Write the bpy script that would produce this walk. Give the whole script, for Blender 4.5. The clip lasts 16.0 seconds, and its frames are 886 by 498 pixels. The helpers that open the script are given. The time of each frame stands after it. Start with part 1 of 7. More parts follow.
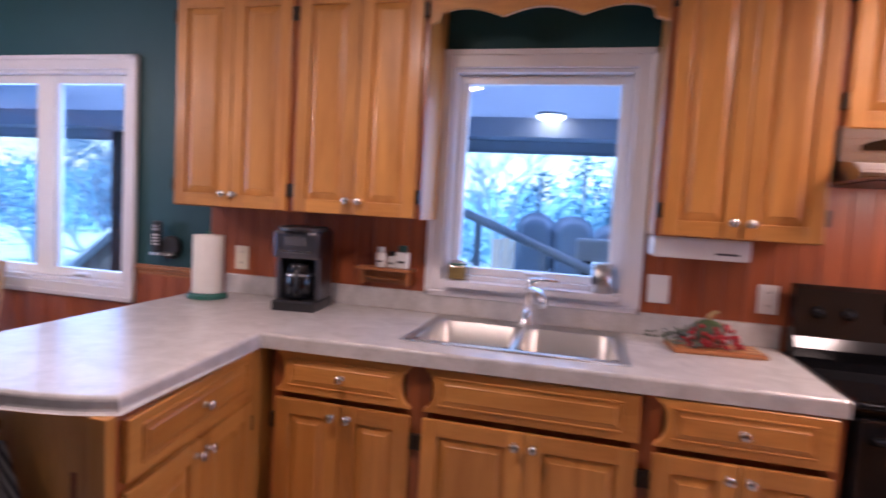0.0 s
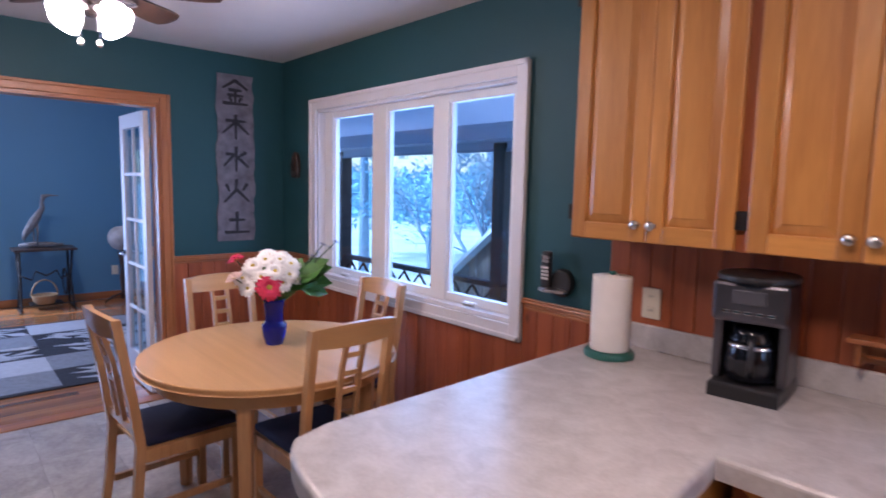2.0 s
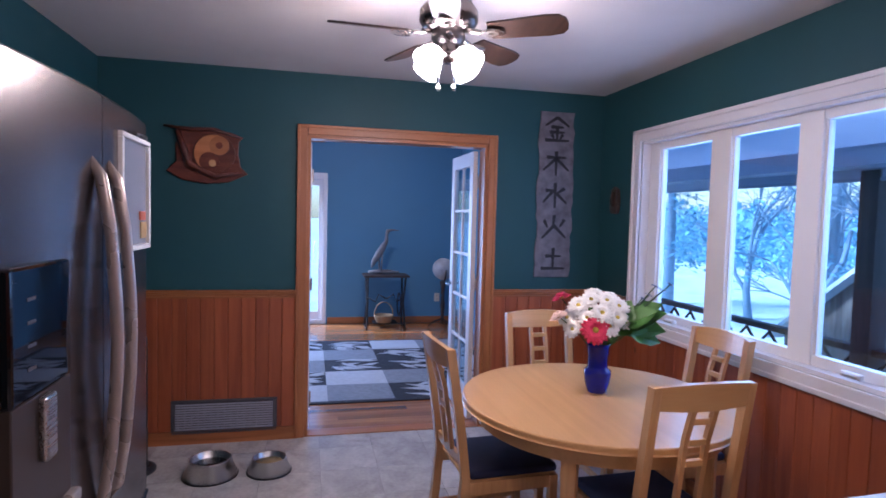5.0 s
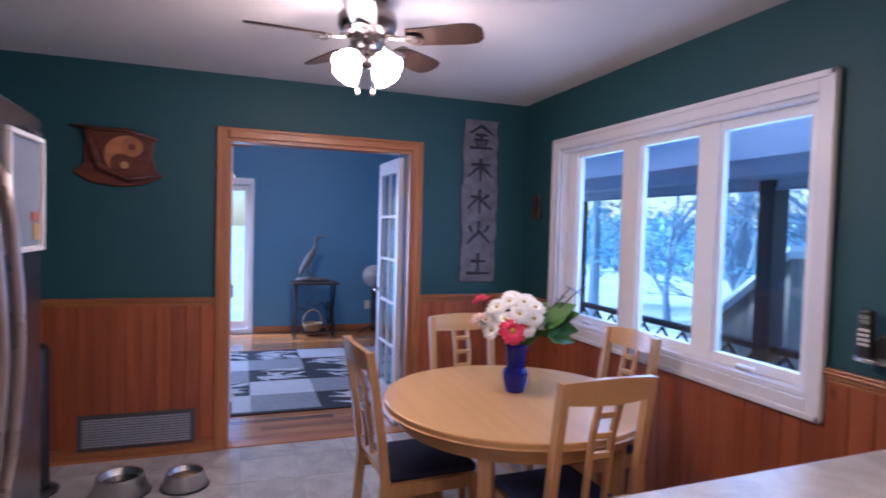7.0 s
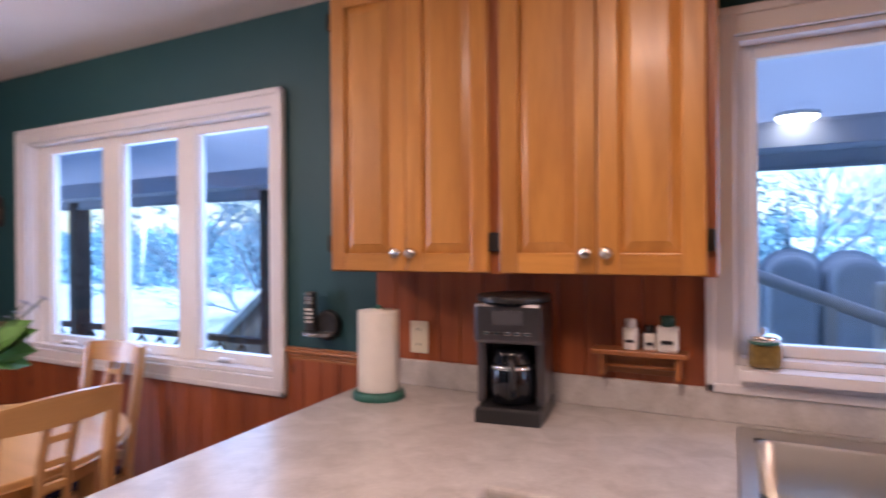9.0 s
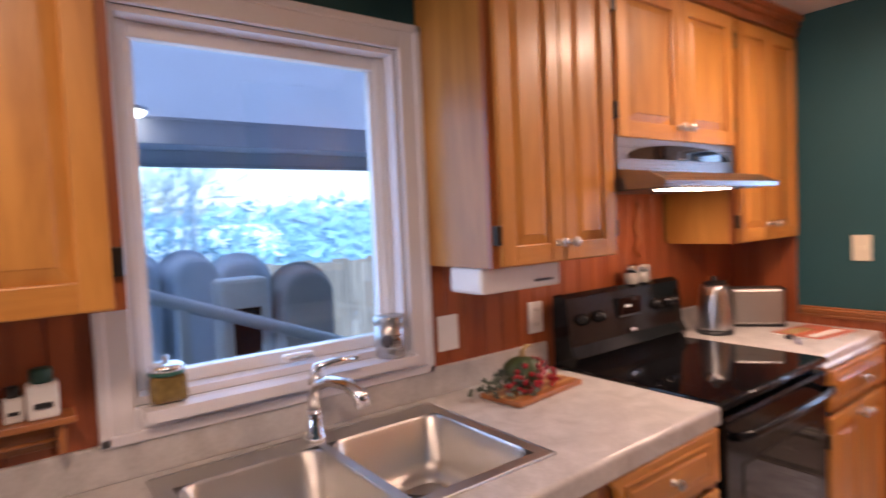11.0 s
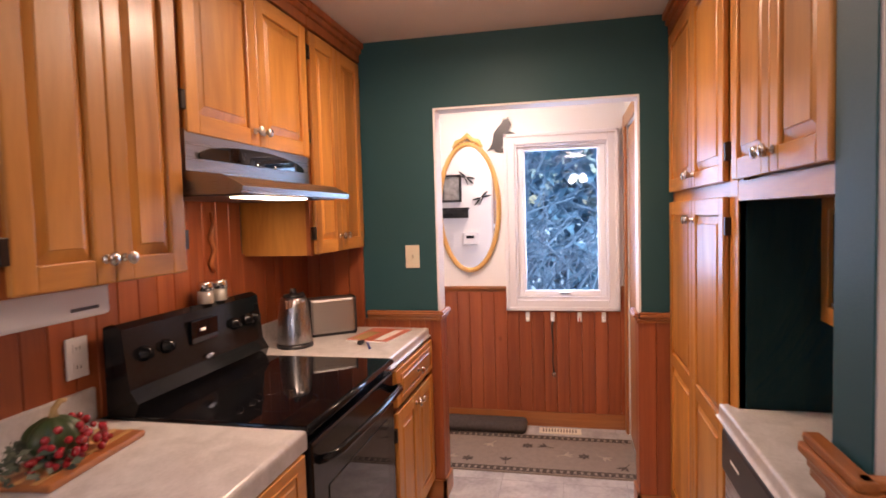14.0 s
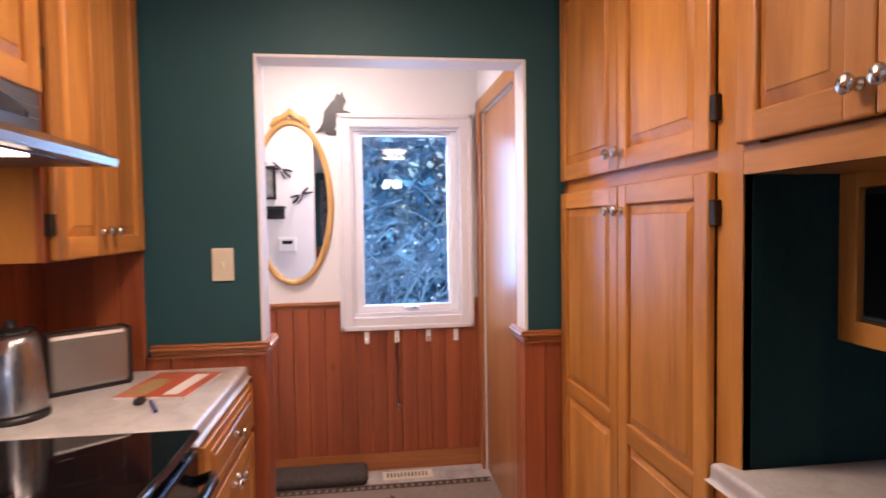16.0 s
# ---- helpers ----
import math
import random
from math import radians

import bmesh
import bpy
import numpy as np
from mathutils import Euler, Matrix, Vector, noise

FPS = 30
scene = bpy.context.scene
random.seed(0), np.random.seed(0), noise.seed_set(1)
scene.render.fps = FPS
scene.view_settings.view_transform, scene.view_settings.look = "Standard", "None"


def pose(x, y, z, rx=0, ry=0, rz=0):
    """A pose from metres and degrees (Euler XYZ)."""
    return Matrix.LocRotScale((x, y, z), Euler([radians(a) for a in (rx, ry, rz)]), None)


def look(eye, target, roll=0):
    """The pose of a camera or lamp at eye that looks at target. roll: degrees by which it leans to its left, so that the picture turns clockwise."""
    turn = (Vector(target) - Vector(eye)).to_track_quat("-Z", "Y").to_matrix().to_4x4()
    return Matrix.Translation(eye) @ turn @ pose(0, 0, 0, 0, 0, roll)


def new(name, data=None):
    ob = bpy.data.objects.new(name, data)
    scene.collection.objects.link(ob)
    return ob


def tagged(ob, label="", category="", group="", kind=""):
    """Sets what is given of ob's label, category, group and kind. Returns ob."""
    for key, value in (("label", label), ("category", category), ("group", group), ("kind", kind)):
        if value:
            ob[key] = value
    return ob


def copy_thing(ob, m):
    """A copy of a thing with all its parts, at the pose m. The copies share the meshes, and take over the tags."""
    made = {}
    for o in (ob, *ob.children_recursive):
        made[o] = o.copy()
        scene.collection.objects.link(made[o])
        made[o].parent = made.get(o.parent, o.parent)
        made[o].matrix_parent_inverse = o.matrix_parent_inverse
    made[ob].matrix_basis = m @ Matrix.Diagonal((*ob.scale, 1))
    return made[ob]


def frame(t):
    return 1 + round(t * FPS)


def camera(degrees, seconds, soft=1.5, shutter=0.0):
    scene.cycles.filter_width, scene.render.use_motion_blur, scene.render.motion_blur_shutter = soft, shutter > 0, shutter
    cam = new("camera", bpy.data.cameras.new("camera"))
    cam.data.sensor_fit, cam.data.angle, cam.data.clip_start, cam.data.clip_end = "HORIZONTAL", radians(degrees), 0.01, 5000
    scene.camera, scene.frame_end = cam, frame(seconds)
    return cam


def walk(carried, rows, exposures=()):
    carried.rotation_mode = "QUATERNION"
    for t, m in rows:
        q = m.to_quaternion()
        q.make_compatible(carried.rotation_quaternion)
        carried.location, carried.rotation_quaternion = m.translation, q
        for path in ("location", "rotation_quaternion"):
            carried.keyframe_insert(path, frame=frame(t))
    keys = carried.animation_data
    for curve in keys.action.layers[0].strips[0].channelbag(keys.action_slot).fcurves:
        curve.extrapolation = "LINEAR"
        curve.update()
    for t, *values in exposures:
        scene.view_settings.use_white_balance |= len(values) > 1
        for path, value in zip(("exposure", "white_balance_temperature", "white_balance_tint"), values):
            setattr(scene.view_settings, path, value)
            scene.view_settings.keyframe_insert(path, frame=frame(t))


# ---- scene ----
cam = camera(75.1, 16.0, soft=1.7, shutter=0.5)
PATH = [
    (0, (2.468, 1.054, 1.398), (1.98, 2.988, 1.254), 3.3),
    (0.5, (2.357, 1.205, 1.436), (1.438, 2.971, 1.247), 2.8),
    (1, (2.197, 1.337, 1.502), (1.023, 2.94, 1.276), 1.8),
    (1.5, (2.025, 1.445, 1.509), (0.695, 2.923, 1.29), 1.6),
    (2, (1.871, 1.566, 1.512), (0.387, 2.889, 1.298), 1.3),
    (2.5, (1.703, 1.534, 1.497), (0.161, 2.794, 1.312), 0.9),
    (3, (1.684, 1.54, 1.504), (0.033, 2.656, 1.33), 1.5),
    (3.5, (1.646, 1.499, 1.513), (-0.116, 2.431, 1.35), 1.4),
    (4, (1.608, 1.488, 1.516), (-0.255, 2.199, 1.363), 1.3),
    (6.3, (1.627, 1.578, 1.46), (-0.335, 1.954, 1.379), 1.8),
    (6.5, (1.634, 1.556, 1.465), (-0.315, 1.999, 1.387), 1.8),
    (7, (1.65, 1.579, 1.477), (-0.234, 2.244, 1.404), 1.6),
    (7.5, (1.691, 1.594, 1.472), (-0.045, 2.586, 1.416), 1.0),
    (8, (1.737, 1.601, 1.462), (0.252, 2.94, 1.424), 0.8),
    (8.5, (1.795, 1.636, 1.448), (0.589, 3.231, 1.419), -0.0),
    (9, (1.827, 1.749, 1.423), (0.923, 3.533, 1.413), -0.4),
    (9.5, (1.845, 1.889, 1.501), (1.355, 3.826, 1.418), -1.9),
    (10, (1.821, 1.955, 1.489), (1.828, 3.953, 1.399), -2.0),
    (10.2, (1.782, 1.993, 1.479), (2.052, 3.973, 1.39), -2.1),
    (12.3, (1.459, 2.111, 1.508), (3.312, 2.852, 1.372), -2.4),
    (12.5, (1.461, 2.109, 1.51), (3.335, 2.795, 1.376), -2.4),
    (13, (1.482, 2.11, 1.498), (3.392, 2.69, 1.376), -2.2),
    (13.5, (1.612, 2.154, 1.472), (3.543, 2.664, 1.358), -1.9),
    (14, (1.815, 2.217, 1.479), (3.765, 2.647, 1.366), -1.6),
    (14.5, (1.985, 2.32, 1.462), (3.952, 2.664, 1.357), -1.4),
    (15, (2.149, 2.445, 1.453), (4.139, 2.62, 1.357), -1.0),
    (15.5, (2.369, 2.508, 1.434), (4.366, 2.46, 1.341), -1.0),
    (16, (2.54, 2.499, 1.411), (4.521, 2.238, 1.322), -0.9),
]
walk(cam, [(t, look(eye, target, roll)) for t, eye, target, roll in PATH],
     exposures=[(0.0, 1.68, 6000, 37), (1.5, 1.56, 5950, 34), (3.5, 1.49, 5550, 31), (7.0, 1.43, 5800, 33), (8.5, 1.63, 6600, 36), (10.0, 1.74, 7050, 35), (12.5, 1.43, 7450, 34), (14.0, 1.42, 7500, 33), (16.0, 1.31, 6700, 30)])

# ---------------------------------------------------------------- world and lights
world = bpy.data.worlds.new("world")
scene.world = world
world.use_nodes = True
wn = world.node_tree.nodes
sky = wn.new("ShaderNodeTexSky")
sky.sky_type, sky.sun_disc = "NISHITA", False
sky.sun_elevation, sky.sun_rotation = radians(24), radians(180)
sky.air_density, sky.dust_density, sky.ozone_density = 1.6, 0.6, 8.0
world.node_tree.links.new(sky.outputs[0], wn["Background"].inputs[0])
wn["Background"].inputs[1].default_value = 0.15


def lamp(name, kind, m, power, colour, size=0.1, size_y=0.0, spread=180):
    data = bpy.data.lights.new(name, kind)
    data.energy, data.color = power, colour
    if kind == "AREA":
        data.shape, data.size, data.size_y, data.spread = ("RECTANGLE" if size_y else "DISK"), size, size_y or size, radians(spread)
    elif kind == "SUN":
        data.angle = size
    else:
        data.shadow_soft_size = size
    ob = new(name, data)
    ob.matrix_world = m
    return ob


WARM, WARMER, COOL = (1.0, 0.80, 0.60), (1.0, 0.74, 0.50), (0.45, 0.68, 1.0)
lamp("sun", "SUN", look((0, 0, 0), (0.3, 0.9, -0.7)), 3.0, (0.74, 0.89, 1.0), radians(14))
# daylight in the window openings
lamp("dining_window_light", "AREA", look((-0.85, 3.86, 1.45), (-0.85, 2.0, 1.15)), 7, COOL, 1.7, 1.0)
lamp("sink_window_light", "AREA", look((2.2, 3.86, 1.5), (2.2, 2.0, 1.2)), 1.4, COOL, 0.6, 0.8)
lamp("mudroom_window_light", "AREA", look((6.1, 2.27, 1.45), (4.0, 2.27, 1.1)), 6, COOL, 0.45, 0.9)
lamp("patio_door_light", "AREA", look((-6.3, 0.52, 1.1), (-4.0, 1.1, 0.4)), 40, COOL, 1.2, 1.9)
# the lamps of the house, and a fill light in the living room
FAN = (-0.705, 2.058)
for k in range(4):
    a = radians(35 + 90 * k)
    lamp("fan_bulb", "POINT", pose(FAN[0] + 0.15 * math.cos(a), FAN[1] + 0.15 * math.sin(a), 2.06), 2.4, WARM, 0.04)
lamp("kitchen_lamp", "AREA", look((3.85, 2.58, 2.28), (3.85, 2.58, 0)), 6.0, WARM, 0.30)
lamp("entry_lamp", "AREA", look((1.47, 2.12, 2.29), (1.47, 2.12, 0)), 4.2, WARM, 0.30)
lamp("hood_lamp", "AREA", look((3.66, 3.205, 1.54), (3.66, 3.30, 0.9)), 0.9, WARM, 0.26, 0.05)
# no fixture in view here; assumed from the bright mudroom ceiling
lamp("mudroom_unseen_lamp", "AREA", look((5.15, 2.75, 2.33), (5.3, 2.6, 0)), 5, (1.0, 0.88, 0.76), 0.28)
# unseen fill, added to brighten the room beyond the doorway
lamp("living_fill", "AREA", look((-4.3, 2.2, 3.15), (-4.3, 2.2, 0)), 11, WARM, 0.4)

# ---------------------------------------------------------------- materials
def nodes_of(name):
    m = bpy.data.materials.new(name)
    m.use_nodes = True
    t = m.node_tree
    return m, t.nodes, t.links, t.nodes["Principled BSDF"]


def plain(name, colour, rough=0.5, metal=0.0, var=0.06, scale=8.0, bump=0.0, bump_scale=200.0, coat=0.0, detail=4.0, emission=0.0, spec=0.5):
    """Paint, plastic or metal with a soft mottling at one scale and fine relief at another."""
    m, n, l, b = nodes_of(name)
    co = n.new("ShaderNodeTexCoord")
    nz = n.new("ShaderNodeTexNoise")
    nz.inputs["Scale"].default_value, nz.inputs["Detail"].default_value = scale, detail
    l.new(co.outputs["Object"], nz.inputs["Vector"])
    ramp = n.new("ShaderNodeMapRange")
    ramp.inputs["To Min"].default_value, ramp.inputs["To Max"].default_value = 1 - var * 2, 1 + var * 2
    l.new(nz.outputs["Fac"], ramp.inputs["Value"])
    mul = n.new("ShaderNodeVectorMath")
    mul.operation = "SCALE"
    mul.inputs[0].default_value = colour
    l.new(ramp.outputs["Result"], mul.inputs["Scale"])
    l.new(mul.outputs["Vector"], b.inputs["Base Color"])
    rr = n.new("ShaderNodeMapRange")
    rr.inputs["To Min"].default_value, rr.inputs["To Max"].default_value = max(0.02, rough * 0.85), min(1.0, rough * 1.15)
    l.new(nz.outputs["Fac"], rr.inputs["Value"])
    l.new(rr.outputs["Result"], b.inputs["Roughness"])
    b.inputs["Metallic"].default_value = metal
    b.inputs["Specular IOR Level"].default_value = spec
    b.inputs["Coat Weight"].default_value = coat
    b.inputs["Coat Roughness"].default_value = 0.12
    if bump:
        n2 = n.new("ShaderNodeTexNoise")
        n2.inputs["Scale"].default_value = bump_scale
        l.new(co.outputs["Object"], n2.inputs["Vector"])
        bp = n.new("ShaderNodeBump")
        bp.inputs["Strength"].default_value, bp.inputs["Distance"].default_value = bump, 0.002
        l.new(n2.outputs["Fac"], bp.inputs["Height"])
        l.new(bp.outputs["Normal"], b.inputs["Normal"])
    if emission:
        b.inputs["Emission Color"].default_value = (*colour, 1)
        b.inputs["Emission Strength"].default_value = emission
    return m


def wood(name, dark, light, axis="z", rough=0.32, coat=0.3, ring=14.0, per_piece=0.18, knots=0.0, streak=0.28, stretch=0.055):
    """Varnished wood: long grain along an axis, slow colour bands, fine pores; pieces differ a little in tone."""
    m, n, l, b = nodes_of(name)
    co = n.new("ShaderNodeTexCoord")
    info = n.new("ShaderNodeObjectInfo")
    sh = n.new("ShaderNodeVectorMath")
    sh.operation = "SCALE"
    sh.inputs[0].default_value = (7.3, 5.1, 3.7)
    l.new(info.outputs["Random"], sh.inputs["Scale"])
    add = n.new("ShaderNodeVectorMath")
    add.operation = "ADD"
    l.new(co.outputs["Object"], add.inputs[0])
    l.new(sh.outputs["Vector"], add.inputs[1])
    mp = n.new("ShaderNodeMapping")
    k = {"x": (stretch, 1, 1), "y": (1, stretch, 1), "z": (1, 1, stretch)}[axis]
    mp.inputs["Scale"].default_value = k
    l.new(add.outputs["Vector"], mp.inputs["Vector"])
    warp = n.new("ShaderNodeTexNoise")
    warp.inputs["Scale"].default_value, warp.inputs["Detail"].default_value, warp.inputs["Distortion"].default_value = ring, 3, 1.2
    l.new(mp.outputs["Vector"], warp.inputs["Vector"])
    fine = n.new("ShaderNodeTexNoise")
    fine.inputs["Scale"].default_value, fine.inputs["Detail"].default_value = ring * 14, 3
    l.new(mp.outputs["Vector"], fine.inputs["Vector"])
    mix = n.new("ShaderNodeMath")
    mix.operation = "MULTIPLY_ADD"
    mix.inputs[1].default_value = streak
    l.new(fine.outputs["Fac"], mix.inputs[0])
    l.new(warp.outputs["Fac"], mix.inputs[2])
    ramp = n.new("ShaderNodeValToRGB")
    e = ramp.color_ramp.elements
    e[0].position, e[0].color = 0.42, (*dark, 1)
    e[1].position, e[1].color = 0.78, (*light, 1)
    l.new(mix.outputs["Value"], ramp.inputs["Fac"])
    col = ramp.outputs["Color"]
    tone = n.new("ShaderNodeMapRange")
    tone.inputs["To Min"].default_value, tone.inputs["To Max"].default_value = 1 - per_piece, 1 + per_piece
    l.new(info.outputs["Random"], tone.inputs["Value"])
    sc = n.new("ShaderNodeVectorMath")
    sc.operation = "SCALE"
    l.new(col, sc.inputs[0])
    l.new(tone.outputs["Result"], sc.inputs["Scale"])
    out = sc.outputs["Vector"]
    if knots:
        vor = n.new("ShaderNodeTexVoronoi")
        vor.inputs["Scale"].default_value = 5.0
        km = n.new("ShaderNodeMapping")
        km.inputs["Scale"].default_value = {"x": (0.6, 1, 1), "y": (1, 0.6, 1), "z": (1, 1, 0.6)}[axis]
        l.new(add.outputs["Vector"], km.inputs["Vector"])
        l.new(km.outputs["Vector"], vor.inputs["Vector"])
        kr = n.new("ShaderNodeMapRange")
        kr.inputs["From Min"].default_value, kr.inputs["From Max"].default_value = 0.03, 0.10
        kr.inputs["To Min"].default_value, kr.inputs["To Max"].default_value = 1 - knots, 1.0
        l.new(vor.outputs["Distance"], kr.inputs["Value"])
        s2 = n.new("ShaderNodeVectorMath")
        s2.operation = "SCALE"
        l.new(out, s2.inputs[0])
        l.new(kr.outputs["Result"], s2.inputs["Scale"])
        out = s2.outputs["Vector"]
    l.new(out, b.inputs["Base Color"])
    b.inputs["Roughness"].default_value = rough
    b.inputs["Coat Weight"].default_value, b.inputs["Coat Roughness"].default_value = coat, 0.18
    bp = n.new("ShaderNodeBump")
    bp.inputs["Strength"].default_value, bp.inputs["Distance"].default_value = 0.12, 0.001
    l.new(mix.outputs["Value"], bp.inputs["Height"])
    l.new(bp.outputs["Normal"], b.inputs["Normal"])
    return m


def stone(name, a, c, scale, rough=0.35, bump=0.05, per_piece=0.04, coat=0.0):
    """Mottled laminate or vinyl: two tones in soft clouds with fine specks."""
    m, n, l, b = nodes_of(name)
    co = n.new("ShaderNodeTexCoord")
    info = n.new("ShaderNodeObjectInfo")
    sh = n.new("ShaderNodeVectorMath")
    sh.operation = "SCALE"
    sh.inputs[0].default_value = (9.1, 4.3, 2.2)
    l.new(info.outputs["Random"], sh.inputs["Scale"])
    add = n.new("ShaderNodeVectorMath")
    add.operation = "ADD"
    l.new(co.outputs["Object"], add.inputs[0])
    l.new(sh.outputs["Vector"], add.inputs[1])
    big = n.new("ShaderNodeTexNoise")
    big.inputs["Scale"].default_value, big.inputs["Detail"].default_value, big.inputs["Distortion"].default_value = scale, 6, 0.8
    l.new(add.outputs["Vector"], big.inputs["Vector"])
    small = n.new("ShaderNodeTexNoise")
    small.inputs["Scale"].default_value, small.inputs["Detail"].default_value = scale * 9, 4
    l.new(add.outputs["Vector"], small.inputs["Vector"])
    mx = n.new("ShaderNodeMath")
    mx.operation = "MULTIPLY_ADD"
    mx.inputs[1].default_value = 0.45
    l.new(small.outputs["Fac"], mx.inputs[0])
    l.new(big.outputs["Fac"], mx.inputs[2])
    ramp = n.new("ShaderNodeValToRGB")
    e = ramp.color_ramp.elements
    e[0].position, e[0].color = 0.5, (*a, 1)
    e[1].position, e[1].color = 0.95, (*c, 1)
    l.new(mx.outputs["Value"], ramp.inputs["Fac"])
    tone = n.new("ShaderNodeMapRange")
    tone.inputs["To Min"].default_value, tone.inputs["To Max"].default_value = 1 - per_piece, 1 + per_piece
    l.new(info.outputs["Random"], tone.inputs["Value"])
    sc = n.new("ShaderNodeVectorMath")
    sc.operation = "SCALE"
    l.new(ramp.outputs["Color"], sc.inputs[0])
    l.new(tone.outputs["Result"], sc.inputs["Scale"])
    l.new(sc.outputs["Vector"], b.inputs["Base Color"])
    b.inputs["Roughness"].default_value, b.inputs["Coat Weight"].default_value = rough, coat
    bp = n.new("ShaderNodeBump")
    bp.inputs["Strength"].default_value, bp.inputs["Distance"].default_value = bump, 0.002
    l.new(mx.outputs["Value"], bp.inputs["Height"])
    l.new(bp.outputs["Normal"], b.inputs["Normal"])
    return m


def glass_pane(name, tint=(1, 1, 1), gloss=0.9):
    """A thin pane: see-through in its tint, with a reflection that grows at grazing angles."""
    m, n, l, b = nodes_of(name)
    n.remove(b)
    tr, gl, mx = n.new("ShaderNodeBsdfTransparent"), n.new("ShaderNodeBsdfGlossy"), n.new("ShaderNodeMixShader")
    fr = n.new("ShaderNodeLayerWeight")
    fr.inputs["Blend"].default_value = 0.5
    pw = n.new("ShaderNodeMath")
    pw.operation = "POWER"
    pw.inputs[1].default_value = 5.0
    l.new(fr.outputs["Facing"], pw.inputs[0])
    sc = n.new("ShaderNodeMath")
    sc.operation = "MULTIPLY_ADD"
    sc.inputs[1].default_value, sc.inputs[2].default_value = gloss * 0.5, 0.06
    l.new(pw.outputs[0], sc.inputs[0])
    tr.inputs["Color"].default_value = (*tint, 1)
    gl.inputs["Roughness"].default_value = 0.01
    l.new(sc.outputs[0], mx.inputs[0])
    l.new(tr.outputs[0], mx.inputs[1])
    l.new(gl.outputs[0], mx.inputs[2])
    l.new(mx.outputs[0], n["Material Output"].inputs["Surface"])
    return m


def brushed(name, colour=(0.60, 0.59, 0.57), rough=0.28, axis="x", amount=0.10):
    m, n, l, b = nodes_of(name)
    co, mp, nz = n.new("ShaderNodeTexCoord"), n.new("ShaderNodeMapping"), n.new("ShaderNodeTexNoise")
    mp.inputs["Scale"].default_value = {"x": (2, 400, 400), "y": (400, 2, 400), "z": (400, 400, 2)}[axis]
    nz.inputs["Scale"].default_value = 1.0
    l.new(co.outputs["Object"], mp.inputs["Vector"])
    l.new(mp.outputs["Vector"], nz.inputs["Vector"])
    rr = n.new("ShaderNodeMapRange")
    rr.inputs["To Min"].default_value, rr.inputs["To Max"].default_value = rough - amount, rough + amount
    l.new(nz.outputs["Fac"], rr.inputs["Value"])
    l.new(rr.outputs["Result"], b.inputs["Roughness"])
    b.inputs["Base Color"].default_value, b.inputs["Metallic"].default_value = (*colour, 1), 1.0
    bp = n.new("ShaderNodeBump")
    bp.inputs["Strength"].default_value, bp.inputs["Distance"].default_value = 0.015, 0.0003
    l.new(nz.outputs["Fac"], bp.inputs["Height"])
    l.new(bp.outputs["Normal"], b.inputs["Normal"])
    return m


def glow(name, colour, strength):
    m, n, l, b = nodes_of(name)
    b.inputs["Base Color"].default_value = (0.9, 0.9, 0.88, 1)
    b.inputs["Roughness"].default_value = 0.4
    b.inputs["Emission Color"].default_value, b.inputs["Emission Strength"].default_value = (*colour, 1), strength
    return m


PINE_D, PINE_L = (0.39, 0.148, 0.026), (0.62, 0.275, 0.060)
M_CAB = wood("honey_pine", PINE_D, PINE_L, "z", rough=0.40, coat=0.16, ring=6.5, per_piece=0.11, streak=0.20, stretch=0.13)
M_CABX = wood("honey_pine_lengthwise", PINE_D, PINE_L, "x", rough=0.40, coat=0.16, ring=6.5, per_piece=0.11, streak=0.20, stretch=0.13)
M_FRAME = wood("red_pine_frame", (0.22, 0.056, 0.015), (0.36, 0.105, 0.028), "z", rough=0.38, coat=0.2, ring=10, per_piece=0.08)
M_PANEL = wood("red_pine_plank", (0.235, 0.052, 0.018), (0.375, 0.098, 0.032), "z", rough=0.42, coat=0.12, ring=11, per_piece=0.10, knots=0.55)
M_RAIL = wood("red_pine_rail", (0.24, 0.075, 0.022), (0.42, 0.15, 0.045), "x", rough=0.36, coat=0.2, per_piece=0.05)
M_RAILY = wood("red_pine_rail_cross", (0.24, 0.075, 0.022), (0.42, 0.15, 0.045), "y", rough=0.36, coat=0.2, per_piece=0.05)
M_OAK = wood("oak_casing", (0.29, 0.095, 0.028), (0.42, 0.155, 0.05), "z", rough=0.4, coat=0.15, per_piece=0.05)
M_OAKY = wood("oak_casing_cross", (0.29, 0.095, 0.028), (0.42, 0.155, 0.05), "y", rough=0.4, coat=0.15, per_piece=0.05)
M_BEECH = wood("beech", (0.46, 0.235, 0.092), (0.60, 0.335, 0.145), "z", rough=0.36, coat=0.2, ring=18, per_piece=0.05)
M_BEECHX = wood("beech_lengthwise", (0.52, 0.285, 0.112), (0.61, 0.35, 0.145), "x", rough=0.30, coat=0.3, ring=8, per_piece=0.05)
M_DOORP = wood("flush_door_veneer", (0.33, 0.125, 0.04), (0.47, 0.20, 0.07), "z", rough=0.35, coat=0.3, ring=6, per_piece=0.05)
M_HARD = wood("hardwood_board", (0.23, 0.085, 0.03), (0.47, 0.21, 0.08), "y", rough=0.16, coat=0.5, ring=10, per_piece=0.28)
M_FANW = wood("fan_blade_dark", (0.022, 0.012, 0.010), (0.05, 0.028, 0.02), "x", rough=0.38, coat=0.1, per_piece=0.05)
M_TEAL = plain("teal_wall_paint", (0.0155, 0.076, 0.089), rough=0.55, var=0.035, scale=3, bump=0.25, bump_scale=260, spec=0.35)
M_BLUE = plain("blue_wall_paint", (0.085, 0.245, 0.39), rough=0.6, var=0.03, scale=3, bump=0.2, bump_scale=260)
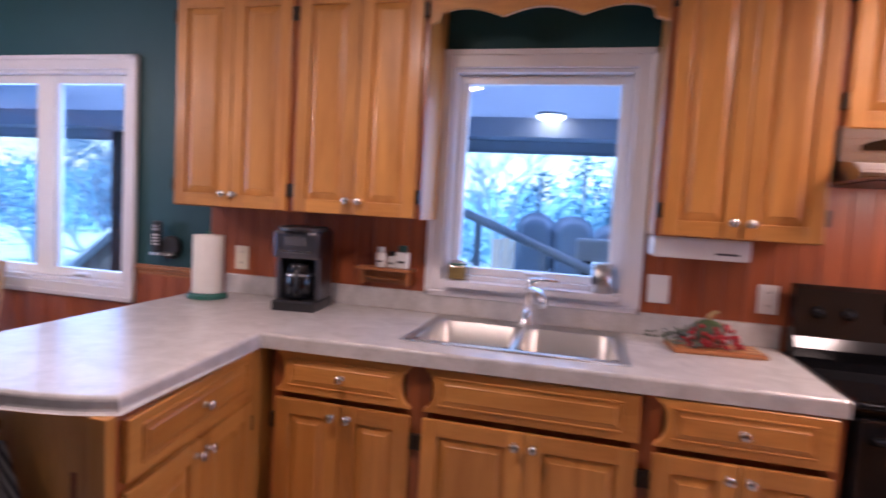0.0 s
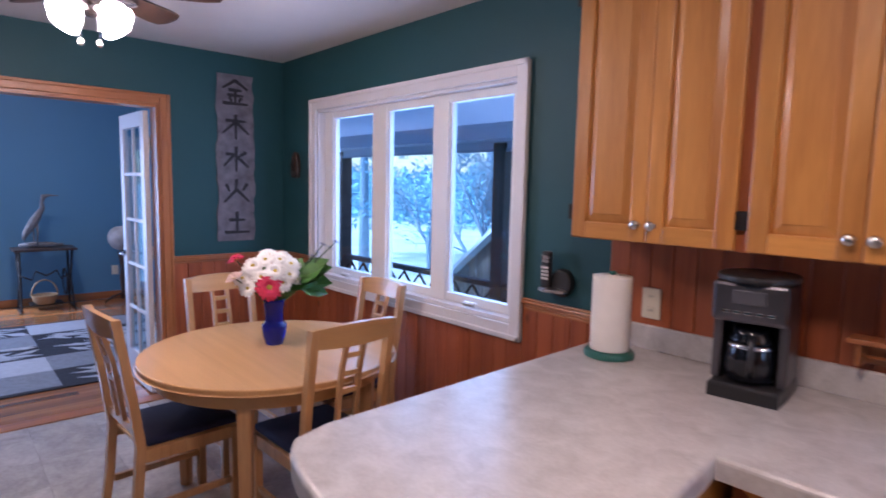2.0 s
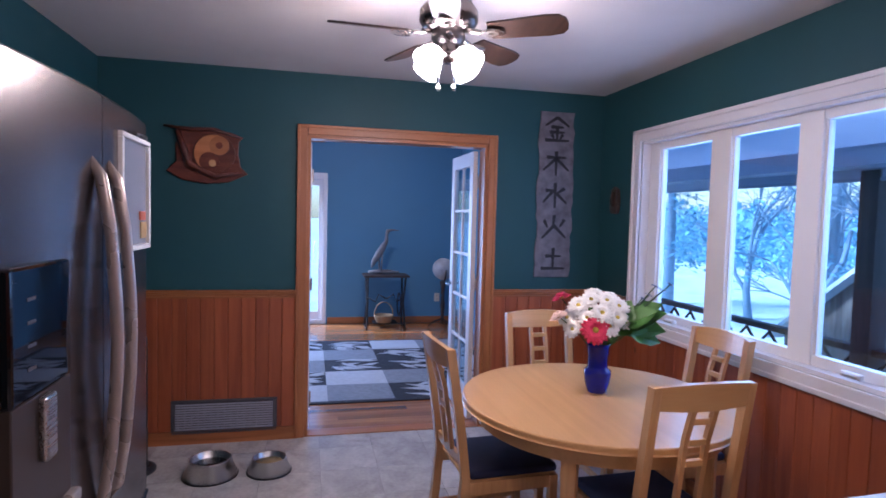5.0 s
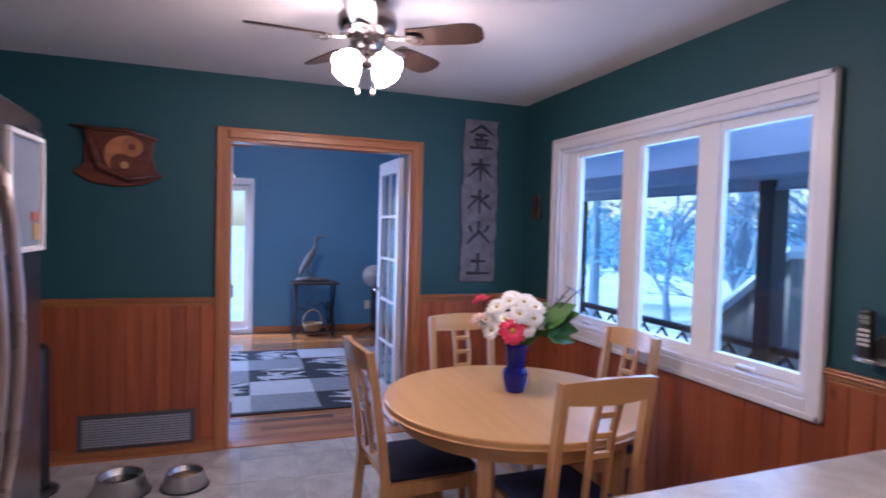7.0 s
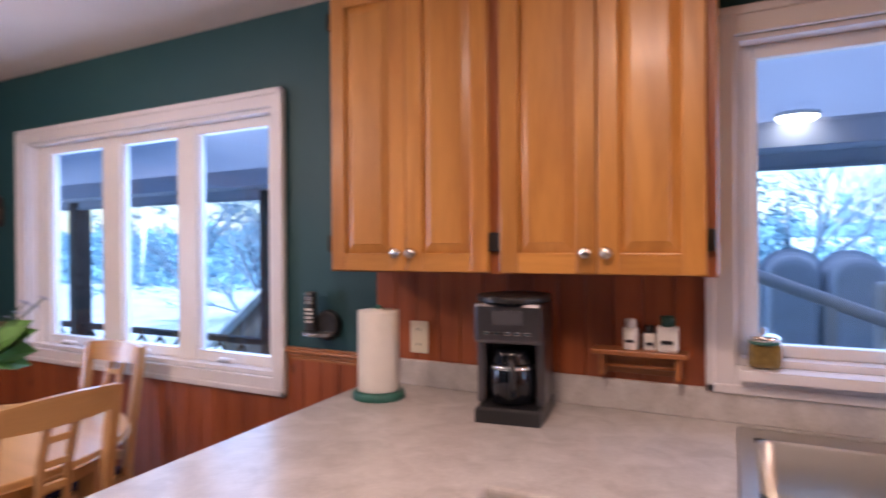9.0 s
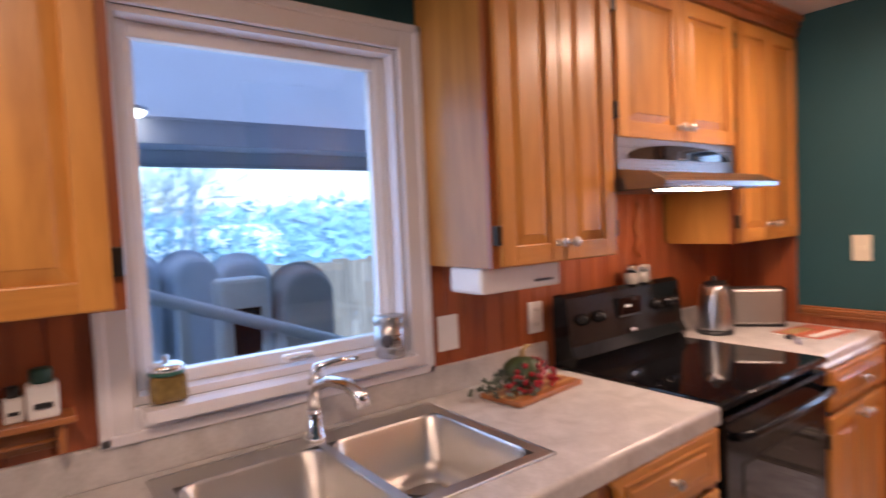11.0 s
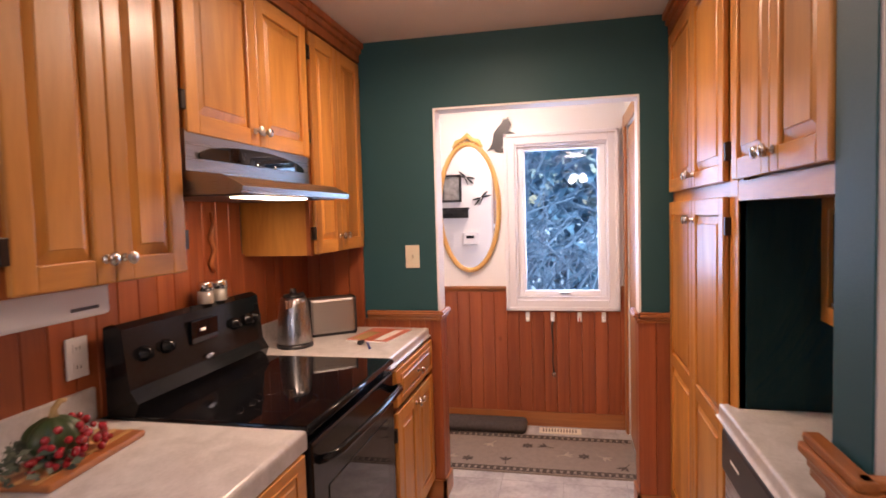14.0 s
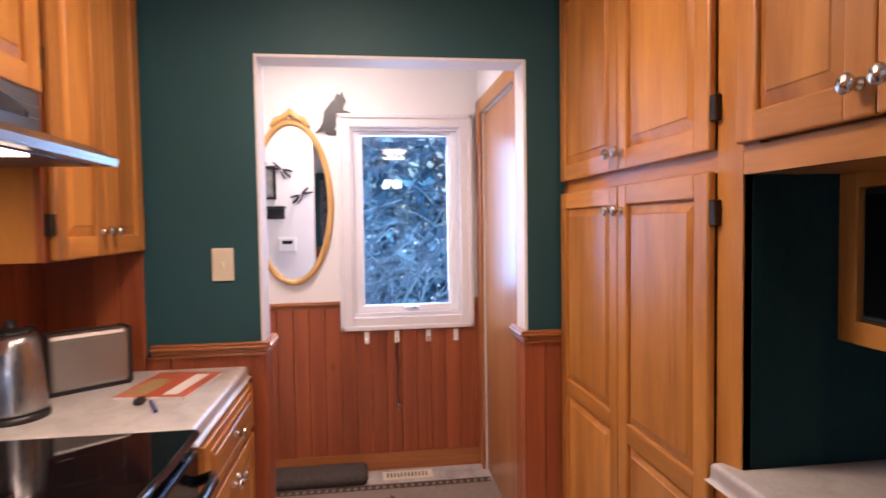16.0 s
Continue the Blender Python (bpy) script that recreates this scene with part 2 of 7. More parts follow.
M_WHITEW = plain("white_wall_paint", (0.80, 0.79, 0.78), rough=0.6, var=0.02, scale=3, bump=0.2, bump_scale=260)
M_GREYW = plain("pale_grey_wall_paint", (0.62, 0.60, 0.60), rough=0.6, var=0.02, scale=3, bump=0.2, bump_scale=260)
M_CEIL = plain("ceiling_paint", (0.66, 0.63, 0.62), rough=0.85, var=0.03, scale=5, bump=0.5, bump_scale=120)
M_TRIM = plain("white_trim_paint", (0.75, 0.735, 0.76), rough=0.35, var=0.015, scale=6)
M_VINYL = plain("white_vinyl_sash", (0.84, 0.84, 0.85), rough=0.3, var=0.01, scale=6)
M_COUNTER = stone("grey_laminate", (0.43, 0.41, 0.395), (0.61, 0.59, 0.575), 11, rough=0.28, bump=0.02, per_piece=0.0)
M_TILE = stone("grey_stone_vinyl", (0.34, 0.33, 0.32), (0.56, 0.54, 0.52), 5, rough=0.26, bump=0.05, per_piece=0.06)
M_GROUT = plain("floor_joint", (0.30, 0.29, 0.28), rough=0.8, var=0.05)
M_STEEL = brushed("brushed_steel", (0.52, 0.51, 0.50), 0.28)
M_STEELV = brushed("brushed_steel_upright", (0.46, 0.46, 0.47), 0.30, "z")
M_FRIDGE = brushed("fridge_steel", (0.19, 0.178, 0.18), 0.25, "x", 0.03)
M_SINK = brushed("sink_steel", (0.58, 0.56, 0.53), 0.36)
M_CHROME = plain("chrome", (0.85, 0.85, 0.86), rough=0.07, metal=1.0, var=0.01)
M_NICKEL = plain("satin_nickel", (0.56, 0.52, 0.47), rough=0.27, metal=1.0, var=0.02)
M_BLACK = plain("black_enamel", (0.008, 0.008, 0.009), rough=0.12, var=0.05, coat=0.0, spec=0.25)
M_BGLASS = plain("black_glass", (0.004, 0.004, 0.005), rough=0.03, var=0.02, coat=0.0, spec=0.38)
M_BPLAST = plain("black_plastic", (0.018, 0.018, 0.020), rough=0.38, var=0.08, bump=0.05)
M_GPLAST = plain("dark_grey_plastic", (0.07, 0.07, 0.08), rough=0.4, var=0.06)
M_WPLAST = plain("white_plastic", (0.78, 0.77, 0.75), rough=0.35, var=0.02)
M_IVORY = plain("ivory_plastic", (0.70, 0.64, 0.50), rough=0.35, var=0.02)
M_IRON = plain("dark_iron", (0.02, 0.018, 0.018), rough=0.5, metal=0.6, var=0.1)
M_HINGE = plain("dark_bronze", (0.04, 0.028, 0.02), rough=0.4, metal=0.8, var=0.1)
# the blue cast of the daylight outside is put into the glass tint
M_PANE = glass_pane("day_tinted_pane", (0.80, 0.935, 1.0))
M_MIRROR = plain("mirror", (0.92, 0.92, 0.92), rough=0.004, metal=1.0, var=0.0)


# ---------------------------------------------------------------- mesh helpers
def box(bm, x0, x1, y0, y1, z0, z1, bev=0.0, seg=2):
    x0, x1, y0, y1, z0, z1 = min(x0, x1), max(x0, x1), min(y0, y1), max(y0, y1), min(z0, z1), max(z0, z1)
    r = bmesh.ops.create_cube(bm, size=1, matrix=Matrix.LocRotScale(((x0 + x1) / 2, (y0 + y1) / 2, (z0 + z1) / 2), None, (x1 - x0, y1 - y0, z1 - z0)))
    if bev:
        es = {e for v in r["verts"] for e in v.link_edges}
        bmesh.ops.bevel(bm, geom=list(es), offset=min(bev, (x1 - x0) * 0.45, (y1 - y0) * 0.45, (z1 - z0) * 0.45), segments=seg, profile=0.5, affect="EDGES")
    return bm


def boxes(*specs, bev=0.0):
    bm = bmesh.new()
    for s in specs:
        box(bm, *s[:6], bev=s[6] if len(s) > 6 else bev)
    return bm


def lathe(bm, profile, m=None, n=32):
    """A turned solid from (radius, height) pairs, round z."""
    rings = []
    for r, z in profile:
        rings.append([bm.verts.new(((m or Matrix()) @ Vector((r * math.cos(2 * math.pi * i / n), r * math.sin(2 * math.pi * i / n), z)))) for i in range(n)])
    for a, c in zip(rings, rings[1:]):
        for i in range(n):
            f = bm.faces.new((a[i], a[(i + 1) % n], c[(i + 1) % n], c[i]))
            f.smooth = True
    for ring, flip in ((rings[0], True), (rings[-1], False)):
        if (ring[0].co - ring[n // 2].co).length > 1e-5:
            bm.faces.new(list(reversed(ring)) if flip else ring)
    return bm


def tube(bm, pts, r, n=10, closed=False, flat=1.0):
    """A round bar along points; r may be a number or one radius a point."""
    pts = [Vector(p) for p in pts]
    k = len(pts)
    rad = r if hasattr(r, "__len__") else [r] * k
    rings, up = [], None
    for i, p in enumerate(pts):
        a = pts[(i - 1) % k] if closed or i else pts[0]
        c = pts[(i + 1) % k] if closed or i < k - 1 else pts[-1]
        d = (c - a).normalized()
        if up is None:
            up = d.orthogonal().normalized()
        up = (up - d * up.dot(d)).normalized()
        side = d.cross(up)
        rings.append([bm.verts.new(p + rad[i] * (math.cos(2 * math.pi * j / n) * up + flat * math.sin(2 * math.pi * j / n) * side)) for j in range(n)])
    pairs = list(zip(rings, rings[1:])) + ([(rings[-1], rings[0])] if closed else [])
    for a, c in pairs:
        for j in range(n):
            f = bm.faces.new((a[j], a[(j + 1) % n], c[(j + 1) % n], c[j]))
            f.smooth = True
    if not closed:
        bm.faces.new(list(reversed(rings[0])))
        bm.faces.new(rings[-1])
    return bm


def slab(bm, outline, z0, z1, bev=0.0, m=None, hole=None, seg=3, bev_bottom=False):
    """A flat outline (x, y) with thickness from z0 to z1, its rim rounded at the top; hole is cut through."""
    loops, edges = [], []
    for ring in ([outline] + ([hole] if hole else [])):
        vs = [bm.verts.new((x, y, z1)) for x, y in ring]
        es = [bm.edges.new((vs[i], vs[(i + 1) % len(vs)])) for i in range(len(vs))]
        loops.append(vs)
        edges += es
    if hole:
        faces = [g for g in bmesh.ops.triangle_fill(bm, use_beauty=True, use_dissolve=False, edges=edges)["geom"] if isinstance(g, bmesh.types.BMFace)]
    else:
        faces = [bm.faces.new(loops[0])]
    for f in faces:
        f.normal_update()
        if f.normal.z < 0:
            f.normal_flip()
    rim = [e for e in edges if e.is_valid][:len(outline)]
    ext = bmesh.ops.extrude_face_region(bm, geom=faces, use_keep_orig=True)
    low = [g for g in ext["geom"] if isinstance(g, bmesh.types.BMVert)]
    bmesh.ops.translate(bm, vec=(0, 0, z0 - z1), verts=low)
    for g in ext["geom"]:
        if isinstance(g, bmesh.types.BMFace):
            g.normal_flip()
    allv = {v for vs in loops for v in vs} | set(low)
    if bev:
        if bev_bottom:
            lowset = set(low)
            rim = rim + [e for e in {e for v in low for e in v.link_edges} if e.verts[0] in lowset and e.verts[1] in lowset and e.calc_face_angle(0) > 1]
        r = bmesh.ops.bevel(bm, geom=rim, offset=bev, segments=seg, profile=0.5, affect="EDGES")
        allv |= {v for f in r["faces"] for v in f.verts}
    if m is not None:
        bmesh.ops.transform(bm, matrix=m, verts=[v for v in allv if v.is_valid])
    bmesh.ops.recalc_face_normals(bm, faces=bm.faces[:])
    return bm


def part(name, bm, material, parent=None, label="", smooth=None):
    me = bpy.data.meshes.new(name)
    if smooth is not None:
        for f in bm.faces:
            f.smooth = smooth
    bm.to_mesh(me)
    bm.free()
    me.materials.append(material)
    ob = new(name, me)
    ob.parent = parent
    if label:
        tagged(ob, label)
    return ob


def thing(name, m, label, category, group="", kind=""):
    e = new(name)
    e.empty_display_size = 0.1
    e.matrix_basis = m if isinstance(m, Matrix) else pose(*m)
    return tagged(e, label, category, group, kind)


def structure(name, bm, material, label, category):
    return tagged(part(name, bm, material), label, category, "", "structure")


def wall(name, specs, material, label, category="wall"):
    return structure(name, boxes(*specs), material, label, category)


def ellipse(cx, cy, rx, ry, n=32, a0=0.0, a1=360.0):
    closed = abs(a1 - a0) >= 360
    return [(cx + rx * math.cos(radians(a0 + (a1 - a0) * i / (n if closed else n - 1))), cy + ry * math.sin(radians(a0 + (a1 - a0) * i / (n if closed else n - 1)))) for i in range(n)]


UPRIGHT = pose(0, 0, 0, 90, 0, 0)     # turns an outline in x, y into one in x, z that faces -y

# ---------------------------------------------------------------- the shell
NORTH, WEST, EAST, SOUTH, CEIL, MUD = 3.615, -2.30, 4.70, 0.26, 2.415, 5.83
RAIL = 0.985                                     # height of the chair rail
floor = wall("floor", [(-2.42, 2.97, 0.10, 3.765, -0.12, -0.004), (2.97, 5.98, 1.02, 3.765, -0.12, -0.004)], M_GROUT, "grey stone-look vinyl tile floor of the kitchen and dining area", "floor")
wall("ceiling", [(-2.42, 2.97, 0.10, 3.765, CEIL, CEIL + 0.12), (2.97, 5.98, 1.02, 3.765, CEIL, CEIL + 0.12), (2.65, EAST, 1.02, NORTH, 2.385, CEIL)], M_CEIL, "off-white painted ceiling with a light texture", "ceiling")
W1 = (-1.77, 0.075, 0.87, 2.02)                  # dining window opening
W2 = (1.828, 2.615, 1.075, 2.02)                   # sink window opening
y0, y1 = NORTH, NORTH + 0.15
wall_north = wall("wall_north", [
    (-2.42, W1[0], y0, y1, -0.1, CEIL), (W1[0], W1[1], y0, y1, -0.1, W1[2]), (W1[0], W1[1], y0, y1, W1[3], CEIL),
    (W1[1], W2[0], y0, y1, -0.1, CEIL), (W2[0], W2[1], y0, y1, -0.1, W2[2]), (W2[0], W2[1], y0, y1, W2[3], CEIL),
    (W2[1], EAST + 0.06, y0, y1, -0.1, CEIL)], M_TEAL, "dark teal painted wall with two white windows")
wall_west = wall("wall_west", [(-2.42, WEST, 0.10, 1.50, -0.1, CEIL), (-2.42, WEST, 2.735, NORTH, -0.1, CEIL), (-2.42, WEST, 1.50, 2.735, 2.015, CEIL)],
                 M_TEAL, "dark teal painted wall with a doorway to the living room")
wall("wall_south", [(WEST, 2.97, 0.10, SOUTH, -0.1, CEIL)], M_TEAL, "dark teal painted wall behind the fridge")
wall_stub = wall("wall_stub", [(2.83, 2.97, SOUTH, 1.755, -0.1, CEIL)], M_TEAL, "short partition wall with a teal end")
wall("wall_stub_face", [(2.824, 2.83, SOUTH, 1.751, RAIL, CEIL)], M_GREYW, "pale grey painted side of the short partition")
wall("wall_niche", [(2.97, 4.70, 1.02, 1.14, -0.1, CEIL), (3.62, 3.66, 1.02, 1.735, 0.0, 1.53)], M_TEAL, "dark teal painted wall round the counter niche")
wall_east = wall("wall_east", [(EAST, EAST + 0.12, 1.02, 1.89, -0.1, CEIL), (EAST, EAST + 0.12, 2.885, NORTH, -0.1, CEIL), (EAST, EAST + 0.12, 1.89, 2.885, 2.025, CEIL)],
                 M_TEAL, "dark teal painted wall with a wide cased opening to the mudroom")
# white plaster lining of the opening and the mudroom side of that wall
wall("opening_lining", [(EAST - 0.002, EAST + 0.124, 1.887, 1.897, RAIL, 2.018), (EAST - 0.002, EAST + 0.124, 2.878, 2.888, RAIL, 2.018), (EAST - 0.002, EAST + 0.124, 1.887, 2.888, 2.018, 2.028)],
     M_WHITEW, "white painted plaster edge of the opening", "wall")
wall("wall_mudroom_west", [(EAST + 0.12, EAST + 0.126, 2.888, NORTH, -0.1, CEIL), (EAST + 0.12, EAST + 0.126, 1.85, 1.887, -0.1, CEIL), (EAST + 0.12, EAST + 0.126, 1.887, 2.888, 2.028, CEIL)],
     M_WHITEW, "white painted mudroom wall seen in the mirror")
wall("wall_mudroom_north", [(EAST + 0.06, MUD + 0.15, NORTH, NORTH + 0.15, -0.1, CEIL)], M_WHITEW, "white painted mudroom wall")
W3 = (1.965, 2.58, 0.885, 1.955)                 # mudroom window opening, y then z
wall_mud = wall("wall_mudroom_east", [(MUD, MUD + 0.15, 1.70, W3[0], -0.1, CEIL), (MUD, MUD + 0.15, W3[1], NORTH, -0.1, CEIL),
     (MUD, MUD + 0.15, W3[0], W3[1], -0.1, W3[2]), (MUD, MUD + 0.15, W3[0], W3[1], W3[3], CEIL)], M_WHITEW, "white painted mudroom wall with a window")
wall("wall_mudroom_south", [(EAST + 0.12, 4.97, 1.70, 1.85, -0.1, CEIL), (5.73, MUD, 1.70, 1.85, -0.1, CEIL), (4.97, 5.73, 1.70, 1.85, 2.03, CEIL)], M_WHITEW, "white painted mudroom wall with a wooden door")

# living room beyond the doorway
living_floor = wall("floor_living", [(-6.55, -2.42, -1.6, 3.76, -0.12, -0.006)], M_HINGE, "reddish hardwood floor of the living room", "floor")
wall("wall_living_far", [(-6.55, -6.40, -1.6, -0.35, -0.1, 3.2), (-6.55, -6.40, 1.75, 3.76, -0.1, 3.2), (-6.55, -6.40, -0.35, 1.75, 2.06, 2.47),
     (-6.55, -6.40, -0.35, 0.48, 2.47, 3.2), (-6.55, -6.40, 1.70, 1.75, 2.47, 3.2), (-6.55, -6.40, 0.48, 1.70, 2.95, 3.2)], M_BLUE, "mid-blue painted living room wall")
wall("wall_living_sides", [(-6.40, -2.42, 3.61, 3.76, -0.1, 3.2), (-6.40, -2.42, -1.6, -1.45, -0.1, 3.2), (-2.45, -2.42, -1.45, 1.50, -0.1, 3.2), (-2.45, -2.42, 2.735, 3.61, -0.1, 3.2), (-2.45, -2.42, 1.5, 2.735, 2.015, 3.2),
     (-2.42, -2.30, -1.45, 0.1, 2.415, 3.2)], M_BLUE, "blue painted living room walls")
wall("ceiling_living", [(-6.55, -2.42, -1.6, 3.76, 3.2, 3.3)], M_CEIL, "pale living room ceiling", "ceiling")
wall("baseboard_living", [(-6.40, -6.385, 1.765, 3.61, 0, 0.09)], M_RAILY, "stained wooden baseboard", "baseboard")


# ---------------------------------------------------------------- windows
def pane(parent, x0, x1, y, z0, z1):
    p = part("pane", boxes((x0, x1, y, y + 0.005, z0, z1)), M_PANE, parent)
    p.visible_shadow = False
    return p


def crank(parent, x, z):
    k = part("crank_handle", boxes((x - 0.045, x + 0.045, -0.012, 0.012, z - 0.012, z + 0.012, 0.006)), M_VINYL, parent)
    bm = tube(bmesh.new(), [(x - 0.03, -0.018, z), (x, -0.024, z + 0.004), (x + 0.035, -0.02, z)], 0.005, 8)
    part("crank_lever", bm, M_NICKEL, k)


def casement(name, m, w, h, sashes, label, case=0.07, glass_y=0.075, cranks=True, head=0.045, foot=0.08):
    """A white casement window in an opening w by h, room side at y = 0; sashes are (x0, x1) of each glazed leaf."""
    win = thing(name, m, label, "window", "", "structure")
    bm = bmesh.new()
    for a, c, d, e in ((-case, 0, -case, h + case), (w, w + case, -case, h + case)):
        box(bm, a, c, -0.022, -0.001, d, e, 0.005)
    for d, e in ((h, h + case), (-case, 0)):
        box(bm, -0.001, w + 0.001, -0.0215, -0.001, d, e, 0.005)
    c2 = case + 0.004
    for s in ((-c2, -case + 0.022, -c2, h + c2), (w + case - 0.022, w + c2, -c2, h + c2), (-c2, w + c2, h + case - 0.022, h + c2), (-c2, w + c2, -c2, -case + 0.022)):
        box(bm, s[0], s[1], -0.032, -0.02, s[2], s[3], 0.005)
    part("casing", bm, M_TRIM, win)
    part("window_frame", boxes((0, 0.015, -0.001, 0.15, 0, h), (w - 0.015, w, -0.001, 0.15, 0, h), (0.015, w - 0.015, -0.001, 0.15, h - 0.015, h), (0.015, w - 0.015, -0.001, 0.15, 0, 0.02)), M_TRIM, win)
    edges = [0.015] + [v for s in sashes for v in s] + [w - 0.015]
    for i in range(0, len(edges), 2):
        bm = boxes((edges[i], edges[i + 1], glass_y - 0.022, glass_y + 0.03, 0.02, h - 0.015, 0.004))
        part("mullion" if 0 < i < len(edges) - 2 else "jamb", bm, M_VINYL, win)
    for x0, x1 in sashes:
        sash = part("sash", boxes((x0, x1, glass_y - 0.018, glass_y + 0.026, 0.02, foot, 0.004), (x0, x1, glass_y - 0.018, glass_y + 0.026, h - head, h - 0.015, 0.004),
                                  (x0 - 0.002, x0 + 0.014, glass_y - 0.008, glass_y + 0.026, foot, h - head, 0.003), (x1 - 0.014, x1 + 0.002, glass_y - 0.008, glass_y + 0.026, foot, h - head, 0.003)), M_VINYL, win)
        pane(sash, x0 + 0.012, x1 - 0.012, glass_y + 0.01, foot, h - head)
        if cranks:
            crank(win, (x0 + x1) / 2 + 0.02, 0.045)
    return win


ox = W1[0]
casement("window_1", (ox, NORTH, W1[2]), W1[1] - W1[0], W1[3] - W1[2], [(-1.655 - ox, -1.177 - ox), (-1.027 - ox, -0.591 - ox), (-0.464 - ox, -0.004 - ox)], "white three-pane casement window in a moulded white casing", head=0.06, foot=0.068)
casement("window_2", (W2[0], NORTH, W2[2]), W2[1] - W2[0], W2[3] - W2[2], [(0.045, 0.742)], "white single casement window over the sink", case=0.075, head=0.055, foot=0.055)
casement("window_3", pose(MUD, W3[1], W3[2], 0, 0, -90), W3[1] - W3[0], W3[3] - W3[2], [(0.05, 0.565)], "white casement window with bare branches outside", head=0.04, foot=0.06, glass_y=0.05)

# patio door and transom of the living room
patio = thing("door_1", pose(-6.40, -0.205, 0, 0, 0, 90), "white sliding glass patio door", "glass door", "", "structure")
bm = boxes((-0.0, 0.10, -0.015, 0.12, 0, 2.06, 0.004), (1.90, 1.95, -0.015, 0.12, 0, 2.06, 0.004), (0.10, 1.90, -0.015, 0.12, 1.97, 2.06, 0.004), (0.10, 1.90, -0.015, 0.12, 0, 0.06, 0.004))
part("door_frame", bm, M_VINYL, patio)
for a, yy in ((0.10, 0.06), (1.03, 0.02)):
    leaf = part("door_leaf", boxes((a, a + 0.06, yy, yy + 0.035, 0.06, 1.97, 0.004), (a + 0.81, a + 0.87, yy, yy + 0.035, 0.06, 1.97, 0.004), (a + 0.06, a + 0.81, yy, yy + 0.035, 1.89, 1.97), (a + 0.06, a + 0.81, yy, yy + 0.035, 0.06, 0.17)), M_VINYL, patio)
    pane(leaf, a + 0.055, a + 0.815, yy + 0.015, 0.16, 1.90)
part("door_handle", tube(bmesh.new(), [(1.79, 0.03, 0.90), (1.79, -0.03, 0.93), (1.79, -0.03, 1.10), (1.79, 0.03, 1.13)], 0.010), M_VINYL, patio)
tr = thing("window_4", pose(-6.40, 0.48, 2.47, 0, 0, 90), "small high transom window above the patio door", "window", "", "structure")
part("window_frame", boxes((0, 0.05, -0.01, 0.1, 0, 0.48), (1.17, 1.22, -0.01, 0.1, 0, 0.48), (0.05, 1.17, -0.01, 0.1, 0, 0.05), (0.05, 1.17, -0.01, 0.1, 0.43, 0.48)), M_OAK, tr)
pane(tr, 0.05, 1.17, 0.05, 0.05, 0.43)


# ---------------------------------------------------------------- rails, casings, skirtings
def moulding(name, m, length, label, mat=M_RAIL, h=0.055, d=0.028):
    """A chair rail: a rounded cap above a narrower cove, along x, standing out from y = 0 towards -y."""
    bm = bmesh.new()
    box(bm, 0, length, -d, 0, h * 0.55, h * 0.80, 0.006)
    box(bm, 0, length, -d * 0.8, 0, h * 0.80, h, 0.005)
    box(bm, 0, length, -d * 0.62, 0, h * 0.22, h * 0.55, 0.006)
    box(bm, 0, length, -d * 0.45, 0, 0, h * 0.22, 0.003)
    ob = structure(name, bm, mat, label, "trim")
    ob.matrix_basis = m
    return ob


RL = "stained pine chair rail along the wainscot"
moulding("trim", (pose(WEST, NORTH, RAIL - 0.045)), W1[0] - 0.075 - WEST, RL)
moulding("trim", (pose(W1[1] + 0.075, NORTH, RAIL - 0.03)), 0.60 - W1[1] - 0.075, RL)
moulding("trim", pose(WEST, SOUTH, RAIL - 0.045, 0, 0, 90), 1.44 - SOUTH, RL)
moulding("trim", pose(WEST, 2.80, RAIL - 0.045, 0, 0, 90), NORTH - 2.80, RL)
moulding("trim", pose(EAST - 0.012, NORTH - 0.65 + 0.30, RAIL - 0.04, 0, 0, -90), 0.395, RL, h=0.05)
moulding("trim", pose(EAST - 0.012, 1.90, RAIL - 0.04, 0, 0, -90), 0.145, RL, h=0.05)
moulding("trim", pose(EAST - 0.04, 2.875, RAIL - 0.04, 0, 0, 0), 0.18, RL, h=0.05)
moulding("trim", pose(EAST + 0.14, 1.90, RAIL - 0.04, 0, 0, 180), 0.18, RL, h=0.05)
moulding("trim", pose(MUD, NORTH, RAIL - 0.045, 0, 0, -90), NORTH - 2.655, RL, h=0.04)
moulding("trim", pose(MUD, 1.89, RAIL - 0.045, 0, 0, -90), 0.04, RL, h=0.04)
moulding("trim", pose(2.812, 1.79, RAIL - 0.01, 0, 0, -90), 1.79 - SOUTH, RL, h=0.085, d=0.04)
moulding("trim", pose(2.99, 1.767, RAIL - 0.01, 0, 0, 180), 0.215, RL, h=0.085, d=0.04)
BL = "stained pine baseboard"
wall("baseboard", [(WEST, WEST + 0.022, SOUTH, 1.44, 0, 0.085), (WEST, WEST + 0.022, 2.80, NORTH, 0, 0.085)], M_RAILY, BL, "baseboard")
wall("baseboard", [(WEST + 0.022, 0.62, NORTH - 0.022, NORTH, 0, 0.085)], M_RAIL, BL, "baseboard")
wall("baseboard", [(MUD - 0.022, MUD, 1.86, NORTH, 0, 0.10)], M_RAILY, BL, "baseboard")
wall("baseboard", [(EAST - 0.026, EAST, 2.86, 2.97, 0, 0.10), (EAST - 0.026, EAST, 1.755, 1.915, 0, 0.10)], M_RAILY, BL, "baseboard")
wall("baseboard", [(EAST - 0.026, EAST + 0.14, 2.862, 2.878, 0, 0.10), (EAST - 0.026, EAST + 0.14, 1.897, 1.913, 0, 0.10)], M_RAIL, BL, "baseboard")

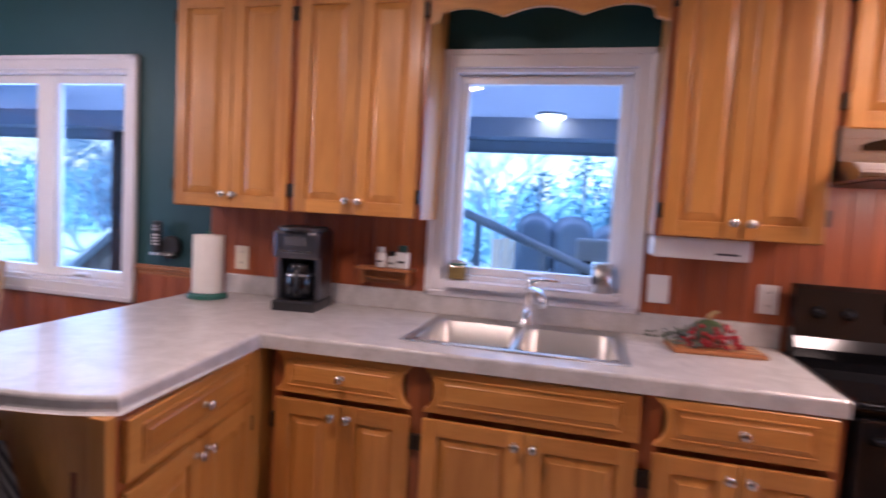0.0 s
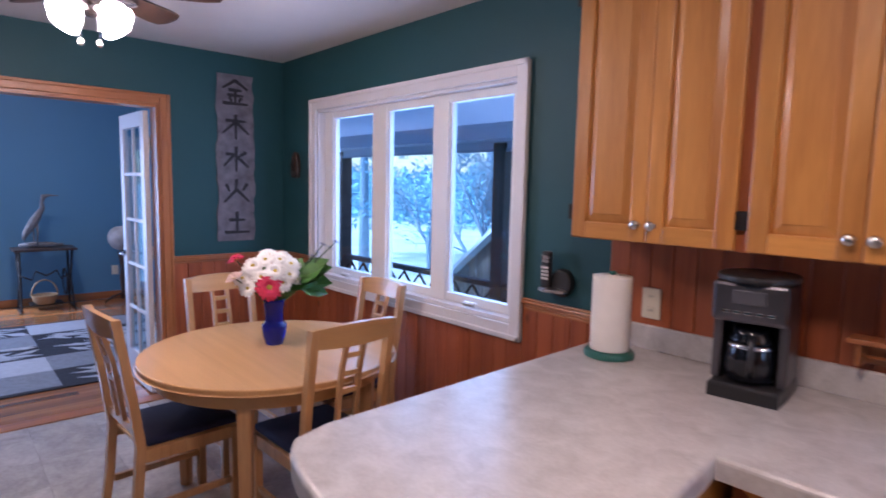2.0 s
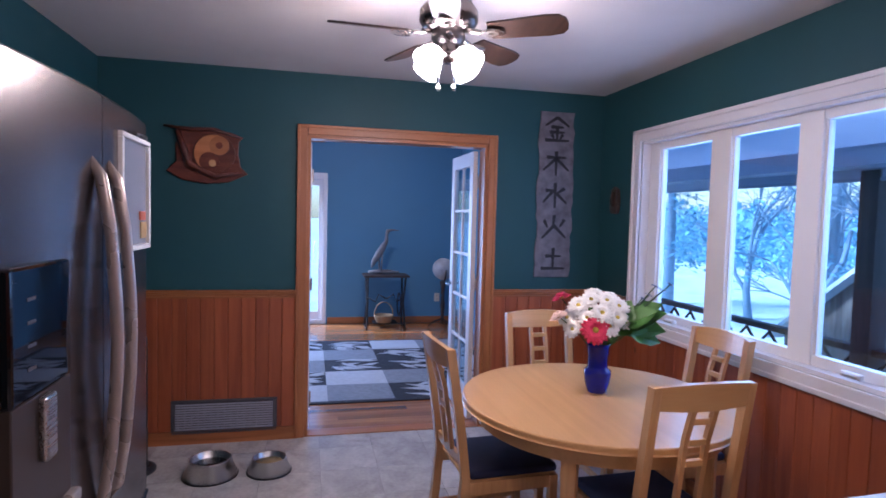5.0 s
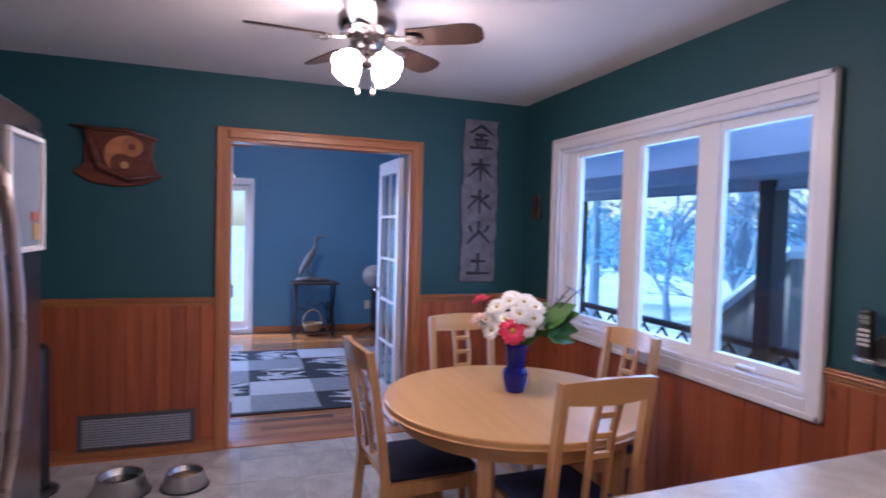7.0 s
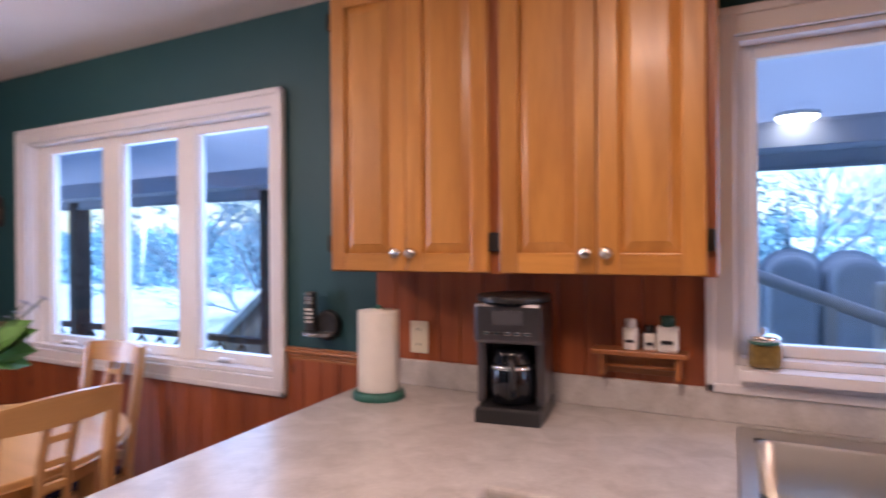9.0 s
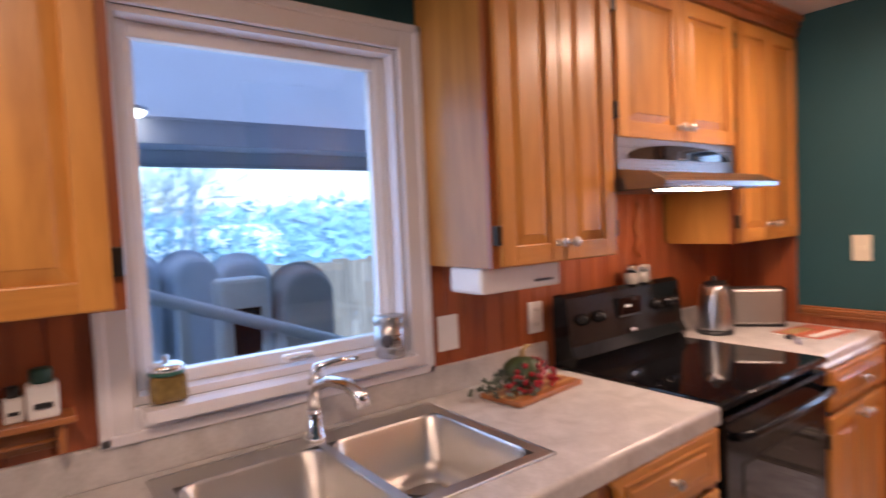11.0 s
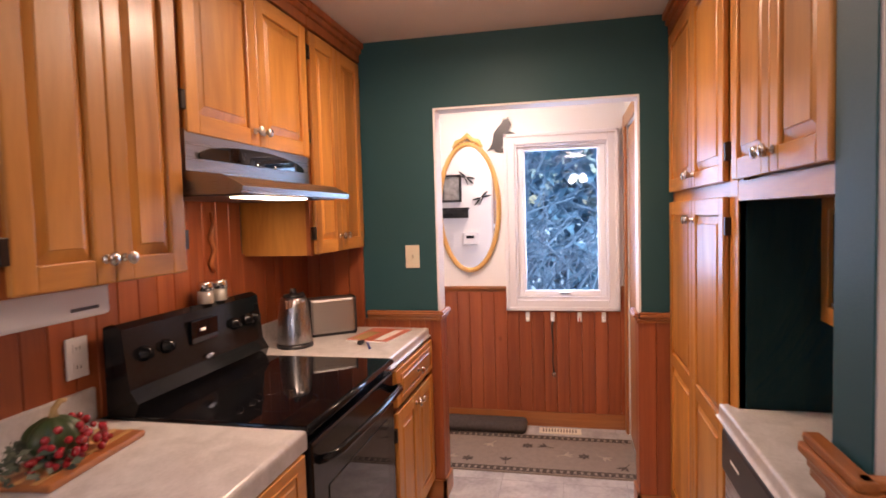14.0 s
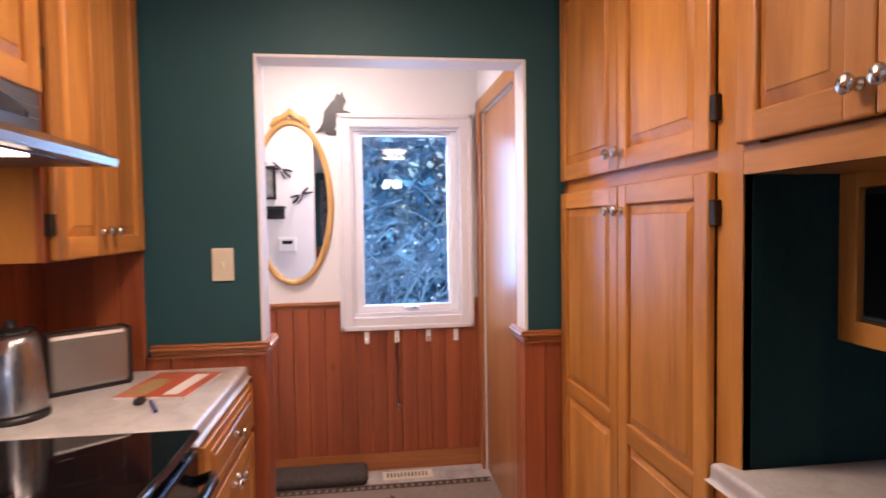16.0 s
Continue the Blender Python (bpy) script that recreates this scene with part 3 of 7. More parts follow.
# cased doorway to the living room
bm = bmesh.new()
for a, c in ((1.435, 1.50), (2.735, 2.80)):
    box(bm, WEST, WEST + 0.020, a, c, 0, 2.08, 0.005)
    box(bm, WEST + 0.018, WEST + 0.027, a + (0.0 if a < 2 else 0.045), a + (0.020 if a < 2 else 0.065), 0, 2.08, 0.004)
box(bm, -2.43, WEST + 0.004, 1.50, 1.522, 0, 2.015)
box(bm, -2.43, WEST + 0.004, 2.713, 2.735, 0, 2.015)
structure("trim", bm, M_OAK, "varnished oak door casing", "door casing")
bm = boxes((WEST, WEST + 0.0195, 1.501, 2.734, 2.015, 2.08, 0.005), (WEST + 0.018, WEST + 0.0265, 1.455, 2.78, 2.058, 2.079, 0.004), (-2.43, WEST + 0.004, 1.522, 2.713, 1.993, 2.015))
structure("trim", bm, M_OAKY, "varnished oak head of the door casing", "door casing")
wall("threshold", [(-2.42, WEST - 0.0, 1.52, 2.715, -0.004, 0.006)], M_OAKY, "wooden threshold strip", "threshold")


def french_door(m, label):
    """A white ten-light french door, hinged at x = 0, its leaf along x."""
    d = thing("door_2", m, label, "door", "", "structure")
    w, h = 0.595, 1.97
    bm = boxes((0, 0.085, 0, 0.035, 0, h, 0.004), (w - 0.085, w, 0, 0.035, 0, h, 0.004), (0.085, w - 0.085, 0, 0.035, h - 0.10, h), (0.085, w - 0.085, 0, 0.035, 0, 0.22))
    part("door_leaf", bm, M_TRIM, d)
    gz0, gz1 = 0.22, h - 0.10
    for i in range(1, 5):
        z = gz0 + (gz1 - gz0) * i / 5
        part("muntin", boxes((0.085, w - 0.085, 0.006, 0.029, z - 0.011, z + 0.011, 0.004)), M_TRIM, d)
    part("muntin", boxes((w / 2 - 0.011, w / 2 + 0.011, 0.007, 0.028, gz0, gz1, 0.004)), M_TRIM, d)
    for i in range(5):
        for a, c in ((0.085, w / 2 - 0.011), (w / 2 + 0.011, w - 0.085)):
            pane(d, a, c, 0.015, gz0 + (gz1 - gz0) * i / 5 + 0.011 * (i > 0), gz0 + (gz1 - gz0) * (i + 1) / 5 - 0.011)
    for s in (-1, 1):
        bm = tube(bmesh.new(), [(w - 0.045, 0.0175 + s * 0.02, 0.95), (w - 0.045, 0.0175 + s * 0.06, 0.95), (w - 0.10, 0.0175 + s * 0.065, 0.95), (w - 0.15, 0.0175 + s * 0.06, 0.948)], 0.009)
        lathe(bm, [(0.026, 0), (0.026, 0.006)], Matrix.Translation((w - 0.045, 0.0175 + s * 0.02, 0.95)) @ pose(0, 0, 0, 90, 0, 0), 16)
        part("door_handle", bm, M_CHROME, d)
    for z in (0.2, 1.0, 1.75):
        part("hinge", boxes((-0.012, 0.012, -0.006, 0.0, z - 0.045, z + 0.045, 0.003)), M_NICKEL, d)
    return d


french_door(pose(-2.44, 2.705, 0.012, 0, 0, 181), "white glazed french door standing open into the living room")
french_door(pose(-2.47, 1.53, 0.012, 0, 0, 262), "white glazed french door folded back against the living room wall")

# flush wooden door in the mudroom, in its oak casing
bm = boxes((4.84, 4.976, 1.85, 1.868, 0, 2.10, 0.005), (5.724, 5.8175, 1.85, 1.868, 0, 2.10, 0.005))
structure("trim", bm, M_OAK, "varnished oak casing of the mudroom door", "door casing")
structure("trim", boxes((4.976, 5.724, 1.85, 1.867, 2.02, 2.10, 0.005)), M_CABX, "varnished oak head of the mudroom door", "door casing")
mud_door = thing("door_3", (4.975, 1.80, 0.003), "closed flush wooden door with a glossy veneer", "door", "", "structure")
part("door_leaf", boxes((0, 0.75, 0, 0.04, 0, 2.01, 0.003)), M_DOORP, mud_door)

# ---------------------------------------------------------------- kitchen cabinets
def raised(bm, x0, x1, z0, z1, y, rise=0.009, slope=0.028):
    """A raised panel in the x, z plane at depth y, standing out towards -y."""
    a = [bm.verts.new((x, y, z)) for x, z in ((x0, z0), (x1, z0), (x1, z1), (x0, z1))]
    s = min(slope, (x1 - x0) * 0.3, (z1 - z0) * 0.3)
    c = [bm.verts.new((x, y - rise, z)) for x, z in ((x0 + s, z0 + s), (x1 - s, z0 + s), (x1 - s, z1 - s), (x0 + s, z1 - s))]
    t = 0.003
    d = [bm.verts.new((x, y - rise - 0.0025, z)) for x, z in ((x0 + s + t, z0 + s + t), (x1 - s - t, z0 + s + t), (x1 - s - t, z1 - s - t), (x0 + s + t, z1 - s - t))]
    for p, q in ((a, c), (c, d)):
        for i in range(4):
            bm.faces.new((p[i], p[(i + 1) % 4], q[(i + 1) % 4], q[i]))
    bm.faces.new(d)
    return bm


def knob(parent, x, y, z):
    bm = lathe(bmesh.new(), [(0.011, 0), (0.011, 0.003), (0.006, 0.006), (0.006, 0.016), (0.015, 0.021), (0.0165, 0.026), (0.012, 0.031), (0.0, 0.0325)], pose(x, y, z, 90, 0, 0), 18)
    part("knob", bm, M_NICKEL, parent)


def panel_door(parent, x0, x1, z0, z1, knob_at=None, hinge=None, mids=(), name="door", mat=None):
    """A raised-panel door on the cabinet front; mids are the heights of cross rails."""
    st, yb, yf = 0.058, -0.003, -0.022
    bm = bmesh.new()
    box(bm, x0, x0 + st, yf, yb, z0, z1, 0.005)
    cuts = [z0] + list(mids) + [z1]
    dr = part(name, bm, mat or M_CAB, parent)
    part("stile", boxes((x1 - st, x1, yf, yb, z0, z1, 0.005)), mat or M_CAB, dr)
    for i, z in enumerate(cuts):
        a = z if i == 0 else z - st if i == len(cuts) - 1 else z - st / 2
        part("rail", boxes((x0 + st - 0.002, x1 - st + 0.002, yf + 0.0005, yb, a, a + st, 0.004)), M_CABX, dr)
    for i in range(len(cuts) - 1):
        a = cuts[i] + (st if i == 0 else st / 2)
        c = cuts[i + 1] - (st if i == len(cuts) - 2 else st / 2)
        part("panel", raised(bmesh.new(), x0 + st - 0.001, x1 - st + 0.001, a - 0.001, c + 0.001, -0.009), M_CAB, dr)
    if knob_at:
        knob(dr, knob_at[0], yf, knob_at[1])
    if hinge is not None:
        for z in (z0 + 0.09, z1 - 0.09):
            part("hinge", boxes((hinge - 0.011, hinge + 0.011, -0.020, -0.002, z - 0.028, z + 0.028, 0.003)), M_HINGE, dr)
    return dr


def drawer_front(parent, x0, x1, z0, z1, notch=(False, False), knob_on=True, mat=None):
    """A drawer front with a raised field; its ends may be hollowed by a round notch."""
    h, zc, out = z1 - z0, (z0 + z1) / 2, []
    out += [(x0, z0), (x1, z0)]
    if notch[1]:
        out += [(x1 - 0.036 * math.cos(a), zc + h * 0.42 * math.sin(a)) for a in [radians(-80 + 16 * i) for i in range(11)]]
    out += [(x1, z1), (x0, z1)]
    if notch[0]:
        out += [(x0 + 0.036 * math.cos(a), zc + h * 0.42 * math.sin(a)) for a in [radians(80 - 16 * i) for i in range(11)]]
    bm = slab(bmesh.new(), out, 0, 0.019, 0.004, m=Matrix.Translation((0, -0.003, 0)) @ UPRIGHT)
    dr = part("drawer_front", bm, mat or M_CABX, parent)
    bm = bmesh.new()
    a, c = x0 + 0.052, x1 - 0.052
    for q in ((a, c, z0 + 0.026, z0 + 0.034), (a, c, z1 - 0.034, z1 - 0.026), (a, a + 0.008, z0 + 0.034, z1 - 0.034), (c - 0.008, c, z0 + 0.034, z1 - 0.034)):
        box(bm, q[0], q[1], -0.0265, -0.0215, q[2], q[3], 0.0035)
    part("field", raised(bm, a + 0.008, c - 0.008, z0 + 0.034, z1 - 0.034, -0.0222, 0.003, 0.014), M_CABX, dr)
    if knob_on:
        knob(dr, (x0 + x1) / 2, -0.026, zc)
    return dr


def carcase(name, m, w, d, h, label, category="cabinet", frame_at=(), group="", toe=0.0, crown=False, side_mat=None, body_top=0.0):
    """A cabinet body with its face frame: front at y = 0 facing -y, x from 0 to w."""
    c = thing(name, m, label, category, group)
    part("body", boxes((0, w, 0.019, d, toe, body_top or h, 0.001)), side_mat or M_FRAME, c)
    xs = [0.0] + list(frame_at) + [w]
    for i, x in enumerate(xs):
        a = x if i == 0 else x - 0.045 if i == len(xs) - 1 else x - 0.022
        part("face_stile", boxes((a, a + 0.045, 0, 0.0195, toe, h, 0.001)), M_FRAME, c)
    for z in (toe, h - 0.04):
        part("face_rail", boxes((0.045, w - 0.045, 0.0005, 0.019, z, z + 0.04)), M_FRAME, c)
    if toe:
        part("toe_kick", boxes((0, w, 0.06, d, 0, toe)), M_FRAME, c)
    if crown:
        bm = boxes((-0.0, w, -0.020, 0.0, h - 0.10, h - 0.055, 0.004), (-0.0, w, -0.034, 0.0, h - 0.058, h - 0.03, 0.007), (-0.0, w, -0.046, 0.0, h - 0.032, h - 0.001, 0.005))
        part("crown_moulding", bm, M_FRAME, c)
    return c


UP, UTOP = 1.34, 2.383
YL, YR = 3.335, 3.29                              # fronts of the wall cabinets either side of the sink window
HU = UTOP - UP
UPL = "honey pine wall cabinet with two raised-panel doors"
for x0, x1 in ((0.60, 1.205), (1.205, 1.788)):
    c = carcase("wall_cabinet", (x0, YL, UP), x1 - x0, NORTH - YL - 0.0, HU, UPL, group="wall cabinets", crown=True, side_mat=M_CAB)
    w = x1 - x0
    panel_door(c, 0.012, w / 2 - 0.001, 0.004, HU - 0.11, (w / 2 - 0.028, 0.062), 0.006)
    panel_door(c, w / 2 + 0.001, w - 0.022, 0.004, HU - 0.11, (w / 2 + 0.028, 0.062), w - 0.014)
c = carcase("wall_cabinet", (2.695, YR, UP), 0.555, NORTH - YR, HU, UPL, group="wall cabinets", crown=True, side_mat=M_CAB)
panel_door(c, 0.022, 0.283, 0.004, HU - 0.11, (0.255, 0.062), 0.014)
panel_door(c, 0.285, 0.545, 0.004, HU - 0.11, (0.313, 0.062), 0.55)
hz = 1.735
c = carcase("hood_cabinet", (3.25, YR, hz), 0.83, NORTH - YR, UTOP - hz, "honey pine cabinet above the range hood", group="wall cabinets", crown=True, side_mat=M_CAB)
panel_door(c, 0.022, 0.414, 0.004, UTOP - hz - 0.11, (0.386, 0.055), 0.014)
panel_door(c, 0.416, 0.812, 0.004, UTOP - hz - 0.11, (0.444, 0.055), 0.82)
c = carcase("wall_cabinet", (4.08, YR, UP - 0.012), 0.617, NORTH - YR, HU + 0.012, "narrow honey pine wall cabinet beside the range hood", group="wall cabinets", crown=True, side_mat=M_CAB)
panel_door(c, 0.02, 0.302, 0.004, HU - 0.10, (0.274, 0.075), 0.012)
panel_door(c, 0.304, 0.597, 0.004, HU - 0.10, (0.332, 0.075), 0.605)

# scalloped valance over the sink window
n = 60
low = []
for i in range(n + 1):
    u = i / n
    low.append((1.775 + 0.92 * u, 2.155 + 0.035 * abs(math.sin(math.pi * 3 * u)) - (0.03 if u < 0.06 or u > 0.94 else 0)))
val = part("valance", slab(bmesh.new(), low + [(2.695, UTOP), (1.775, UTOP)], 0, 0.02, 0.003, m=Matrix.Translation((0, YL + 0.02, 0)) @ UPRIGHT), M_CABX)
tagged(val, "scalloped honey pine valance between the wall cabinets", "valance")

# base cabinets on the sink wall
YB, TB = 2.94, 0.868
BASE = "honey pine base cabinet with a drawer over two doors"


def base_unit(x0, x1, notch, false_front=False, label=BASE, m=None, hinge=True, d=0.60):
    w = x1 - x0
    c = carcase("base_cabinet", m or pose(x0, YB, 0), w, d, TB, label, group="base cabinets", toe=0.10, body_top=0.72)
    drawer_front(c, 0.022, w - 0.022, 0.695, 0.850, notch, not false_front)
    panel_door(c, 0.022, w / 2 - 0.001, 0.115, 0.672, (w / 2 - 0.03, 0.628), 0.012 if hinge else None)
    panel_door(c, w / 2 + 0.001, w - 0.022, 0.115, 0.672, (w / 2 + 0.03, 0.628), w - 0.012 if hinge else None)
    return c


base_unit(1.372, 1.935, (True, True))
base_unit(1.935, 2.685, (True, False), True, "honey pine sink base cabinet with a false drawer front")
base_unit(2.685, 3.232, (True, False))
base_unit(4.025, 4.69, (False, False), False, "honey pine base cabinet between the stove and the opening")
# the peninsula's cabinet faces the stove and stands a little askew
pen_dir = math.degrees(math.atan2(2.93 - 2.145, 1.335 - 1.452))
base_unit(0, 0.735, (False, False), False, "honey pine peninsula cabinet with a drawer over two doors", m=pose(1.425, 2.145, 0, 0, 0, pen_dir), d=0.11)
pen = thing("peninsula_base", (0, 0, 0), "honey pine back and end panels of the peninsula", "peninsula base")
bm = slab(bmesh.new(), [(0.75, 3.60), (0.84, 2.17), (1.415, 2.125), (1.33, 2.93), (1.36, 3.55)], 0.0, TB)
part("end_panel", bm, M_CAB, pen)
for x, y in ((0.845, 2.168), (1.405, 2.126)):
    part("corner_post", boxes((x - 0.025, x + 0.025, y - 0.012, y + 0.02, 0.0, TB, 0.003)), M_CAB, pen)
part("skirting", boxes((0.86, 1.39, 2.130, 2.17, 0.0, 0.09, 0.003)), M_CABX, pen)

# worktops
R = []
for i in range(13):
    a = radians(200 + (328 - 200) * i / 12)
    R.append((1.06 + 0.43 * math.cos(a), 2.238 + 0.152 * math.sin(a)))
outline = [(0.575, NORTH - 0.001), (0.625, 2.29)] + R[0:] + [(1.350, 2.885), (3.236, 2.925), (3.236, NORTH - 0.001)]
SX0, SX1, SY0, SY1 = 1.835, 2.63, 3.02, 3.55
hole = [(SX0 + 0.02, SY0 + 0.02), (SX1 - 0.02, SY0 + 0.02), (SX1 - 0.02, SY1 - 0.02), (SX0 + 0.02, SY1 - 0.02)]
ct = thing("worktop", (0, 0, 0), "mottled pale grey laminate worktop with a rounded peninsula end", "worktop")
part("top", slab(bmesh.new(), outline, 0.868, 0.91, 0.012, hole=hole, bev_bottom=True), M_COUNTER, ct)
part("backsplash", boxes((0.70, 3.236, NORTH - 0.022, NORTH - 0.001, 0.909, 1.005, 0.006)), M_COUNTER, ct)
ct = thing("worktop", (0, 0, 0), "short grey laminate worktop between the stove and the opening", "worktop")
part("top", slab(bmesh.new(), [(4.022, 2.935), (4.672, 2.935), (4.672, NORTH - 0.001), (4.022, NORTH - 0.001)], 0.868, 0.91, 0.012, bev_bottom=True), M_COUNTER, ct)
part("backsplash", boxes((4.022, 4.672, NORTH - 0.022, NORTH - 0.001, 0.909, 1.005, 0.006)), M_COUNTER, ct)
ct = thing("worktop", (0, 0, 0), "grey laminate worktop over the dishwasher", "worktop")
part("top", slab(bmesh.new(), [(2.972, 1.142), (3.618, 1.142), (3.618, 1.74), (3.660, 1.758), (3.660, 1.785), (2.972, 1.785)], 0.855, 0.895, 0.010, bev_bottom=True), M_COUNTER, ct)

# pantry wall, facing north
PY = 1.74
c = carcase("pantry", pose(4.695, PY, 0, 0, 0, 180), 1.075, 0.58, UTOP, "tall honey pine pantry with four raised-panel doors", "pantry", toe=0.10, crown=True, side_mat=M_CAB)
mid = 0.525
panel_door(c, 0.02, mid - 0.001, 0.115, 1.515, (mid - 0.03, 1.44), None, (0.79,))
panel_door(c, mid + 0.001, 0.985, 0.115, 1.515, (mid + 0.03, 1.44), 0.994, (0.79,))
panel_door(c, 0.02, mid - 0.001, 1.56, UTOP - 0.11, (mid - 0.03, 1.61), None)
panel_door(c, mid + 0.001, 0.985, 1.56, UTOP - 0.11, (mid + 0.03, 1.61), 0.994)
part("frame_rail", boxes((0.045, 1.03, 0.0003, 0.019, 1.51, 1.565)), M_CABX, c)
part("side_stile", boxes((0.99, 1.075, -0.003, 0.0195, 0.10, UTOP - 0.10, 0.002)), M_CAB, c)
c = carcase("niche_cabinet", pose(3.62, PY, 1.50, 0, 0, 180), 0.648, 0.58, UTOP - 1.50, "honey pine wall cabinet above the counter niche", "cabinet", crown=True, side_mat=M_CAB)
part("frame_rail", boxes((0, 0.648, -0.002, 0.02, 0, 0.055)), M_CABX, c)
panel_door(c, 0.0, 0.322, 0.06, UTOP - 1.61, (0.296, 0.11), None)
panel_door(c, 0.324, 0.64, 0.06, UTOP - 1.61, (0.352, 0.11), None)

# ---------------------------------------------------------------- kitchen things
def bowl_bm(x0, x1, y0, y1, ztop, depth, r=0.07):
    """An open steel bowl with rounded corners, walls and floor, seen from above."""
    bm = bmesh.new()

    def ring(inset, z, rr):
        pts = []
        for cx, cy, a0 in ((x1 - inset - rr, y1 - inset - rr, 0), (x0 + inset + rr, y1 - inset - rr, 90), (x0 + inset + rr, y0 + inset + rr, 180), (x1 - inset - rr, y0 + inset + rr, 270)):
            pts += [bm.verts.new((cx + rr * math.cos(radians(a0 + 15 * i)), cy + rr * math.sin(radians(a0 + 15 * i)), z)) for i in range(7)]
        return pts
    rings = [ring(0, ztop, r), ring(0.006, ztop - 0.006, r), ring(0.012, ztop - depth * 0.75, r), ring(0.03, ztop - depth * 0.96, r), ring(0.06, ztop - depth, r * 0.7)]
    for a, c in zip(rings, rings[1:]):
        for i in range(len(a)):
            f = bm.faces.new((a[i], c[i], c[(i + 1) % len(a)], a[(i + 1) % len(a)]))
            f.smooth = True
    bm.faces.new(rings[-1])
    return bm


sink = thing("kitchen_sink", (0, 0, 0), "double-bowl stainless steel sink set into the grey worktop", "sink")
XM = (SX0 + SX1) / 2
rim = bmesh.new()
bowls = [(SX0 + 0.035, XM - 0.012, SY0 + 0.035, SY1 - 0.085), (XM + 0.012, SX1 - 0.035, SY0 + 0.035, SY1 - 0.085)]
for q in ((SX0, SX1, SY0, bowls[0][2]), (SX0, SX1, bowls[0][3], SY1), (SX0, bowls[0][0], bowls[0][2], bowls[0][3]), (bowls[0][1], bowls[1][0], bowls[0][2], bowls[0][3]), (bowls[1][1], SX1, bowls[0][2], bowls[0][3])):
    box(rim, *q, 0.905, 0.914)
tube(rim, [(SX0, SY0, 0.912), (SX1, SY0, 0.912), (SX1, SY1, 0.912), (SX0, SY1, 0.912)], 0.005, 8, closed=True)
part("rim", rim, M_SINK, sink)
for b4 in bowls:
    bw = part("bowl", bowl_bm(*b4, 0.9135, 0.17, 0.05), M_SINK, sink)
    cx, cy = (b4[0] + b4[1]) / 2, (b4[2] + b4[3]) / 2
    part("drain", lathe(bmesh.new(), [(0.045, 0.746), (0.043, 0.750), (0.030, 0.747), (0.0, 0.746)], Matrix.Translation((cx, cy, 0)), 24), M_CHROME, bw)
tap = thing("faucet", (2.235, SY1 - 0.04, 0.9135), "chrome single-lever kitchen faucet at the sink", "faucet")
part("base", lathe(bmesh.new(), [(0.028, 0), (0.028, 0.012), (0.022, 0.02), (0.021, 0.07), (0.017, 0.085), (0.0, 0.088)]), M_CHROME, tap)
sp = [(0, 0, 0.05), (0, 0, 0.12), (0.006, -0.015, 0.150), (0.025, -0.05, 0.165), (0.05, -0.10, 0.160), (0.068, -0.135, 0.135), (0.072, -0.145, 0.105)]
part("spout", tube(bmesh.new(), sp, [0.016, 0.016, 0.016, 0.016, 0.016, 0.018, 0.020], 14), M_CHROME, tap)
part("lever", tube(bmesh.new(), [(0.0, 0, 0.150), (0.015, -0.005, 0.195), (0.06, -0.015, 0.205), (0.125, -0.025, 0.203)], [0.017, 0.015, 0.009, 0.007], 12), M_CHROME, tap)

# coffee maker
M_DSTEEL = brushed("dark_brushed_steel", (0.15, 0.145, 0.16), 0.34, "x", 0.04)
cm = thing("coffee_maker", pose(1.228, 3.405, 0.91, 0, 0, 8), "brushed steel and black drip coffee maker", "coffee maker")
part("base", slab(bmesh.new(), [(-0.095, -0.11), (0.095, -0.11), (0.10, 0.0), (0.10, 0.13), (-0.10, 0.13), (-0.10, 0.0)], 0, 0.045, 0.01), M_BPLAST, cm)
part("back_tower", boxes((-0.098, 0.098, 0.03, 0.128, 0.044, 0.35, 0.012)), M_BPLAST, cm)
part("side_panel", boxes((-0.102, -0.075, -0.055, 0.10, 0.044, 0.30, 0.006)), M_DSTEEL, cm)
part("side_panel", boxes((0.075, 0.102, -0.055, 0.10, 0.044, 0.30, 0.006)), M_DSTEEL, cm)
head = part("brew_head", boxes((-0.101, 0.101, -0.098, 0.10, 0.228, 0.348, 0.012)), M_DSTEEL, cm)
part("lid", slab(bmesh.new(), [(x, y + 0.0) for x, y in ellipse(0, 0.01, 0.112, 0.128, 36)], 0.348, 0.366, 0.008), M_BPLAST, cm)
part("control_panel", boxes((-0.045, 0.045, -0.1005, -0.096, 0.285, 0.325, 0.002)), M_GPLAST, head)
for i in (-2, -1, 0, 1, 2):
    part("button", boxes((i * 0.030 - 0.010, i * 0.030 + 0.010, -0.102, -0.096, 0.255, 0.265, 0.002)), M_CHROME, head)
M_CARAFE = plain("smoky_carafe_glass", (0.006, 0.007, 0.010), rough=0.08, var=0.02, coat=0.0)
car = part("carafe", lathe(bmesh.new(), [(0.05, 0.047), (0.066, 0.055), (0.070, 0.10), (0.066, 0.15), (0.050, 0.19), (0.048, 0.205), (0.0, 0.208)], Matrix.Translation((0, -0.025, 0)), 28), M_CARAFE, cm)
part("handle", tube(bmesh.new(), [(0.01, -0.09, 0.19), (0.02, -0.125, 0.18), (0.022, -0.13, 0.11), (0.015, -0.095, 0.08)], 0.009, 8), M_BPLAST, car)
part("band", lathe(bmesh.new(), [(0.0665, 0.150), (0.0675, 0.155), (0.060, 0.168), (0.058, 0.166)], Matrix.Translation((0, -0.025, 0)), 28), M_CHROME, car)

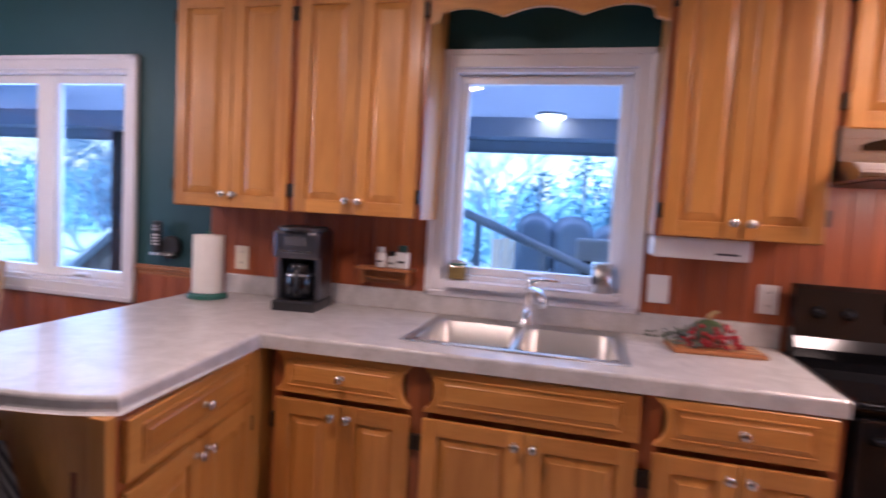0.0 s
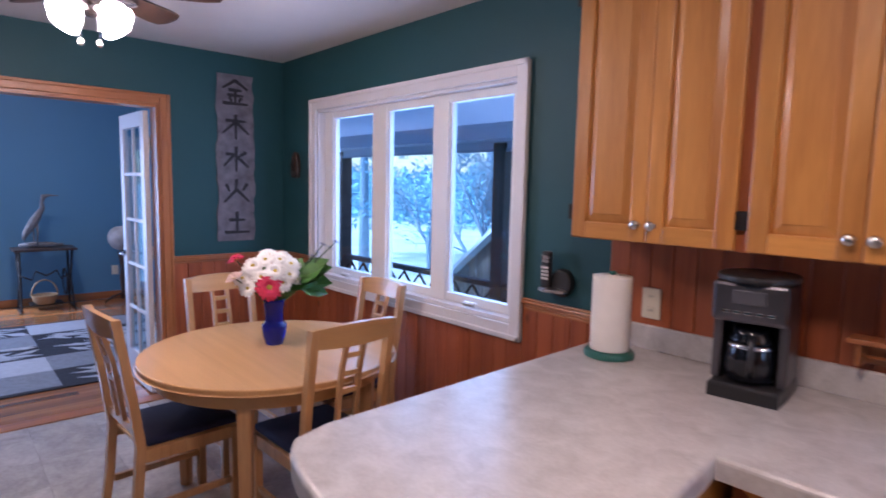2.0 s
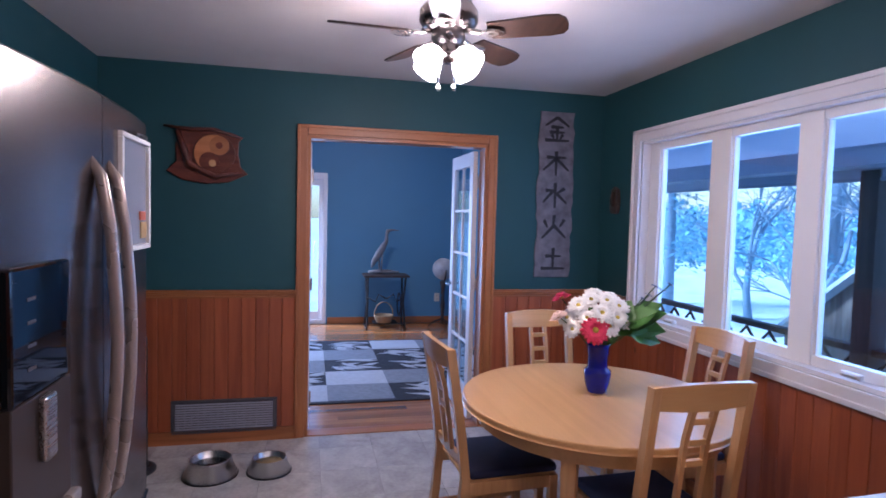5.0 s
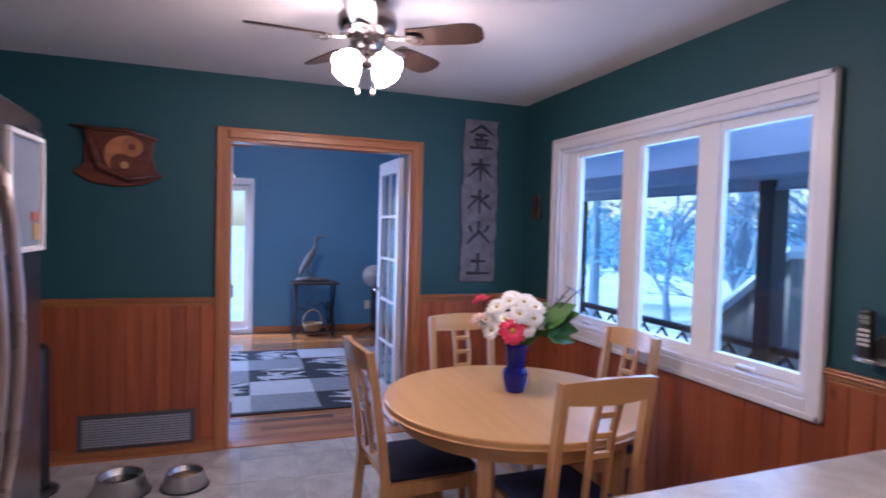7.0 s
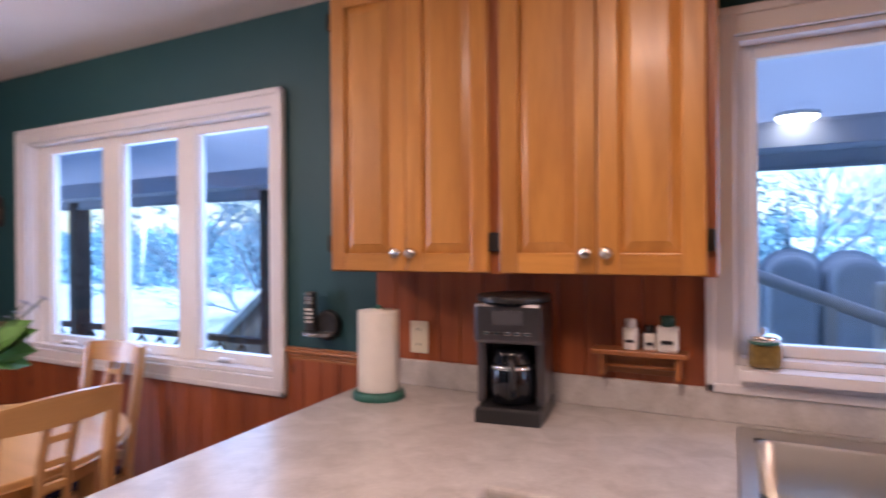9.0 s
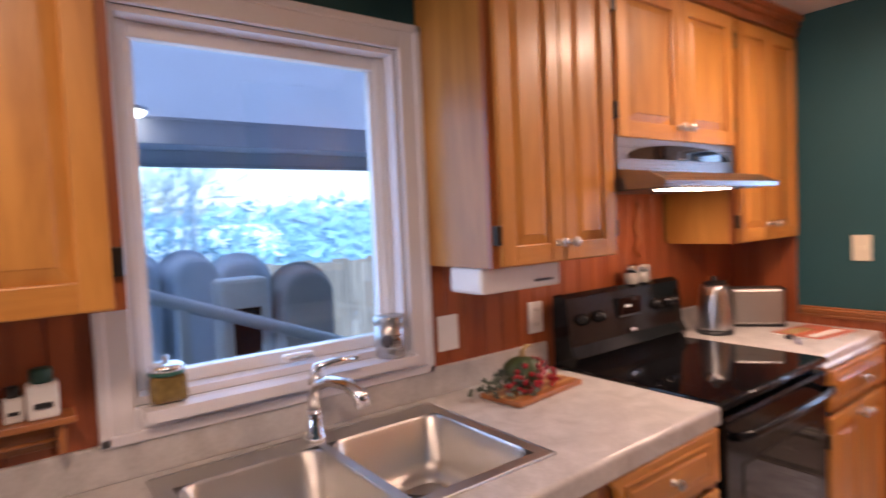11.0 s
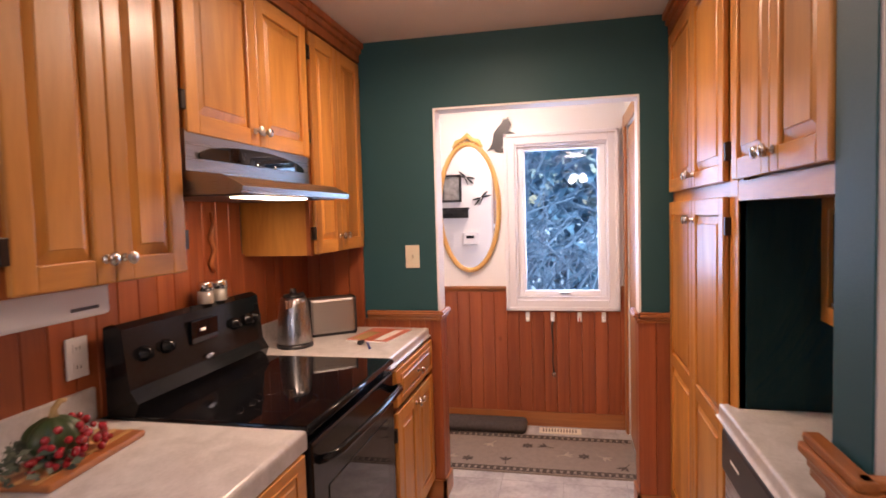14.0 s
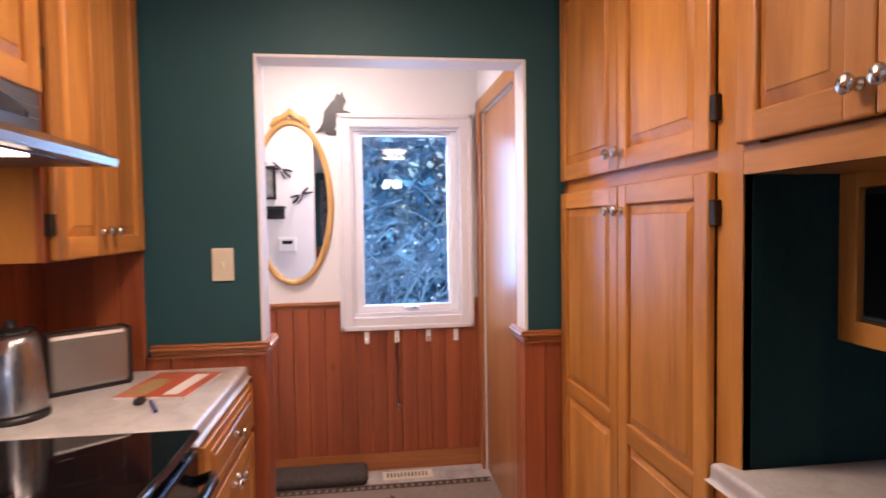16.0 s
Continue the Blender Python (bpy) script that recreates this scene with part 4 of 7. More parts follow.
# paper towel on its holder
M_PAPER = plain("paper_towel", (0.82, 0.78, 0.71), rough=0.95, var=0.03, scale=20, bump=0.6, bump_scale=180)
M_GREENP = plain("green_plastic", (0.02, 0.13, 0.10), rough=0.35, var=0.05)
pt = thing("paper_towel_holder", (0.738, 3.405, 0.91), "white paper towel roll on a dark green stand", "paper towel")
part("stand", lathe(bmesh.new(), [(0.088, 0), (0.09, 0.004), (0.09, 0.018), (0.084, 0.024), (0.0, 0.024)], None, 36), M_GREENP, pt)
part("roll", lathe(bmesh.new(), [(0.022, 0.30), (0.022, 0.296), (0.069, 0.296), (0.070, 0.290), (0.070, 0.03), (0.069, 0.026), (0.0, 0.026)], None, 40), M_PAPER, pt)
part("post", lathe(bmesh.new(), [(0.008, 0.02), (0.008, 0.30), (0.012, 0.304), (0.010, 0.312), (0.0, 0.314)], None, 16), M_GREENP, pt)

# cordless phone in its wall cradle
ph = thing("phone", (0.36, NORTH, 1.06), "black and silver cordless phone in a wall cradle", "phone")
part("cradle", slab(bmesh.new(), ellipse(0.012, 0.05, 0.056, 0.060, 36), 0.001, 0.036, 0.012, m=UPRIGHT), M_BPLAST, ph)
part("cradle_lip", slab(bmesh.new(), ellipse(-0.012, -0.05, 0.070, 0.045, 30), 0.012, 0.026, 0.006), M_STEEL, ph)
hs = part("handset", boxes((-0.075, -0.028, -0.058, -0.030, 0.022, 0.185, 0.010)), M_BPLAST, ph)
part("display", boxes((-0.069, -0.034, -0.0595, -0.055, 0.135, 0.165, 0.001)), M_STEEL, hs)
for r in range(4):
    for q in range(3):
        part("key", boxes((-0.070 + q * 0.0135, -0.061 + q * 0.0135, -0.0605, -0.055, 0.060 + r * 0.016, 0.070 + r * 0.016, 0.001)), M_WPLAST, hs)


# plates, outlets, switches
def wall_plate(m, label, mat, kind="outlet", w=0.075, h=0.118):
    p = thing(kind, m, label, kind)
    pl = part("plate", boxes((-w / 2, w / 2, -0.007, 0, -h / 2, h / 2, 0.003)), mat, p)
    if kind == "outlet":
        for z in (-0.027, 0.027):
            so = part("socket", boxes((-0.016, 0.016, -0.009, -0.006, z - 0.014, z + 0.014, 0.002)), mat, pl)
            for x in (-0.006, 0.006):
                part("slot", boxes((x - 0.0012, x + 0.0012, -0.0095, -0.008, z - 0.004, z + 0.006)), M_BPLAST, so)
    elif kind == "light_switch":
        part("toggle", boxes((-0.005, 0.005, -0.018, -0.006, -0.010, 0.010, 0.002)), mat, pl)
    return p


PLY = NORTH - 0.014
wall_plate(pose(0.79, PLY, 1.09), "ivory power outlet on the pine backsplash", M_IVORY)
wall_plate(pose(2.762, PLY, 1.11), "white blank switch plate on the pine backsplash", M_WPLAST, "switch_plate", 0.085)
wall_plate(pose(3.178, PLY, 1.105), "white power outlet on the pine backsplash", M_WPLAST)
wall_plate(pose(EAST, 3.015, 1.275, 0, 0, -90), "ivory light switch on the teal wall", M_IVORY, "light_switch")
wall_plate(pose(-6.40, 3.30, 0.36, 0, 0, 90), "ivory power outlet on the blue wall", M_IVORY)

# little shelf with bottles
sh = thing("wall_shelf", (1.57, PLY, 1.028), "small stained pine shelf with a rail on the backsplash", "shelf")
part("board", boxes((-0.135, 0.135, -0.085, 0, 0.065, 0.080, 0.003)), M_RAIL, sh)
part("back", boxes((-0.115, 0.115, -0.014, 0, 0.0, 0.065, 0.003)), M_RAIL, sh)
part("towel_bar", tube(bmesh.new(), [(-0.10, -0.045, 0.028), (0.10, -0.045, 0.028)], 0.005, 8), M_RAIL, sh)
for s in (-0.108, 0.108):
    part("bracket", boxes((s - 0.008, s + 0.008, -0.07, -0.001, 0.0, 0.065, 0.003)), M_RAIL, sh)
M_WPAINT = plain("white_label", (0.80, 0.79, 0.76), rough=0.5, var=0.03)
M_DGREEN = plain("dark_green_cap", (0.012, 0.07, 0.055), rough=0.4, var=0.05)


def bottle(m, label, r, h, body, cap, square=False):
    b = thing("bottle", m, label, "bottle", "bottles on the little shelf")
    if square:
        part("bottle_body", boxes((-r, r, -r * 0.8, r * 0.8, 0, h * 0.72, 0.006)), body, b)
    else:
        part("bottle_body", lathe(bmesh.new(), [(r * 0.92, 0), (r, 0.004), (r, h * 0.66), (r * 0.9, h * 0.72), (0, h * 0.72)], None, 20), body, b)
    part("cap", lathe(bmesh.new(), [(r * 0.72, h * 0.715), (r * 0.72, h * 0.96), (r * 0.6, h), (0, h)], None, 20), cap, b)
    part("label", boxes((-r * 0.55, r * 0.55, -r - 0.002, -r * 0.75, h * 0.25, h * 0.34)), M_BPLAST, b, "dark bar of unreadable print")


bottle((1.545, PLY - 0.045, 1.108), "white plastic pill bottle", 0.023, 0.092, M_WPAINT, M_WPLAST)
bottle((1.600, PLY - 0.045, 1.108), "small brown bottle with a white label", 0.018, 0.075, M_WPAINT, M_BPLAST, True)
bottle((1.650, PLY - 0.045, 1.108), "white square bottle with a dark green cap", 0.029, 0.105, M_WPAINT, M_DGREEN, True)

# jar and canister on the window sill
M_OLIVE = plain("olive_jar_contents", (0.22, 0.15, 0.05), rough=0.15, var=0.25, scale=60, coat=0.6)
jar = thing("jar", (1.90, NORTH - 0.012, 1.075), "squat glass jar with amber contents and a green lid", "jar")
part("jar_body", boxes((-0.042, 0.042, -0.032, 0.032, 0.0, 0.072, 0.012)), M_OLIVE, jar)
part("lid", lathe(bmesh.new(), [(0.036, 0.072), (0.04, 0.076), (0.04, 0.088), (0.03, 0.094), (0.008, 0.096), (0.007, 0.112), (0.0, 0.114)], None, 24), M_CHROME, jar)
part("band", lathe(bmesh.new(), [(0.034, 0.066), (0.0415, 0.068), (0.0415, 0.075), (0.034, 0.077)], None, 24), M_GREENP, jar)
can = thing("canister", (2.535, NORTH - 0.018, 1.073), "brushed steel canister with a round window", "canister")
part("can_body", lathe(bmesh.new(), [(0.045, 0), (0.047, 0.003), (0.047, 0.098), (0.045, 0.1), (0.0, 0.1)], None, 32), M_STEEL, can)
part("lid", lathe(bmesh.new(), [(0.047, 0.101), (0.049, 0.103), (0.049, 0.122), (0.046, 0.127), (0.0, 0.127)], None, 32), M_STEEL, can)
part("porthole", lathe(bmesh.new(), [(0.019, 0), (0.019, 0.004), (0.014, 0.005), (0.0, 0.005)], pose(-0.031, -0.034, 0.055, 90, 0, -42), 20), M_GPLAST, can)
# sill boards that carry them
wall("window_sill", [(W2[0] + 0.012, W2[1] - 0.012, NORTH - 0.075, NORTH + 0.05, 1.045, 1.073)], M_TRIM, "white painted sill of the sink window", "sill")

# cutting board with a potted cactus pumpkin and berries
M_BERRY = plain("red_berry", (0.33, 0.012, 0.018), rough=0.22, var=0.1, coat=0.4)
M_GOURD = plain("dark_green_gourd", (0.035, 0.06, 0.02), rough=0.4, var=0.2, scale=30)
M_SPRIG = plain("dusty_green_leaf", (0.055, 0.075, 0.05), rough=0.6, var=0.2, scale=40)
M_STEM = plain("dry_stem", (0.40, 0.27, 0.12), rough=0.8, var=0.1)
cb = thing("cutting_board", pose(2.958, 3.41, 0.91, 0, 0, 6), "small striped wooden cutting board on the worktop", "cutting board")
part("board", boxes((-0.165, 0.165, -0.085, 0.085, 0, 0.018, 0.006)), M_RAIL, cb)
for y in (-0.045, 0.0, 0.045):
    part("inlay", boxes((-0.163, 0.163, y - 0.008, y + 0.008, 0.0175, 0.0186)), M_BEECHX, cb)
gd = thing("gourd", (2.935, 3.43, 0.930), "dark green ribbed decorative gourd with a dry stem", "gourd")
bm = bmesh.new()
rings, N, K = [], 40, 14
for j in range(K + 1):
    ph_ = math.pi * j / K
    rings.append([bm.verts.new(((0.062 + 0.005 * math.cos(8 * 2 * math.pi * i / N)) * math.sin(ph_) * math.cos(2 * math.pi * i / N) + 1e-5 * i, (0.062 + 0.005 * math.cos(8 * 2 * math.pi * i / N)) * math.sin(ph_) * math.sin(2 * math.pi * i / N), 0.048 - 0.05 * math.cos(ph_))) for i in range(N)])
for a, c in zip(rings, rings[1:]):
    for i in range(N):
        bm.faces.new((a[i], a[(i + 1) % N], c[(i + 1) % N], c[i])).smooth = True
part("gourd_body", bm, M_GOURD, gd)
part("stem", tube(bmesh.new(), [(0, 0, 0.092), (0.004, 0, 0.115), (0.018, -0.004, 0.13), (0.032, -0.004, 0.128)], [0.012, 0.008, 0.007, 0.006], 10), M_STEM, gd)
rg = random.Random(5)
bs = thing("berry_spray", (2.885, 3.395, 0.928), "spray of red berries and dusty leaves round the gourd", "berry spray")
bm = bmesh.new()
bmesh.ops.create_icosphere(bm, subdivisions=2, radius=0.009)
berry = bpy.data.meshes.new("berry")
for f in bm.faces:
    f.smooth = True
bm.to_mesh(berry)
bm.free()
berry.materials.append(M_BERRY)
for i in range(70):
    a, r, z = rg.uniform(-2.9, 0.6), rg.uniform(0.05, 0.125), rg.uniform(0.004, 0.10)
    p = (0.055 + r * math.cos(a), 0.03 + r * 0.75 * math.sin(a), z * (1.15 - r * 5))
    o = new("berry", berry)
    o.parent, o.location = bs, (p[0], p[1], max(p[2], 0.01))
    k = rg.uniform(0.78, 1.16)
    o.scale = (k, k, k)
bm = bmesh.new()
for i in range(110):
    a, r = rg.uniform(1.9, 4.6), rg.uniform(0.05, 0.21)
    c = Vector((0.05 + r * math.cos(a), 0.03 + r * 0.55 * math.sin(a), rg.uniform(0.0, 0.075) * (1 - r * 3)))
    d = Vector((rg.uniform(-1, 1), rg.uniform(-1, 1), rg.uniform(-0.2, 0.7))).normalized()
    s = d.orthogonal().normalized()
    L, Wd = rg.uniform(0.018, 0.034), rg.uniform(0.006, 0.010)
    c.z = max(c.z, 0.006)
    vs = [bm.verts.new(c + q) for q in (d * 0, d * L * 0.5 + s * Wd + Vector((0, 0, 0.003)), d * L, d * L * 0.5 - s * Wd + Vector((0, 0, 0.003)))]
    bm.faces.new(vs)
part("leaves", bm, M_SPRIG, bs, "dusty green leaves")

# dispenser under the cabinet
ds = thing("wrap_dispenser", (2.70, 3.375, 1.34), "white under-cabinet paper wrap dispenser", "dispenser")
part("dispenser_body", boxes((0.0, 0.34, -0.03, 0.12, -0.080, 0.0, 0.010)), M_WPLAST, ds)
part("print_bar", boxes((0.22, 0.30, -0.0315, -0.029, -0.060, -0.052)), M_GPLAST, ds, "grey bar of unreadable print")

# range
M_BURN = plain("burner_print", (0.004, 0.004, 0.005), rough=0.035, var=0.05)
rgx = thing("stove", (3.245, 2.925, 0), "black electric stove with a glass cooktop", "stove")
part("stove_body", boxes((0.0, 0.765, 0.035, 0.685, 0.0, 0.895, 0.004)), M_BLACK, rgx)
ck = part("cooktop", boxes((-0.002, 0.767, 0.0, 0.62, 0.895, 0.914, 0.006)), M_BGLASS, rgx)
part("front_edge", tube(bmesh.new(), [(0.0, 0.004, 0.900), (0.765, 0.004, 0.900)], 0.012, 10), M_BLACK, rgx)
gb = part("backguard", slab(bmesh.new(), [(0.60, 0.912), (0.685, 0.912), (0.685, 1.175), (0.655, 1.185), (0.63, 1.17), (0.61, 0.99), (0.585, 0.95)], 0, 0.765, 0.004,
      m=Matrix(((0, 0, 1, 0), (1, 0, 0, 0), (0, 1, 0, 0), (0, 0, 0, 1))), bev_bottom=True), M_BLACK, rgx)
gb.location.y = -0.045
part("clock", boxes((0.30, 0.45, 0.610, 0.620, 1.06, 1.14, 0.002)), M_BGLASS, gb)
part("digits", boxes((0.345, 0.375, 0.6075, 0.611, 1.100, 1.110)), glow("clock_digits", (0.02, 0.12, 0.14), 0.05), gb, "blue-lit clock digits as a small bar")
for x in (0.08, 0.18, 0.57, 0.66, 0.71):
    part("dial", lathe(bmesh.new(), [(0.024, 0), (0.024, 0.004), (0.019, 0.007), (0.017, 0.022), (0.0, 0.024)], pose(x, 0.617, 1.085, 84, 0, 0), 20), M_BLACK, gb)
part("badge", slab(bmesh.new(), ellipse(0.385, 1.005, 0.022, 0.008, 18), 0, 0.003, m=Matrix.Translation((0, 0.606, 0)) @ UPRIGHT), M_CHROME, gb)
dr = part("oven_door", boxes((0.006, 0.759, -0.005, 0.036, 0.24, 0.865, 0.010)), M_BLACK, rgx)
part("oven_window", boxes((0.11, 0.655, -0.008, -0.004, 0.36, 0.70, 0.002)), M_BGLASS, dr)
part("oven_handle", tube(bmesh.new(), [(0.05, -0.004, 0.80), (0.05, -0.045, 0.815), (0.09, -0.058, 0.818), (0.38, -0.066, 0.818), (0.675, -0.058, 0.818), (0.715, -0.045, 0.815), (0.715, -0.004, 0.80)], 0.013, 10), M_BLACK, dr)
part("storage_drawer", boxes((0.006, 0.759, 0.0, 0.036, 0.05, 0.225, 0.008)), M_BLACK, rgx)
for i, (x, y, r) in enumerate(((0.20, 0.17, 0.10), (0.56, 0.17, 0.08), (0.20, 0.44, 0.08), (0.56, 0.44, 0.10))):
    part("burner_ring", lathe(bmesh.new(), [(r - 0.002, 0.9138), (r - 0.002, 0.91405), (r, 0.91405), (r, 0.9138)], Matrix.Translation((x, y, 0)), 36), M_BURN, ck)
for x, h in ((3.69, 0.080), (3.775, 0.078)):
    s = thing("salt_shaker", (x, 3.532, 1.183), "small glass shaker with a steel lid on the stove back", "shaker", "shakers on the stove")
    part("shaker_body", lathe(bmesh.new(), [(0.029, 0), (0.030, 0.003), (0.030, h * 0.62), (0, h * 0.62)], None, 18), plain("shaker_glass", (0.25, 0.23, 0.2), rough=0.08, coat=1.0), s)
    part("lid", lathe(bmesh.new(), [(0.0315, h * 0.6), (0.0315, h * 0.95), (0.028, h), (0, h)], None, 18), M_CHROME, s)

# range hood
M_HOOD = brushed("dark_brushed_steel", (0.30, 0.29, 0.29), 0.30)
hd = thing("range_hood", (3.26, NORTH - 0.015, 1.562), "slim stainless steel and black range hood with its light on", "range hood")
prof = [(0, 0.0), (-0.495, 0.0), (-0.50, 0.018), (-0.44, 0.05), (-0.325, 0.065), (-0.325, 0.183), (0, 0.183)]
XS = Matrix(((0, 0, 1, 0), (1, 0, 0, 0), (0, 1, 0, 0), (0, 0, 0, 1)))
part("hood_body", slab(bmesh.new(), prof, 0, 0.80, 0.003, m=XS, bev_bottom=True), M_HOOD, hd)
part("control_panel", slab(bmesh.new(), [(0.06, 0.09)] + ellipse(0.40, 0.10, 0.34, 0.045, 30, -8, 188)[0:] , 0, 0.006, m=Matrix.Translation((0, -0.326, 0.015)) @ UPRIGHT), M_BGLASS, hd)
for x in (0.28, 0.40, 0.52):
    part("rocker_switch", boxes((x - 0.02, x + 0.02, -0.336, -0.330, 0.105, 0.118, 0.002)), M_BGLASS, hd)
part("filter", boxes((0.06, 0.74, -0.46, -0.06, -0.004, 0.0005)), M_GPLAST, hd)
part("lamp_cover", boxes((0.16, 0.50, -0.455, -0.36, -0.009, -0.003, 0.002)), glow("hood_lamp_cover", (1.0, 0.86, 0.66), 4.0), hd, "glowing frosted lamp cover")

# twisted driftwood stick hung on the planks
stk = [(3.835, 3.592, 1.52), (3.845, 3.588, 1.47), (3.822, 3.59, 1.42), (3.845, 3.588, 1.37), (3.815, 3.59, 1.32), (3.835, 3.588, 1.285)]
st = part("twisted_stick", tube(bmesh.new(), stk, [0.006, 0.009, 0.011, 0.009, 0.012, 0.008], 9), M_FRAME)
tagged(st, "twisted dark wooden stick hanging on the planks", "wall ornament")

# kettle, toaster, magazine, keys
kt = thing("kettle", pose(4.195, 3.44, 0.91, 0, 0, 42), "brushed steel electric kettle on a black base", "kettle")
part("power_base", lathe(bmesh.new(), [(0.080, 0), (0.082, 0.006), (0.079, 0.018), (0, 0.018)], None, 32), M_BPLAST, kt)
part("kettle_body", lathe(bmesh.new(), [(0.075, 0.019), (0.076, 0.03), (0.071, 0.12), (0.062, 0.20), (0.055, 0.225), (0, 0.226)], None, 36), M_STEELV, kt)
part("lid", lathe(bmesh.new(), [(0.049, 0.225), (0.044, 0.236), (0.016, 0.240), (0.013, 0.256), (0.016, 0.262), (0, 0.265)], None, 28), M_BPLAST, kt)
part("handle", tube(bmesh.new(), [(0.03, -0.035, 0.225), (0.05, -0.055, 0.228), (0.066, -0.072, 0.19), (0.066, -0.072, 0.11), (0.05, -0.045, 0.06)], 0.012, 10), M_BPLAST, kt)
part("spout", slab(bmesh.new(), [(-0.022, 0.0), (0.022, 0.0), (0, 0.045)], 0.185, 0.222, 0.003, m=pose(-0.045, 0.035, 0, 0, 0, 60)), M_STEELV, kt)
ts = thing("toaster", pose(4.473, 3.385, 0.91, 0, 0, -51), "flat brushed steel long-slot toaster", "toaster")
part("toaster_body", boxes((-0.112, 0.112, -0.055, 0.055, 0.012, 0.185, 0.014)), brushed("toaster_steel", (0.42, 0.40, 0.38), 0.45, "x", 0.05), ts)
part("end_cap", boxes((-0.118, -0.110, -0.056, 0.056, 0.008, 0.188, 0.004)), M_BPLAST, ts)
part("end_cap", boxes((0.110, 0.118, -0.056, 0.056, 0.008, 0.188, 0.004)), M_BPLAST, ts)
part("slot", boxes((-0.10, 0.10, -0.018, 0.018, 0.1845, 0.1865)), M_BPLAST, ts)
part("foot", boxes((-0.115, 0.115, -0.045, 0.045, 0, 0.013)), M_BPLAST, ts)
M_COVER = plain("red_magazine_cover", (0.55, 0.13, 0.07), rough=0.35, var=0.2, scale=14)
mg = thing("magazine", pose(4.44, 3.12, 0.9105, 0, 0, -8), "thin red and cream magazine lying on the worktop", "magazine")
part("pages", boxes((-0.14, 0.14, -0.105, 0.105, 0, 0.007, 0.002)), M_WPAINT, mg)
part("cover", boxes((-0.14, 0.14, -0.105, 0.105, 0.007, 0.0085)), M_COVER, mg)
part("picture", boxes((-0.12, 0.05, 0.02, 0.085, 0.0085, 0.0092)), M_STEM, mg, "pale picture block on the cover")
part("print_bar", boxes((-0.12, 0.11, -0.075, -0.03, 0.0085, 0.0092)), M_WPAINT, mg, "pale bar of unreadable print")
ky = thing("key_bunch", (4.285, 3.15, 0.9105), "bunch of keys with a black fob", "keys")
part("fob", boxes((-0.045, -0.005, -0.012, 0.012, 0, 0.018, 0.006)), M_BPLAST, ky)
part("ring", tube(bmesh.new(), [(0.012 + 0.014 * math.cos(a), 0.014 * math.sin(a), 0.004) for a in [radians(30 * i) for i in range(12)]], 0.0016, 6, closed=True), M_CHROME, ky)
for a in (20, 70, -35):
    bm = slab(bmesh.new(), ellipse(0.02, 0, 0.012, 0.010, 14), 0.002, 0.005, m=pose(0.01, 0, 0, 0, 0, a))
    box(bm, 0, 0.001, 0, 0.001, 0, 0.001)
    part("key", bm, M_NICKEL, ky)
pn = thing("pen", pose(4.22, 3.10, 0.916, 0, 90, 25), "blue ballpoint pen on the worktop", "pen")
part("barrel", lathe(bmesh.new(), [(0.004, -0.065), (0.005, -0.06), (0.005, 0.05), (0.001, 0.068)], None, 12), plain("blue_pen", (0.03, 0.05, 0.22), rough=0.3), pn)

# dishwasher and hung microwave in the niche
dw = thing("dishwasher", (2.985, 1.775, 0), "built-in dishwasher with a black control strip", "dishwasher")
part("dishwasher_body", boxes((0, 0.60, -0.60, -0.02, 0.0, 0.85)), M_GPLAST, dw)
part("front_panel", boxes((0.002, 0.598, -0.02, 0.012, 0.10, 0.72, 0.005)), M_STEEL, dw)
part("control_strip", boxes((0.002, 0.598, -0.02, 0.022, 0.725, 0.85, 0.010)), M_BPLAST, dw)
part("print_bar", boxes((0.42, 0.50, 0.0215, 0.0228, 0.785, 0.793)), M_WPLAST, dw, "white bar of unreadable print")
mw = thing("microwave_shelf", pose(3.617, 1.53, 1.155, 0, 0, 180), "microwave oven in a honey pine surround under the cabinet", "microwave")
part("surround", boxes((0, 0.045, 0, 0.40, 0, 0.345, 0.003), (0.60, 0.64, 0, 0.40, 0, 0.345, 0.003), (0.045, 0.60, 0, 0.40, 0, 0.045), (0.045, 0.60, 0, 0.40, 0.315, 0.345)), M_CAB, mw)
part("oven_front", boxes((0.047, 0.598, 0.012, 0.39, 0.047, 0.313, 0.006)), M_BPLAST, mw)
part("door_glass", boxes((0.055, 0.46, 0.008, 0.013, 0.06, 0.30, 0.002)), M_BGLASS, mw)
part("door_strip", boxes((0.052, 0.594, 0.007, 0.013, 0.049, 0.058)), M_STEEL, mw)

# striped dish towel hung on the peninsula end
m_, n_, l_, b_ = nodes_of("striped_cotton")
co_, wv_ = n_.new("ShaderNodeTexCoord"), n_.new("ShaderNodeTexWave")
wv_.bands_direction, wv_.inputs["Scale"].default_value, wv_.inputs["Distortion"].default_value = "DIAGONAL", 17.0, 1.2
rp_ = n_.new("ShaderNodeValToRGB")
rp_.color_ramp.elements[0].position, rp_.color_ramp.elements[0].color = 0.35, (0.03, 0.03, 0.05, 1)
rp_.color_ramp.elements[1].position, rp_.color_ramp.elements[1].color = 0.55, (0.50, 0.46, 0.40, 1)
l_.new(co_.outputs["Object"], wv_.inputs["Vector"])
l_.new(wv_.outputs["Fac"], rp_.inputs["Fac"])
l_.new(rp_.outputs["Color"], b_.inputs["Base Color"])
b_.inputs["Roughness"].default_value = 0.95
bm, grid = bmesh.new(), []
